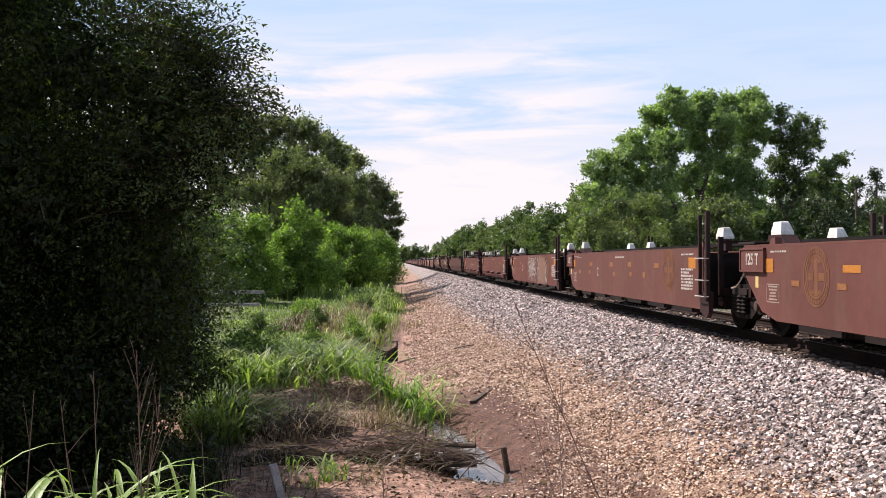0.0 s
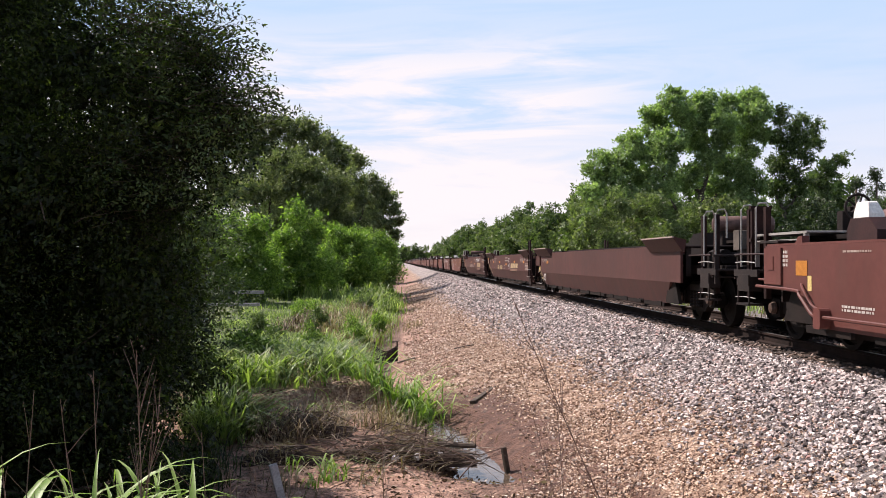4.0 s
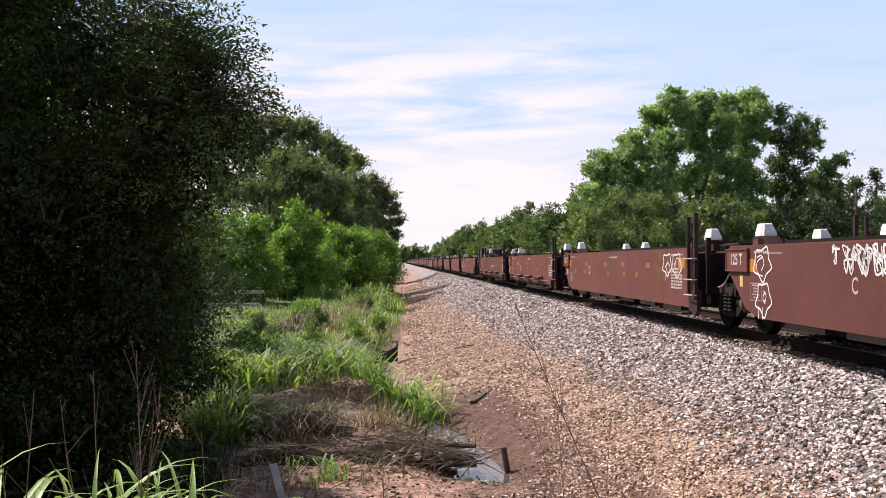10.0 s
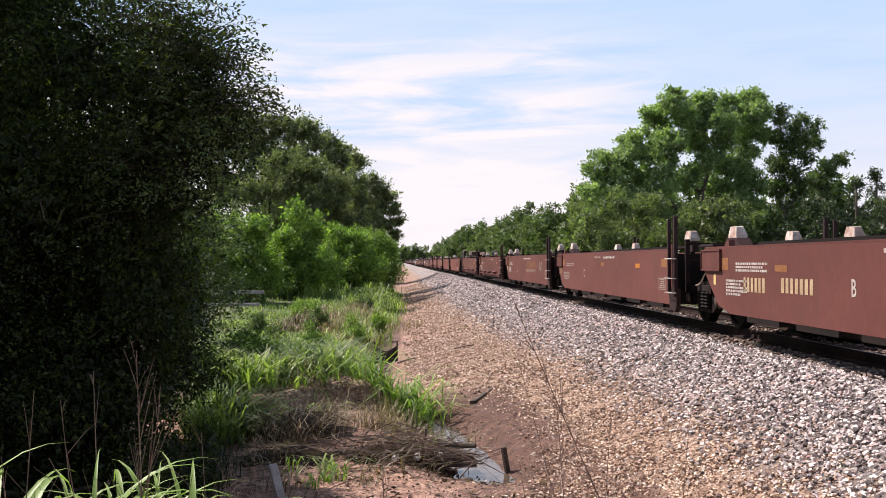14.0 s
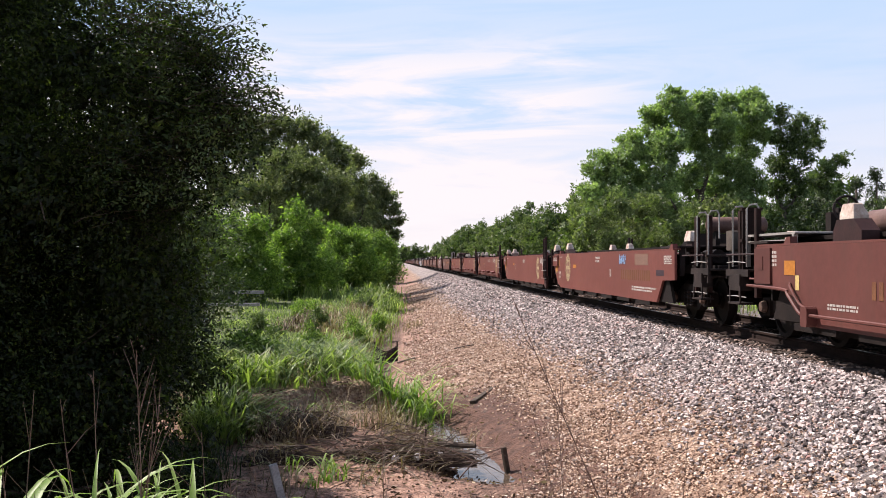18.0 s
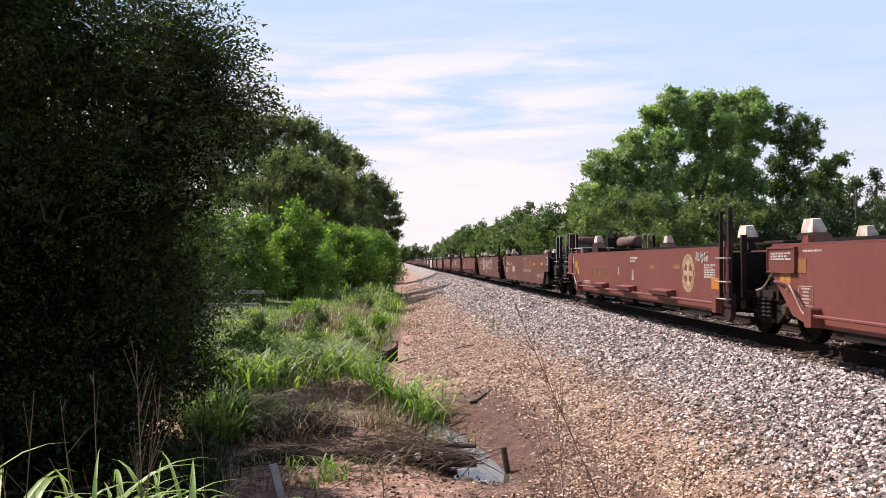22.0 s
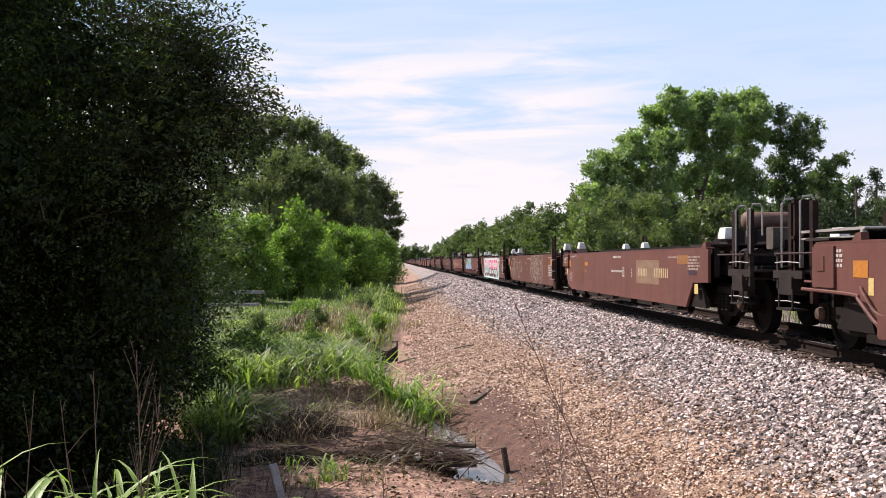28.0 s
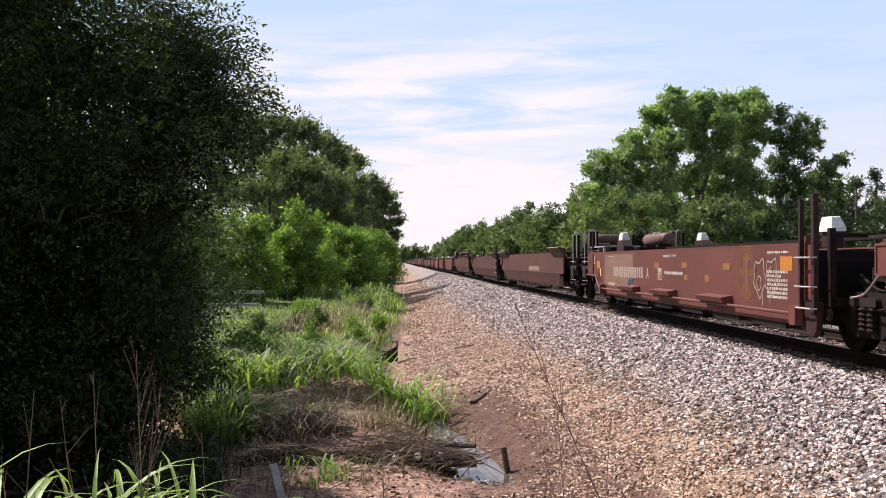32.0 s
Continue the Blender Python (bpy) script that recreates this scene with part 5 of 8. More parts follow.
# loose sticks over the mud
for k in range(46):
    x, y = br.uniform(-2.2, 0.9), br.uniform(11.2, 19.0)
    a, ln = br.uniform(0, 6.28), br.uniform(0.25, 0.9)
    p = on_ground(x, y, 0.02)
    d = Vector((math.cos(a), math.sin(a), br.uniform(-0.1, 0.3)))
    tagged(new("twig", Build().tube([-d * ln / 2, Vector((0, 0, 0.03)), d * ln / 2], 0.008, 5, 0.004).mesh("twig", DRIFT if k % 3 else DEAD_STALK)), "dry grey twig lying on the mud", "twig", "loose twigs").matrix_basis = Matrix.Translation(p)

# stakes
def stake(x, y, h, w, material, lean, label):
    ob = new("stake", Build().box(-w / 2, w / 2, -w / 2, w / 2, -0.3, h, w * 0.15).mesh("stake", material))
    ob.matrix_basis = Matrix.Translation(on_ground(x, y)) @ pose(0, 0, 0, lean[0], lean[1], 20)
    return tagged(ob, label, "stake")


stake(1.50, 12.9, 0.36, 0.06, BARK, (4, -12), "short rusty brown stake standing in the ditch bank")
stake(-1.26, 10.6, 0.47, 0.085, GREY_TIMBER, (0, -14), "leaning grey timber stake in the shade")
stake(0.35, 13.3, 0.42, 0.03, BARK, (5, 5), "thin dark stake among the brush")

# remnant of black silt fence with two stakes
fence = tagged(new("silt_fence"), "sagging black silt fence remnant between two stakes", "silt fence")
fence.matrix_basis = Matrix.Translation(on_ground(-0.30, 26.0, 0.10))
for x in (-0.32, 0.30):
    part("stake", Build().box(x - 0.02, x + 0.02, -0.02, 0.02, -0.2, 0.52, 0.005).mesh("stake", BARK), fence)
sag = Build()
for i in range(8):
    x0, x1 = -0.32 + 0.62 * i / 8, -0.32 + 0.62 * (i + 1) / 8
    z0, z1 = 0.42 - 0.16 * math.sin(math.pi * i / 8), 0.42 - 0.16 * math.sin(math.pi * (i + 1) / 8)
    y0, y1 = 0.05 * math.sin(i * 1.3), 0.05 * math.sin((i + 1) * 1.3)
    sag.add([(x0, y0, -0.1), (x1, y1, -0.1), (x1, y1, z1), (x0, y0, z0), (x0, y0 + 0.006, -0.1), (x1, y1 + 0.006, -0.1), (x1, y1 + 0.006, z1), (x0, y0 + 0.006, z0)], [(0, 1, 2, 3), (7, 6, 5, 4), (3, 2, 6, 7), (0, 4, 5, 1)])
part("fabric", sag.mesh("fabric", SPRAY_BLACK), fence, "black woven fabric")


def board(x, y, ln, w, turn, lift, material, label):
    ob = new("board", Build().box(-ln / 2, ln / 2, -w / 2, w / 2, -0.02, 0.03, 0.006).mesh("board", material))
    e = 0.2
    slope = math.degrees(math.atan2(float(ground_z(x + e, y)) - float(ground_z(x - e, y)), 2 * e))
    ob.matrix_basis = Matrix.Translation(on_ground(x, y, lift)) @ pose(0, 0, 0, 0, -slope, 0) @ pose(0, 0, 0, 0, 0, turn)
    return tagged(ob, label, "board")


# The first is a dark strip, added where the slope has a shaded cut.
board(1.60, 17.6, 1.3, 0.11, 67, 0.0, BARK, "dark strip standing in for a shaded erosion cut in the gravel slope")
board(0.25, 25.5, 0.7, 0.05, 48, 0.02, DRIFT, "thin grey board on the gravel slope")
board(1.85, 26.3, 0.55, 0.06, 10, 0.02, BARK, "dark broken board on the gravel slope")
board(1.9, 62.0, 1.6, 0.25, 40, 0.03, BARK, "long dark bar lying on the slope")
board(1.3, 84.0, 3.0, 0.25, 35, 0.03, BARK, "long dark bar lying on the slope")

# low rail fence by the lawn
rail_fence = tagged(new("rail_fence"), "low weathered grey timber rail fence", "fence")
rail_fence.matrix_basis = Matrix.Translation((-5.9, 32.0, float(ground_z(-5.9, 32.0))))
for z, tilt, ln in ((1.28, 0.0, 1.45), (0.86, -0.5, 1.32)):
    part("beam", Build().box(-1.1, ln, -0.06, 0.06, -0.05, 0.055, 0.01).mesh("beam", GREY_TIMBER), rail_fence, m=pose(0, 0, z, 0, tilt, 0))
for x in (-0.9, -0.5):
    part("post", Build().box(x - 0.06, x + 0.06, 0.07, 0.19, -0.3, 1.4, 0.01).mesh("post", GREY_TIMBER), rail_fence)


# ---------------------------------------------------------------- weeds close to the camera
def stalk(x, y, tip, r, twigs, seed, label, name="dead_weed", head=0):
    rr = random.Random(seed)
    root = tagged(new(name), label, "weed")
    base = on_ground(x, y, -0.05)
    root.matrix_basis = Matrix.Translation(base)
    end = Vector(tip) - base
    bow = Vector((rr.uniform(-0.04, 0.04), 0.03, 0.0))
    line = curve3([(0, 0, 0), tuple(end * 0.35 + bow), tuple(end * 0.7 + bow * 0.6), tuple(end)], 4)
    part("stem", Build().tube(line, r, 6, r * 0.3).mesh("stem", DEAD_STALK), root)
    for k in range(twigs):
        t = rr.uniform(0.3, 0.97)
        p = Vector(line[int(t * (len(line) - 1))])
        up = end.normalized()
        d = (up * rr.uniform(0.4, 1.0) + Vector((rr.uniform(-0.8, 0.8), rr.uniform(-0.6, 0.6), rr.uniform(-0.1, 0.3)))).normalized()
        ln = rr.uniform(0.08, 0.3) * (1.25 - t) * 1.6
        if head:
            d = (up + Vector((rr.uniform(-0.5, 0.6), rr.uniform(-0.4, 0.4), rr.uniform(0.0, 0.3)))).normalized()
            ln = rr.uniform(0.10, 0.42) * (1.15 - 0.6 * t)
        b = Build().tube([p, p + d * ln * 0.6 + Vector((0, 0, 0.01)), p + d * ln], r * 0.4, 5, r * 0.15)
        part("branchlet", b.mesh("branchlet", DEAD_STALK), root)
    if head:
        pts = []
        for k in range(head):
            t = rr.uniform(0.45, 1.0)
            p = Vector(line[int(t * (len(line) - 1))])
            pts.append(p + Vector((rr.gauss(0, 0.05), rr.gauss(0, 0.04), rr.gauss(0.03, 0.05))))
        p = np.array([tuple(v) for v in pts])
        d = unit(rng.normal(size=p.shape) + np.array([0, 0, 0.6]))
        ln = rng.uniform(0.005, 0.012, len(p))
        tagged(part("seed_head", quads_mesh("seed_head", leaf_quads(p, d, ln, ln * 0.5), DEAD_STALK), root), kind="stuff")
    return root


stalk(1.08, 3.45, (0.435, 3.5, 1.03), 0.0040, 22, 1, "tall bare dead weed stem leaning over the gravel")
stalk(0.62, 3.6, (0.60, 3.6, 0.72), 0.0030, 6, 2, "thin upright dead weed stem")
stalk(0.85, 3.9, (0.50, 3.95, 0.80), 0.0028, 10, 3, "thin bare dead weed stem")
stalk(1.10, 3.6, (1.12, 3.6, 0.58), 0.0028, 5, 4, "thin upright dead weed stem")
stalk(-0.05, 3.5, (-0.06, 3.5, 0.68), 0.0030, 3, 5, "thin upright dead weed stem")
stalk(0.86, 4.2, (0.95, 4.2, 0.52), 0.0030, 5, 6, "thin bare dead weed stem")
stalk(0.56, 3.2, (0.42, 3.25, 0.50), 0.0025, 8, 16, "thin bare dead weed stem")
stalk(-0.95, 3.75, (-1.00, 3.7, 0.85), 0.0042, 26, 7, "brown dead weed with a feathery seed head", head=130)
stalk(-0.98, 3.5, (-0.86, 3.5, 0.66), 0.0036, 18, 8, "brown dead weed with a drooping seed head", head=120)
stalk(-1.15, 3.6, (-1.25, 3.6, 0.68), 0.0032, 6, 9, "thin dead weed stalk in the shade")
stalk(-0.85, 3.3, (-0.70, 3.3, 0.46), 0.0030, 6, 10, "thin dead weed stalk in the shade")
stalk(-1.25, 3.2, (-1.30, 3.2, 0.55), 0.0030, 5, 12, "thin dead weed stalk in the shade")
stalk(-1.02, 3.0, (-1.12, 3.0, 0.48), 0.0028, 5, 13, "thin dead weed stalk in the shade")


for k, (sx, sy, sh) in enumerate(((-1.62, 3.5, 0.62), (-1.42, 3.7, 0.70), (-1.08, 3.3, 0.58), (-0.76, 3.6, 0.55), (-0.62, 3.5, 0.44), (-1.18, 3.9, 0.75), (-1.5, 3.2, 0.50), (-0.55, 3.8, 0.50))):
    stalk(sx, sy, (sx + 0.05 * math.sin(k * 2.3), sy, sh), 0.0035, 4, 20 + k, "thin dry weed stalk before the thicket")


def arching_blades(centres, per, length, width, seed, label):
    """Broad grass leaves that rise and bend over."""
    rr = random.Random(seed)
    for cx, cy in centres:
        plant = tagged(new("grass_plant"), label, "grass plant", "broad-leaved grass before the camera")
        plant.matrix_basis = Matrix.Translation(on_ground(cx, cy, -0.02))
        for k in range(per):
            a, ln, wd = rr.uniform(0, 6.28), length * rr.uniform(0.7, 1.15), width * rr.uniform(0.6, 1.25)
            out, side = Vector((math.cos(a), math.sin(a), 0)), Vector((-math.sin(a), math.cos(a), 0))
            start = Vector((rr.gauss(0, 0.05), rr.gauss(0, 0.05), 0))
            v, f, p, pitch = [], [], start.copy(), rr.uniform(1.25, 1.5)
            n = 11
            bend = rr.uniform(1.6, 3.0)
            for i in range(n + 1):
                t = i / n
                w = wd * (0.35 + 0.65 * math.sin(math.pi * min(1, t * 0.8 + 0.2))) * (1 - t ** 4)
                v += [tuple(p - side * w / 2 + Vector((0, 0, w * 0.18))), tuple(p), tuple(p + side * w / 2 + Vector((0, 0, w * 0.18)))]
                ang = pitch - bend * t * t
                p = p + (out * math.cos(ang) + Vector((0, 0, math.sin(ang)))) * ln / n
            for i in range(n):
                o = 3 * i
                f += [(o, o + 1, o + 4, o + 3), (o + 1, o + 2, o + 5, o + 4)]
            part("leaf_blade", mesh_of("leaf_blade", v, f, REED, True), plant)


fg = random.Random(3)
arching_blades([(fg.uniform(-1.85, -0.62), fg.uniform(3.2, 4.0)) for _ in range(24)], 7, 0.92, 0.036, 4, "bright green broad-leaved grass arching in front of the thicket")
arching_blades([(-1.50, 3.5), (-1.30, 3.4), (-0.98, 3.5)], 6, 1.0, 0.042, 6, "bright green broad-leaved grass arching in front of the thicket")

# ---------------------------------------------------------------- the train
SIDE_X = 1.525
TOP, LOW = 1.41, 0.336
PITCH = 15.2
cache = {}


def cached(key, make):
    if key not in cache:
        cache[key] = make()
    return cache[key]


def side_outlines(style, length, front, rear):
    """Outlines in (y, z) of the side plates: articulated ends are square in front and cut away behind; coupler ends step up over the truck.
    The dark cars' lower plate leans inwards, so it is an outline of its own."""
    q = length - (1.57 if rear == "joint" else 2.0)
    f = 0.2 if front == "joint" else 2.2
    if style == "red":
        lo = [(0.2, 0.52), (0.42, LOW)] if front == "joint" else [(2.2, 0.82), (3.05, 0.80), (3.5, LOW)]
        hi = [(q - 1.3, LOW), (q - 0.75, 0.45), (q - 0.2, 0.88), (q, 1.04)] if rear == "joint" else [(q - 1.75, LOW), (q - 1.15, 0.78), (q, 0.80)]
        return [lo + hi + [(q, TOP), (f, TOP)]], f, q
    top, crease = 1.47, 0.78
    up = [(f, crease), (q - 0.9, crease), (q - 0.3, 1.04), (q, 1.04), (q, top), (f, top)] if rear == "joint" else [(f, crease), (q, crease), (q, top), (f, top)]
    lf = [(0.2, crease), (0.42, 0.33)] if front == "joint" else [(2.9, crease), (3.7, 0.33)]
    lr = [(q - 1.25, 0.33), (q - 0.9, crease)] if rear == "joint" else [(q - 1.6, 0.33), (q - 1.15, crease)]
    return [up, lf + lr], f, q


def slab(outline, x0, x1):
    return Build().prism(outline, min(x0, x1), max(x0, x1))


def leaning_slab(outline, sx):
    """The lower plate, drawn in by a third of its drop."""
    b = slab(outline, sx * SIDE_X, sx * (SIDE_X - 0.05))
    b.v = [(x - sx * max(0.0, 0.78 - z) * 0.36, y, z) for x, y, z in b.v]
    return b


def ladder_mesh(top=2.06):
    b = Build()
    b.box(-0.03, 0.04, -0.04, 0.04, 0.50, top, 0.008)
    b.box(-0.03, 0.03, 0.375, 0.425, 0.60, top - 0.05, 0.008)
    b.prism([(-0.04, 0.66), (0.50, 0.66), (0.46, 0.30), (0.12, 0.20), (0.0, 0.30)], 0.02, 0.10)
    return b.mesh("ladder", LADDER_PAINT)


def rung_mesh():
    return Build().tube([(0.0, -0.06, 0), (-0.075, -0.05, 0), (-0.085, 0.2, 0.0), (-0.075, 0.44, 0), (0.0, 0.45, 0)], 0.013, 6).mesh("rung", STEEL_BRIGHT)


def guide_mesh(paint):
    """A white peaked guide block, sloped on top."""
    b = Build()
    out = [(-0.20, 0.0), (0.19, 0.0), (0.185, 0.06), (0.165, 0.195), (0.15, 0.205), (-0.11, 0.205), (-0.135, 0.19), (-0.195, 0.05)]
    k = len(out)
    v = [(-0.10 + 0.03 * (z > 0.1), y, z) for y, z in out] + [(0.10 - 0.05 * (z > 0.1), y, z) for y, z in out]
    f = [tuple(range(k - 1, -1, -1)), tuple(range(k, 2 * k))] + [(i, (i + 1) % k, k + (i + 1) % k, k + i) for i in range(k)]
    return b.add(v, f).mesh("guide", paint)


def post_bracket_mesh():
    return Build().prism([(-0.2, 0.0), (0.2, 0.0), (0.2, 0.2), (-0.2, 0.2)], -0.06, 0.06).box(-0.04, 0.04, -0.05, 0.05, -0.3, 0.0).mesh("guide_bracket", LADDER_PAINT)


def bracket_mesh():
    return Build().prism([(-0.44, -0.2), (0.34, -0.2), (0.34, 0.06), (0.23, 0.215), (-0.23, 0.215), (-0.44, 0.06)], -0.12, 0.12).mesh("guide_bracket", LADDER_PAINT)


def gusset_mesh(paint):
    return Build().prism([(0.0, 0.0), (0.26, 0.0), (0.14, 0.11), (0.02, 0.12)], -0.05, 0.05).mesh("gusset", paint)


def side_frame_mesh():
    b = Build()
    out = [(-1.12, 0.42), (-1.12, 0.56), (-0.75, 0.66), (-0.4, 0.80), (0.4, 0.80), (0.75, 0.66), (1.12, 0.56), (1.12, 0.42), (0.62, 0.40), (0.36, 0.24), (-0.36, 0.24), (-0.62, 0.40)]
    b.prism(out, -0.09, 0.06)
    for y in (-0.89, 0.89):
        b.box(-0.13, 0.07, y - 0.15, y + 0.15, 0.34, 0.62, 0.03)
        b.lathe_x([(-0.17, 0.09), (-0.13, 0.10)], 0, y, 0.48, 12)
    return b.mesh("side_frame", NEAR_BLACK)


def spring_mesh():
    """One coil spring, its turns as a ribbed column."""
    b = Build().lathe_x([(k * 0.031, 0.085 if k % 2 else 0.062) for k in range(11)], 0, 0, 0, 10)
    b.v = [(-z, y, x) for x, y, z in b.v]
    return b.mesh("spring", NEAR_BLACK)


BEARING = shaded("rusty_bearing", (0.04, 0.024, 0.018), (0.14, 0.09, 0.07), 6.0, 0.55, 0.2, 0.1, 40)
WHEELSETS = {}


def wheelset_mesh(r):
    b = Build().tube([(-0.95, 0, 0), (0.95, 0, 0)], 0.08, 12)
    prof = [(-0.10, r * 0.12), (-0.10, r * 0.28), (-0.05, r * 0.36), (-0.03, r * 0.80), (-0.075, r * 0.86), (-0.07, r), (0.06, r * 0.985), (0.07, r * 1.06), (0.09, r * 1.05), (0.09, r * 0.8), (0.03, r * 0.45), (0.05, r * 0.25)]
    b.lathe_x(prof, -0.78, 0, 0, 28)
    b.lathe_x([(-x, q) for x, q in prof], 0.78, 0, 0, 28)
    for x in (-0.885, 0.885):
        for k in range(3):
            w = 2 * math.pi * k / 3
            b.tube([(x - 0.02, 0.06 * math.cos(w), 0.06 * math.sin(w)), (x + 0.02, 0.06 * math.cos(w), 0.06 * math.sin(w))], 0.018, 6)
    return b.mesh("wheelset", NEAR_BLACK)


def add_truck(root, y, r=0.45):
    tr = part("truck", cached(("bolster", r), lambda: Build().box(-0.95, 0.95, -0.2, 0.2, 0.45, 0.72, 0.03).mesh("truck", NEAR_BLACK)), root, m=pose(0, y, 0))
    for sx in (-1, 1):
        turn = 0 if sx < 0 else 180
        part("side_frame", cached("side_frame", side_frame_mesh), tr, m=pose(sx * 1.02, 0, 0, 0, 0, turn))
        for sy in (-0.2, 0.0, 0.2):
            part("spring", cached("spring", spring_mesh), tr, m=pose(sx * 1.14, sy, 0.31))
        part("spring_cap", cached("spring_cap", lambda: Build().box(-0.16, 0.05, -0.34, 0.34, 0.63, 0.74, 0.02).mesh("spring_cap", STEEL_DARK)), tr, m=pose(sx * 1.02, 0, 0, 0, 0, turn))
    for wy in (-0.89, 0.89):
        part("bearing_cap", cached("bearing_cap", lambda: Build().lathe_x([(-0.05, 0.03), (-0.045, 0.075), (0.0, 0.095), (0.03, 0.095)], 0, 0, 0, 12).mesh("bearing_cap", BEARING)), tr, "rust-brown bearing cap", m=pose(-1.20, wy, 0.48))
        ws = part("wheelset", cached(("wheelset", r), lambda: wheelset_mesh(r)), tr, m=pose(0, wy, r))
        WHEELSETS.setdefault((r, wy), []).append(ws)
    return tr


# ---- markings: flat pieces 4 mm proud of the near side, which reads towards falling y
ON_SIDE = Matrix(((0, 0, -1, 0), (-1, 0, 0, 0), (0, 1, 0, 0), (0, 0, 0, 1)))
PAINTS = {"OCHRE": OCHRE, "CREAM": CREAM, "STENCIL": STENCIL, "FADED_GREY": FADED_GREY, "SPRAY_WHITE": SPRAY_WHITE, "PRIMER": PRIMER,
          "AMBER": AMBER, "AMBER_FADED": AMBER_FADED, "SPRAY_BLACK": SPRAY_BLACK, "SPRAY_BLUE": SPRAY_BLUE, "LEMON": LEMON, "PALE_PATCH": PALE_PATCH}


def side_pose(y, z, lift=0.004, width=1.0, height=1.0):
    return Matrix.Translation((-SIDE_X - lift, y, z)) @ ON_SIDE @ Matrix.Diagonal((width, height, 1, 1))


def low_pose(y, z, width=1.0, height=1.0):
    """On the lower plate of the long dark cars, which leans in."""
    lean = Matrix.Rotation(-math.atan(0.36), 4, "Y")
    return Matrix.Translation((-SIDE_X - 0.007 + 0.36 * (0.78 - z), y, z)) @ lean @ ON_SIDE @ Matrix.Diagonal((width, height, 1, 1))


def text_mesh(body, size, material, bold=0.0):
    cu = bpy.data.curves.new("writing", "FONT")
    cu.body, cu.size, cu.align_x, cu.align_y, cu.offset = body, size, "CENTER", "CENTER", bold
    cu.resolution_u, cu.fill_mode = 3, "FRONT"
    ob = bpy.data.objects.new("writing", cu)
    scene.collection.objects.link(ob)
    me = bpy.data.meshes.new_from_object(ob.evaluated_get(bpy.context.evaluated_depsgraph_get()))
    bpy.data.objects.remove(ob)
    me.materials.clear()
    me.materials.append(material)
    return me


class Flat(Build):
    """Flat shapes in (u, v)."""

    def poly(self, pts, h=0.0):
        return self.add([(u, v, h) for u, v in pts], [tuple(range(len(pts)))])

    def rect(self, u0, u1, v0, v1, h=0.0):
        return self.poly([(u0, v0), (u1, v0), (u1, v1), (u0, v1)], h)

    def ribbon(self, pts, w, h=0.0):
        for i in range(len(pts) - 1):
            (a, b), (c, d) = pts[i], pts[i + 1]
            n = math.hypot(c - a, d - b) or 1
            s, t = -(d - b) / n * w / 2, (c - a) / n * w / 2
            e, g = (c - a) / n * w * 0.25, (d - b) / n * w * 0.25
            self.poly([(a + s - e, b + t - g), (a - s - e, b - t - g), (c - s + e, d - t + g), (c + s + e, d + t + g)], h + 0.0002 * (i % 2))
        return self


def curve_through(pts, steps=5):
    """A smooth line through the points."""
    out = []
    k = len(pts)
    for i in range(k - 1):
        p0, p1, p2, p3 = pts[max(i - 1, 0)], pts[i], pts[i + 1], pts[min(i + 2, k - 1)]
        for j in range(steps):
            t = j / steps
            out.append(tuple(0.5 * (2 * b + (c - a) * t + (2 * a - 5 * b + 4 * c - d) * t * t + (3 * b - a - 3 * c + d) * t ** 3) for a, b, c, d in zip(p0, p1, p2, p3)))
    return out + [pts[-1]]


def bars_mesh(w, h, rows, material, seed):
    """Writing too small to read: rows of short bars."""
    r = random.Random(seed)
    b, step = Flat(), h / rows
    for i in range(rows):
        u, v = -w / 2, h / 2 - (i + 0.5) * step
        stop = w / 2 * (1 if i % 3 != 1 else r.uniform(0.2, 0.9))
        while u < stop:
            d = r.uniform(0.03, 0.09)
            b.rect(u, min(u + d, w / 2), v - step * 0.32, v + step * 0.32)
            u += d + r.uniform(0.012, 0.03)
    return b.mesh("stencil_block", material)


def number_mesh(w, h, material, seed):
    """A row of plain upright bars the size of painted digits."""
    r = random.Random(seed)
    b = Flat()
    k = max(2, round(w / (h * 0.75)))
    for i in range(k):
        u0 = -w / 2 + w * i / k
        b.rect(u0 + 0.14 * w / k, u0 + (0.70 + 0.12 * r.random()) * w / k, -h / 2, h / 2)
    return b.mesh("painted_number", material)


def emblem_mesh(w, h, material):
    """A ring with a cross inside it."""
    b = Flat()

    def band(r0, r1, a0, a1):
        b.poly([(r * math.cos(a) * w / 2, r * math.sin(a) * h / 2) for r, a in ((r0, a0), (r1, a0), (r1, a1), (r0, a1))])

    for k in range(30):
        a0, a1 = 2 * math.pi * k / 30, 2 * math.pi * (k + 1) / 30
        band(0.93, 1.0, a0, a1)
        band(0.66, 0.74, a0, a1)
        if k % 15 not in (0, 14):
            band(0.78, 0.90, a0, a0 + 0.17)
    for u0, u1, v0, v1 in ((-0.14, 0.14, -0.64, 0.64), (-0.64, -0.18, -0.13, 0.13), (0.18, 0.64, -0.13, 0.13), (-0.36, -0.16, 0.44, 0.58), (0.16, 0.36, 0.44, 0.58), (-0.36, -0.16, -0.58, -0.44), (0.16, 0.36, -0.58, -0.44)):
        b.rect(u0 * w / 2, u1 * w / 2, v0 * h / 2, v1 * h / 2)
    return b.mesh("emblem", material)


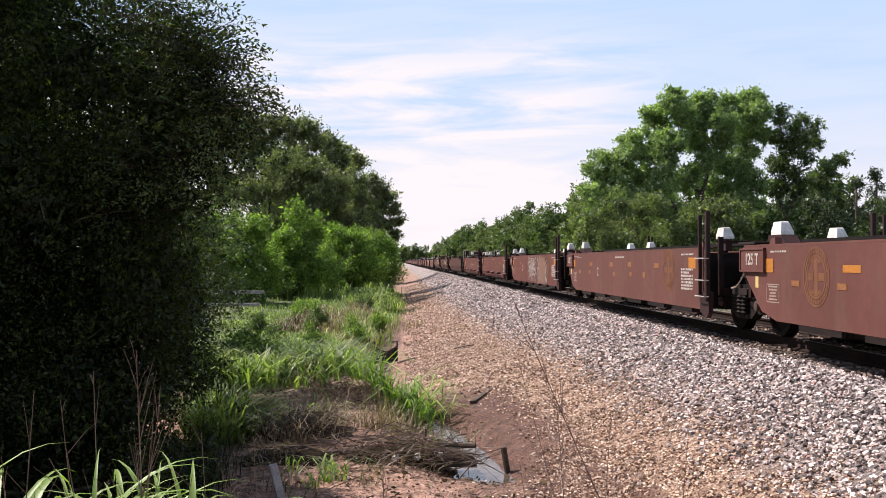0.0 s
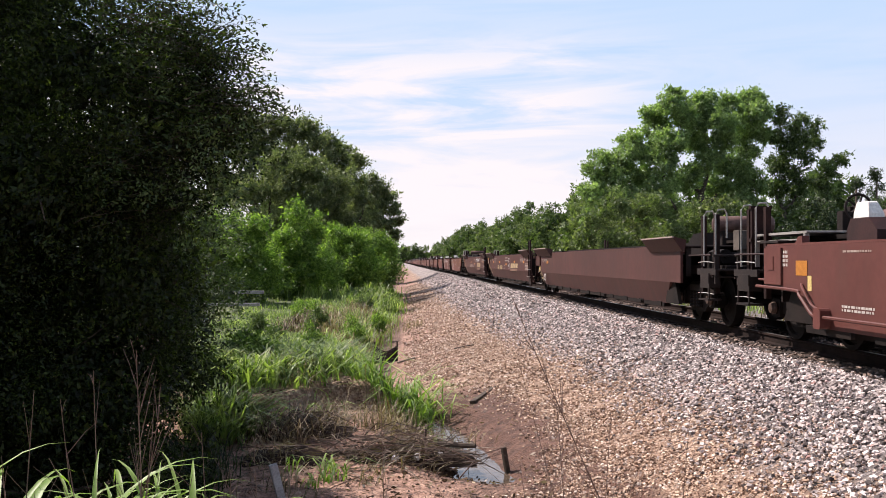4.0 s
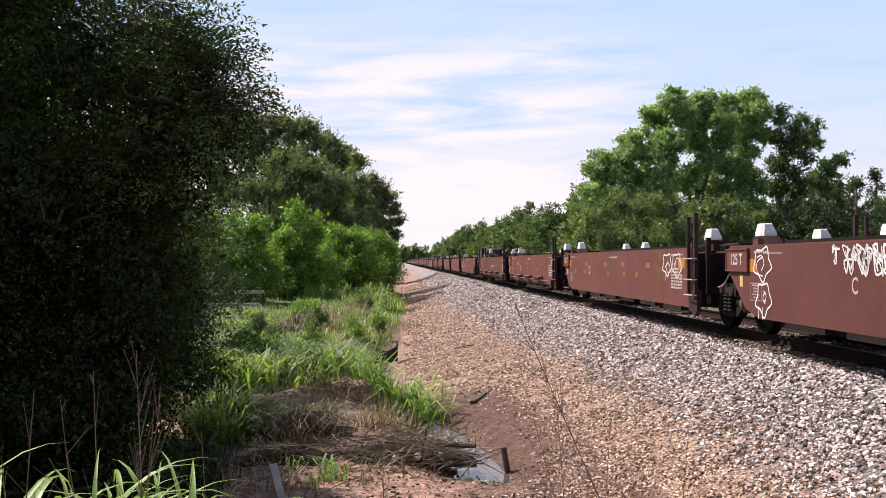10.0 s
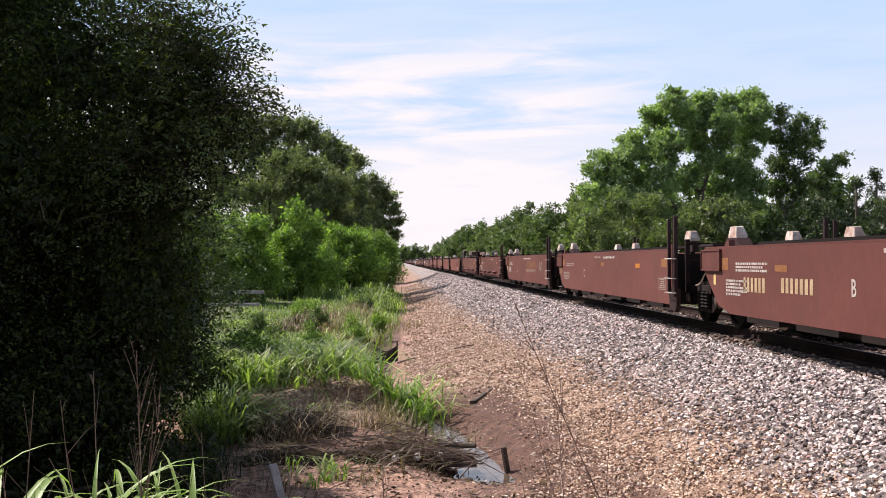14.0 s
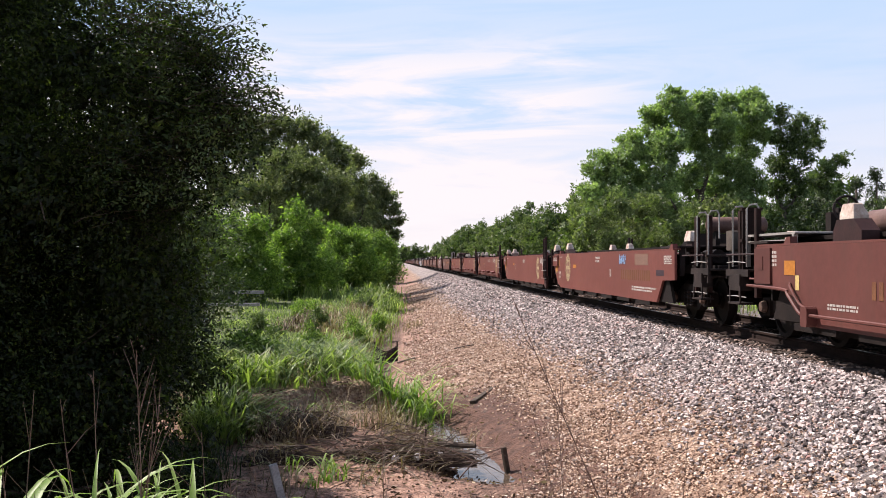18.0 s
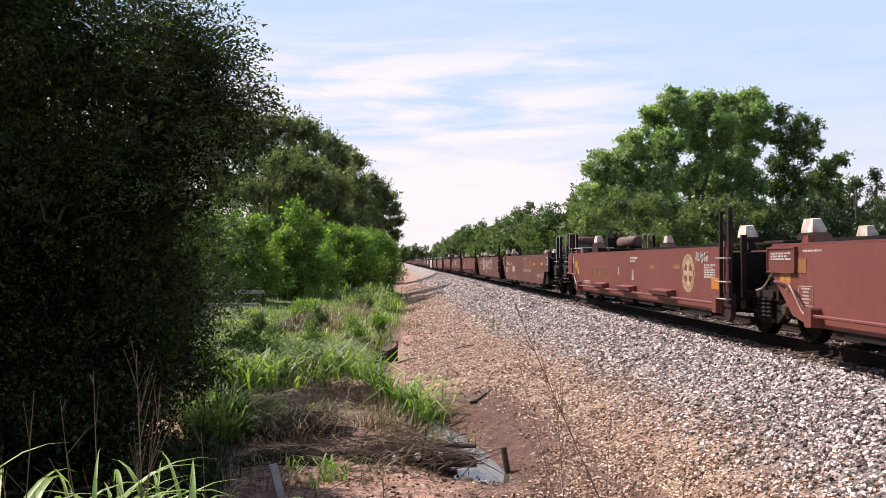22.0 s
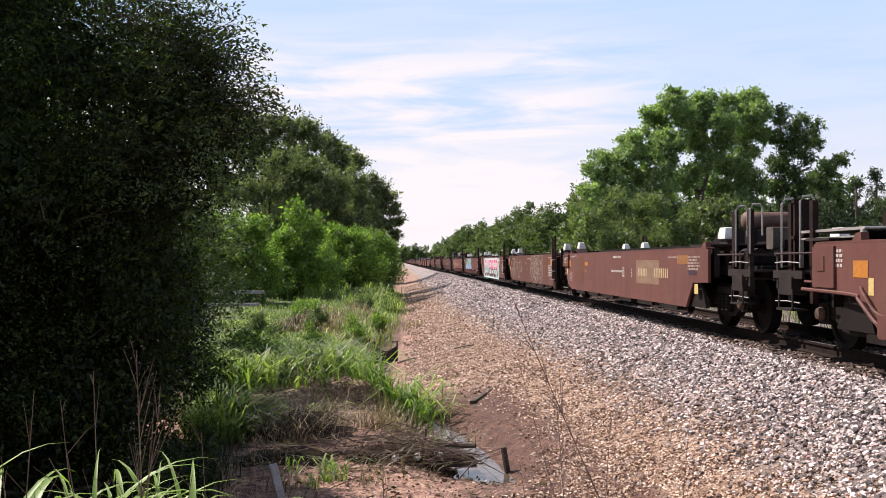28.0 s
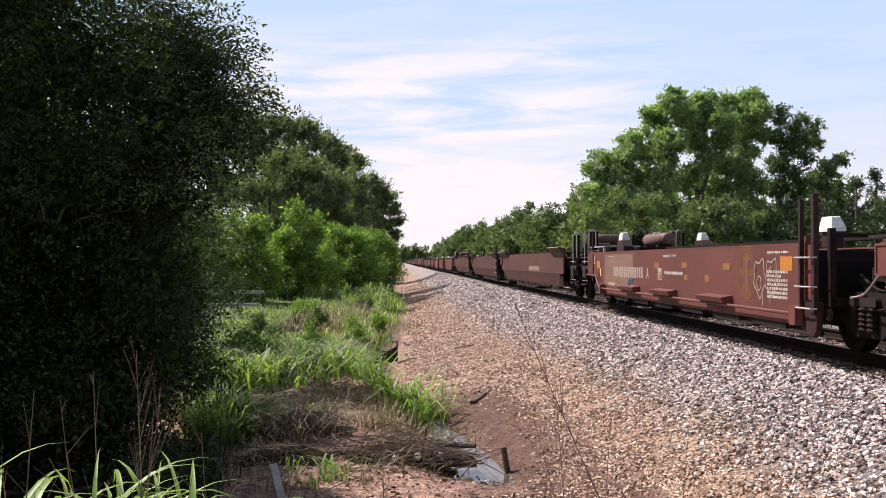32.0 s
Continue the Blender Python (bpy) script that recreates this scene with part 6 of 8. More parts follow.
def brand_mesh(w, h, material):
    """A slanted four-block brand mark, as plain shapes."""
    b = Flat()
    for i in range(4):
        u = -0.46 + i * 0.245
        b.poly([(u * w, -0.10 * h), ((u + 0.19) * w, -0.10 * h), ((u + 0.225) * w, 0.46 * h), ((u + 0.035) * w, 0.46 * h)])
    return b.mesh("brand_mark", material)


def wedge_mesh(w, h):
    return Flat().poly([(-0.5 * w, -0.48 * h), (0.36 * w, -0.46 * h), (0.42 * w, -0.2 * h), (-0.48 * w, -0.2 * h)]).mesh("brand_wedge", PRIMER)


def frame_mesh(w, h, material, inside=True, seed=0):
    b = Flat()
    t = 0.014
    b.rect(-w / 2, w / 2, h / 2 - t, h / 2).rect(-w / 2, w / 2, -h / 2, -h / 2 + t).rect(-w / 2, -w / 2 + t, -h / 2, h / 2).rect(w / 2 - t, w / 2, -h / 2, h / 2)
    if inside:
        r = random.Random(seed)
        for i in range(5):
            v, half = h * (0.36 - 0.17 * i), w * r.uniform(0.2, 0.38)
            b.rect(-half, half, v - 0.012, v + 0.012)
    return b.mesh("stencil_frame", material)


def script_mesh(w, h, material, seed):
    """A sprayed tag: a row of looping strokes."""
    r = random.Random(seed)
    b = Flat()
    k = max(2, round(w / (h * 0.62)))
    for i in range(k):
        c, d = -w / 2 + w * (i + 0.5) / k, w / k
        for _ in range(2):
            pts = [(c + r.uniform(-0.55, 0.55) * d, r.uniform(-0.5, 0.5) * h) for _ in range(r.choice((4, 5)))]
            b.ribbon(curve_through(pts, 4), r.uniform(0.018, 0.03))
    return b.mesh("sprayed_tag", material)


def loop_mesh(w, h, material, seed):
    """A sprayed bubble tag: two or three fat letters stacked or in a row, each a wavy outline with curls inside."""
    r = random.Random(seed)
    b = Flat()
    tall = h > w * 1.1
    k = 2 if max(w, h) < 1.8 else 3
    for i in range(k):
        cu, cv = (r.uniform(-0.06, 0.06) * w, h * (0.5 - (i + 0.5) / k)) if tall else (w * ((i + 0.5) / k - 0.5), r.uniform(-0.05, 0.05) * h)
        lw, lh = (w * r.uniform(0.85, 1.05), h / k * 1.12) if tall else (w / k * 1.12, h * r.uniform(0.85, 1.05))
        ring = []
        for j in range(11):
            a = 2 * math.pi * j / 10 + 0.4
            m = (0.98 if j % 2 else 0.74) * r.uniform(0.88, 1.06)
            ring.append((cu + math.cos(a) * lw / 2 * m, cv + math.sin(a) * lh / 2 * m))
        ring[-1] = ring[0]
        b.ribbon(curve_through(ring, 4), 0.026)
        for _ in range(2):
            a0, rr = r.uniform(0, 6.28), r.uniform(0.12, 0.26)
            du, dv = r.uniform(-0.15, 0.15) * lw, r.uniform(-0.18, 0.18) * lh
            b.ribbon(curve_through([(cu + du + rr * lw * math.cos(a0 + q), cv + dv + rr * lh * math.sin(a0 + q)) for q in (0, 1.2, 2.4, 3.6)], 4), 0.02, 0.0004)
    for _ in range(2):
        u, v = r.uniform(-0.4, 0.4) * w, -0.5 * h
        b.ribbon([(u, v + 0.12), (u + 0.01, v), (u, v - 0.06)], 0.014, 0.0006)
    return b.mesh("sprayed_outline", material)


def peel_mesh(w, h, material, seed, edges_only=False):
    """Old sprayed paint that has flaked: many ragged scraps, thickest in the middle or along the two upright edges."""
    r = random.Random(seed)
    b = Flat()
    for _ in range(int(150 * w * h) + 40):
        if edges_only:
            u, v = r.choice((-0.46, 0.46)) + r.gauss(0, 0.03), r.uniform(-0.5, 0.5)
            u += 0.05 * math.sin(v * 11)
        else:
            u, v = max(-0.5, min(0.5, r.gauss(0, 0.26))), max(-0.5, min(0.5, r.gauss(0.05, 0.26)))
        size = r.uniform(0.015, 0.05)
        n = r.choice((4, 5, 6))
        pts = [(u * w + size * r.uniform(0.4, 1.0) * math.cos(6.283 * i / n), v * h + 1.5 * size * r.uniform(0.4, 1.0) * math.sin(6.283 * i / n)) for i in range(n)]
        b.poly(pts)
    return b.mesh("flaked_paint", material)


def buff_mesh(w, h, material, seed):
    """A patch of paint rolled over an old tag, with uneven sides and top."""
    r = random.Random(seed)
    up = [(-0.5 + 0.06 * r.uniform(-1, 1), -0.5 + i / 7) for i in range(8)]
    top = [(-0.4 + 0.8 * i / 6, 0.5 + 0.05 * r.uniform(-1, 1)) for i in range(7)]
    down = [(0.5 + 0.06 * r.uniform(-1, 1), 0.5 - i / 7) for i in range(8)]
    ring = [(u * w, v * h) for u, v in up + top + down]
    b = Flat()
    for i in range(len(ring)):
        b.poly([(0, 0), ring[(i + 1) % len(ring)], ring[i]])
    return b.mesh("buffed_patch", material)


def halves(me, name, upper, lower, cut):
    """Splits a flat mesh at v = cut into two paints."""
    out = []
    for keep_up, mat in ((True, upper), (False, lower)):
        bm = bmesh.new()
        bm.from_mesh(me)
        bmesh.ops.bisect_plane(bm, geom=bm.verts[:] + bm.edges[:] + bm.faces[:], plane_co=(0, cut, 0), plane_no=(0, -1 if keep_up else 1, 0), clear_outer=True)
        m2 = bpy.data.meshes.new(name)
        bm.to_mesh(m2)
        bm.free()
        m2.materials.clear()
        m2.materials.append(mat)
        out.append(m2)
    return out


def block_piece(root, y, z, w, h):
    """A big sprayed piece: six block letters, pink above, black below, outlined in white over teal."""
    def put(name, me, lift, label=""):
        part(name, me, root, label, m=side_pose(y, z, lift))

    back = Flat()
    edge = [(-0.5, -0.5), (0.5, -0.5), (0.53, -0.2), (0.50, 0.0), (0.54, 0.25), (0.5, 0.5), (-0.48, 0.5), (-0.52, 0.3), (-0.5, 0.05), (-0.53, -0.2)]
    back.poly([(u * w, v * h) for u, v in edge])
    put("teal_backing", back.mesh("teal_backing", SPRAY_TEAL), 0.004, "teal sprayed backing of the painted letters")
    white, fill = text_mesh("CUEBER", 1.0, SPRAY_WHITE, 0.075), text_mesh("CUEBER", 1.0, SPRAY_PINK, 0.02)
    us = [v.co.x for v in white.vertices]
    vs = [v.co.y for v in white.vertices]
    for me in (white, fill):
        for v in me.vertices:
            v.co.x, v.co.y = (v.co.x - (max(us) + min(us)) / 2) / (max(us) - min(us)) * w, (v.co.y - (max(vs) + min(vs)) / 2) / (max(vs) - min(vs)) * h * 0.99
    put("white_outline", white, 0.006, "white outline of block letters")
    up, low = halves(fill, "letter_fill", SPRAY_PINK, SPRAY_BLACK, -0.02 * h)
    put("letter_fill", up, 0.008, "pink upper half of sprayed block letters")
    put("letter_fill", low, 0.008, "black lower half of sprayed block letters")


def wild_piece(root, y, z, w, h):
    """A sprayed piece of interlocking spiked letters, teal above and blue below, white-rimmed on black, with an orange glow of paint behind."""
    r = random.Random(77)
    back = Flat().poly([(-0.5 * w, -0.46 * h), (0.5 * w, -0.5 * h), (0.56 * w, -0.1 * h), (0.52 * w, 0.44 * h), (0.1 * w, 0.5 * h), (-0.52 * w, 0.46 * h)])
    halo = Flat().poly([(0.40 * w, -0.5 * h), (0.60 * w, -0.48 * h), (0.57 * w, 0.1 * h), (0.60 * w, 0.5 * h), (0.40 * w, 0.5 * h)])
    part("orange_halo", halo.mesh("orange_halo", AMBER_FADED), root, "orange sprayed halo", m=side_pose(y, z, 0.004))
    part("black_backing", back.mesh("black_backing", SPRAY_BLACK), root, "black sprayed backing", m=side_pose(y, z, 0.006))
    strokes = [[(-0.48, 0.42), (-0.45, 0.0), (-0.47, -0.42), (-0.37, -0.30)], [(-0.36, -0.44), (-0.31, 0.1), (-0.27, 0.44), (-0.22, 0.0), (-0.20, -0.44)], [(-0.38, -0.06), (-0.18, 0.0)],
               [(-0.04, 0.40), (-0.13, 0.34), (-0.15, 0.0), (-0.11, -0.20), (-0.02, -0.10)], [(-0.05, 0.42), (0.02, 0.20), (0.04, -0.10), (-0.02, -0.30)],
               [(0.09, 0.42), (0.11, 0.0), (0.07, -0.44)], [(0.10, 0.38), (0.22, 0.30), (0.21, 0.08), (0.12, 0.02), (0.20, -0.20), (0.24, -0.44)],
               [(0.30, 0.42), (0.37, 0.20), (0.33, -0.05)], [(0.44, 0.44), (0.36, 0.16)], [(0.28, -0.40), (0.40, -0.14), (0.48, -0.20), (0.46, -0.44)]]
    fill, rim = Flat(), Flat()
    for k, line in enumerate(strokes):
        pts = curve_through([(u * w, v * h) for u, v in line], 4) if len(line) > 2 else [(u * w, v * h) for u, v in line]
        wide = r.uniform(0.2, 0.27)
        rim.ribbon(pts, wide + 0.05, 0.0001 * k)
        fill.ribbon(pts, wide, 0.0001 * k)
    part("white_rim", rim.mesh("white_rim", SPRAY_WHITE), root, "white rim of spiked letters", m=side_pose(y, z, 0.007))
    for me, label in zip(halves(fill.mesh("letter_fill", SPRAY_TEAL), "letter_fill", SPRAY_TEAL, SPRAY_BLUE, -0.02 * h), ("teal upper part of spiked letters", "blue lower part of spiked letters")):
        part("letter_fill", me, root, label, m=side_pose(y, z, 0.0095))


def add_mark(root, kind, y, z, w, h, *more):
    seed = int(y * 100) + int(z * 1000)
    paint = PAINTS.get(more[0]) if more else None
    at = side_pose(y, z)
    square = lambda: Flat().rect(-0.5, 0.5, -0.5, 0.5)
    if kind in ("amber", "faded", "lemon"):
        mat = {"amber": AMBER, "faded": AMBER_FADED, "lemon": LEMON}[kind]
        part("reflector" if kind != "lemon" else "sticker", cached(kind, lambda: square().mesh("reflector", mat)), root, m=side_pose(y, z, 0.005, max(w, 0.12), max(h, 0.08)))
    elif kind == "patch":
        part("paint_patch", cached(("patch", more[0]), lambda: square().mesh("paint_patch", paint)), root, m=side_pose(y, z, 0.003, w, h))
    elif kind == "tick":
        part("mark", cached("tick", lambda: square().mesh("mark", STENCIL)), root, m=side_pose(y, z, 0.005, 0.035, h))
    elif kind == "emblem":
        part("emblem", emblem_mesh(max(0.78, h * 0.98), h, paint), root, m=at)
    elif kind == "brand":
        part("brand_mark", brand_mesh(w, h, paint), root, m=at)
        part("brand_wedge", wedge_mesh(w, h), root, "faded wedge under the brand mark", m=at)
    elif kind == "bars":
        part("stencil_block", bars_mesh(w, h, more[1] if len(more) > 1 else 1, paint, seed), root, m=at)
    elif kind == "number":
        part("painted_number", number_mesh(w, h, paint, seed), root, m=at)
    elif kind in ("box", "sten_box"):
        part("stencil_frame", frame_mesh(max(w, 0.16), h, STENCIL if kind == "box" else FADED_GREY, True, seed), root, m=at)
    elif kind == "window":
        part("stencil_frame", frame_mesh(w * 0.8, h, SPRAY_WHITE, False), root, m=at)
    elif kind in ("script", "scribble"):
        part("sprayed_tag", script_mesh(w, h, paint, more[1]), root, m=side_pose(y, z, 0.0065))
    elif kind == "loop":
        part("sprayed_outline", loop_mesh(w, h, paint, more[1]), root, m=side_pose(y, z, 0.0065))
    elif kind in ("peel", "peel_edges"):
        tagged(part("flaked_paint", peel_mesh(w, h, paint, more[1], kind == "peel_edges"), root, m=side_pose(y, z, 0.007)), kind="stuff")
    elif kind == "buff":
        part("buffed_patch", buff_mesh(w, h, paint, more[1]), root, m=side_pose(y, z, 0.003))
    elif kind == "stroke":
        part("sprayed_tag", Flat().ribbon([(-0.14, 0.42), (-0.02, -0.2), (0.1, -0.36)], 0.1).ribbon([(-0.17, -0.28), (0.1, -0.38)], 0.09, 0.0005).mesh("sprayed_tag", SPRAY_WHITE), root, m=at)
    elif kind in ("letter", "text"):
        body = more[0]
        part("writing", cached(("text", body, kind), lambda: text_mesh(body, 1.0, STENCIL, 0.012)), root, m=side_pose(y, z, 0.005, h / 0.70 * (0.8 if kind == "letter" else 1.0), h / 0.70))
    elif kind == "ring":
        part("stencil_ring", cached("stencil_ring", lambda: Flat().ribbon([(0.06 * math.cos(k * 0.5236), 0.085 * math.sin(k * 0.5236)) for k in range(13)], 0.018).rect(-0.02, 0.02, -0.03, 0.03).mesh("stencil_ring", STENCIL)), root, m=at)
    elif kind == "low_text":
        part("writing", cached(("text", more[0], kind), lambda: text_mesh(more[0], 1.0, CREAM, 0.012)), root, m=low_pose(y, z, h / 0.70, h / 0.70))
    elif kind == "low_bars":
        part("stencil_block", bars_mesh(w, h, more[1], paint, seed), root, m=low_pose(y, z))
    elif kind == "plate_amber":
        part("reflector", cached("amber", lambda: square().mesh("reflector", AMBER)), root, m=side_pose(y, z, 0.036, w, h))
    elif kind == "sign_text":
        part("writing", cached(("sign", more[0]), lambda: text_mesh(more[0], 0.2, STENCIL, 0.006)), root, m=side_pose(y, z, 0.036))
    elif kind == "block_piece":
        block_piece(root, y, z, w, h)
    elif kind == "wild_piece":
        wild_piece(root, y, z, w, h)


def usual_marks(root, kind, length, q, first, last):
    """What every car of a kind carries, by its ends."""
    rear = length if not last else length + 0.4
    if kind in "AC":
        if not last:
            add_mark(root, "amber" if kind == "A" else "faded", rear - 2.57, 1.13, 0.40, 0.20)
            add_mark(root, "sten_box", rear - 2.75, 0.73, 0.46, 0.27)
            add_mark(root, "bars", rear - 2.95, 1.33, 0.55, 0.04, "STENCIL", 1)
        if not first and kind == "A":
            add_mark(root, "amber", 1.0, 1.16, 0.42, 0.20)
            add_mark(root, "bars", 1.32, 0.86, 0.72, 0.42, "STENCIL", 7)
            add_mark(root, "bars", 1.3, 1.32, 0.75, 0.05, "STENCIL", 1)
            add_mark(root, "emblem", 2.5, 1.02, 0.8, 0.84, "OCHRE")
            add_mark(root, "faded", 3.4, 1.10, 0.36, 0.11)
            add_mark(root, "faded", 4.4, 0.89, 0.22, 0.12)
            add_mark(root, "faded", 5.7, 1.12, 0.32, 0.11)
            add_mark(root, "faded", 5.6, 0.89, 0.2, 0.1)
            add_mark(root, "faded", 7.6, 1.11, 0.34, 0.11)
            add_mark(root, "faded", 7.3, 0.88, 0.2, 0.1)
            add_mark(root, "bars", 6.7, 1.29, 0.9, 0.06, "STENCIL", 1)
            add_mark(root, "bars", 11.8, 1.31, 0.7, 0.04, "FADED_GREY", 1)
    if kind == "B" and not last:
        add_mark(root, "patch", rear - 2.6, 1.15, 0.40, 0.20, "AMBER_FADED")
    if not last:
        add_mark(root, "lemon", rear - 2.15, 0.88, 0.12, 0.17)
        if kind == "A":
            part("writing", cached("load_sign", lambda: text_mesh("125 T", 0.24, STENCIL, 0.006)), root, m=side_pose(q - 0.44, 1.215, 0.036, 0.95, 1.0))
        if kind == "C":
            part("stencil_block", cached("sign_bars", lambda: bars_mesh(0.7, 0.12, 3, STENCIL, 4)), root, m=side_pose(q - 0.44, 1.26, 0.036))
            add_mark(root, "amber", rear - 2.1, 1.0 - 0.06, 0.36, 0.18)
    elif kind != "D":
        add_mark(root, "bars", q - 0.5, 1.2, 0.6, 0.3, "STENCIL", 5)
        add_mark(root, "amber", q - 1.25, 1.1, 0.36, 0.2)
        add_mark(root, "lemon", q - 1.5, 0.9, 0.12, 0.2)
        add_mark(root, "bars", q - 2.8, 0.62, 0.8, 0.09, "STENCIL", 2)


def coupler_gear(root, y, sign, last):
    """The clutter of an end platform: posts, bent handrails, coupler, crossbar. sign: +1 where the platform lies ahead of y, towards growing y."""
    def at(d):
        return y + sign * d

    part("coupler", cached("coupler", lambda: Build().box(-0.13, 0.13, -0.5, 0.75, 0.78, 0.98, 0.03).box(-0.2, 0.16, -0.62, -0.3, 0.74, 1.02, 0.05).mesh("coupler", STEEL_DARK)), root, m=pose(0, at(0.45), 0, 0, 0, 0 if sign > 0 else 180))
    for x in (-1.38, 1.38):
        for d in (0.62, 1.25):
            part("handrail", cached("handrail", lambda: Build().tube([(0, 0, 0), (0, 0, 0.92), (0.05, 0.0, 0.99), (0.16, 0.0, 1.0), (0.2, 0.0, 0.93), (0.2, 0.0, 0.5)], 0.015, 7).mesh("handrail", STEEL_BRIGHT)), root, "worn bright bent handrail", m=pose(x, at(d), 1.1, 0, 0, 0 if x < 0 else 180))
        for d in (0.8, 1.5):
            part("post", cached("post", lambda: Build().box(-0.04, 0.04, -0.05, 0.05, 0.62, 2.02, 0.01).mesh("post", POST_PAINT)), root, m=pose(x * 0.94, at(d), 0))
        part("step_box", cached("step_box", lambda: Build().box(-0.12, 0.1, -0.22, 0.22, 0.72, 0.98, 0.02).box(-0.14, 0.1, -0.26, 0.26, 0.5, 0.53).box(-0.12, -0.1, -0.25, -0.22, 0.5, 0.8).box(-0.12, -0.1, 0.22, 0.25, 0.5, 0.8).mesh("step_box", STEEL_DARK)), root, m=pose(x * 0.98, at(0.95), 0))
    part("crossbar", cached("crossbar", lambda: Build().box(-1.45, 1.45, -0.03, 0.03, 1.27, 1.31, 0.008).box(-1.42, -1.36, -0.03, 0.03, 0.8, 1.3).box(1.36, 1.42, -0.03, 0.03, 0.8, 1.3).tube([(-1.45, 0.05, 0.92), (1.45, 0.05, 0.92)], 0.02, 6).mesh("crossbar", STEEL_DARK)), root, m=pose(0, at(0.55), 0))
    part("cross_rail", cached("cross_rail", lambda: Build().tube([(-1.47, 0, 1.30), (-1.47, 1.25, 1.30)], 0.016, 6).mesh("cross_rail", LADDER_PAINT)), root, m=pose(0, at(0.6) - (0 if sign > 0 else 1.25), 0))
    part("brake_box", cached("brake_box", lambda: Build().box(-0.35, 0.35, -0.5, 0.5, 1.12, 1.55, 0.03).box(-1.2, 1.2, -0.25, 0.25, 1.12, 1.36, 0.03).mesh("brake_box", NEAR_BLACK)), root, m=pose(0, at(1.35), 0))
    for z in (0.62, 1.17):
        part("platform_rod", cached("platform_rod", lambda: Build().tube([(-1.44, -0.42, 0), (-1.46, 0.0, 0.015), (-1.44, 0.42, 0)], 0.009, 6).mesh("platform_rod", STEEL_BRIGHT)), root, "worn bright rod", m=pose(0, at(0.95), z))
    part("platform", cached("platform", lambda: Build().box(-1.42, 1.42, -0.5, 0.5, 1.02, 1.06, 0.01).box(-1.44, -1.40, -0.5, 0.5, 0.95, 1.06).box(1.40, 1.44, -0.5, 0.5, 0.95, 1.06).mesh("platform", STEEL_DARK)), root, m=pose(0, at(0.95), 0))
    part("brake_cylinder", cached("brake_cylinder", lambda: Build().tube([(-1.05, -0.32, 1.28), (-1.05, 0.32, 1.28)], 0.13, 14).tube([(-1.05, -0.4, 1.28), (-1.05, 0.6, 1.28)], 0.03, 8).box(-1.18, -0.92, -0.2, 0.2, 1.1, 1.2).mesh("brake_cylinder", NEAR_BLACK)), root, m=pose(0, at(1.35), 0))
    if last:
        part("end_panel", cached("end_panel", lambda: Build().box(-1.36, -1.06, -0.03, 0.03, 1.06, 2.06, 0.01).box(-1.38, -1.04, -0.05, 0.05, 1.5, 1.55).box(-1.38, -1.04, -0.05, 0.05, 2.01, 2.06).mesh("end_panel", POST_PAINT)), root, m=pose(0, at(1.0), 0))
    part("air_hose", cached("air_hose", lambda: Build().tube(curve3([(-0.25, 0.0, 0.85), (-0.35, -0.2, 0.6), (-0.3, -0.45, 0.42), (-0.1, -0.6, 0.45)]), 0.022, 6).mesh("air_hose", NEAR_BLACK)), root, m=pose(0, at(0.4), 0, 0, 0, 0 if sign > 0 else 180))


def brake_wheel_mesh():
    """A spoked wheel facing along the track."""
    b = Build()
    ring = [(0.20 * math.cos(a), 0, 0.20 * math.sin(a)) for a in (2 * math.pi * k / 16 for k in range(17))]
    b.tube(ring, 0.022, 6, None, False)
    for k in range(5):
        a = 2 * math.pi * k / 5
        b.tube([(0, 0, 0), (0.19 * math.cos(a), 0.0, 0.19 * math.sin(a))], 0.016, 5)
    b.box(-0.05, 0.05, -0.02, 0.1, -0.05, 0.05)
    return b.mesh("brake_wheel", STEEL_DARK)


def tank_mesh(n):
    b = Build()
    prof = [(0.0, 0.05), (0.02, 0.12), (0.06, 0.165), (n - 0.06, 0.165), (n - 0.02, 0.12), (n, 0.05)]
    b.lathe_x(prof, 0, 0, 0, 18)
    b.v = [(y, x, z) for x, y, z in b.v]
    b.f = [tuple(reversed(f)) for f in b.f]
    return b.mesh("air_tank", TANK_PAINT, True)


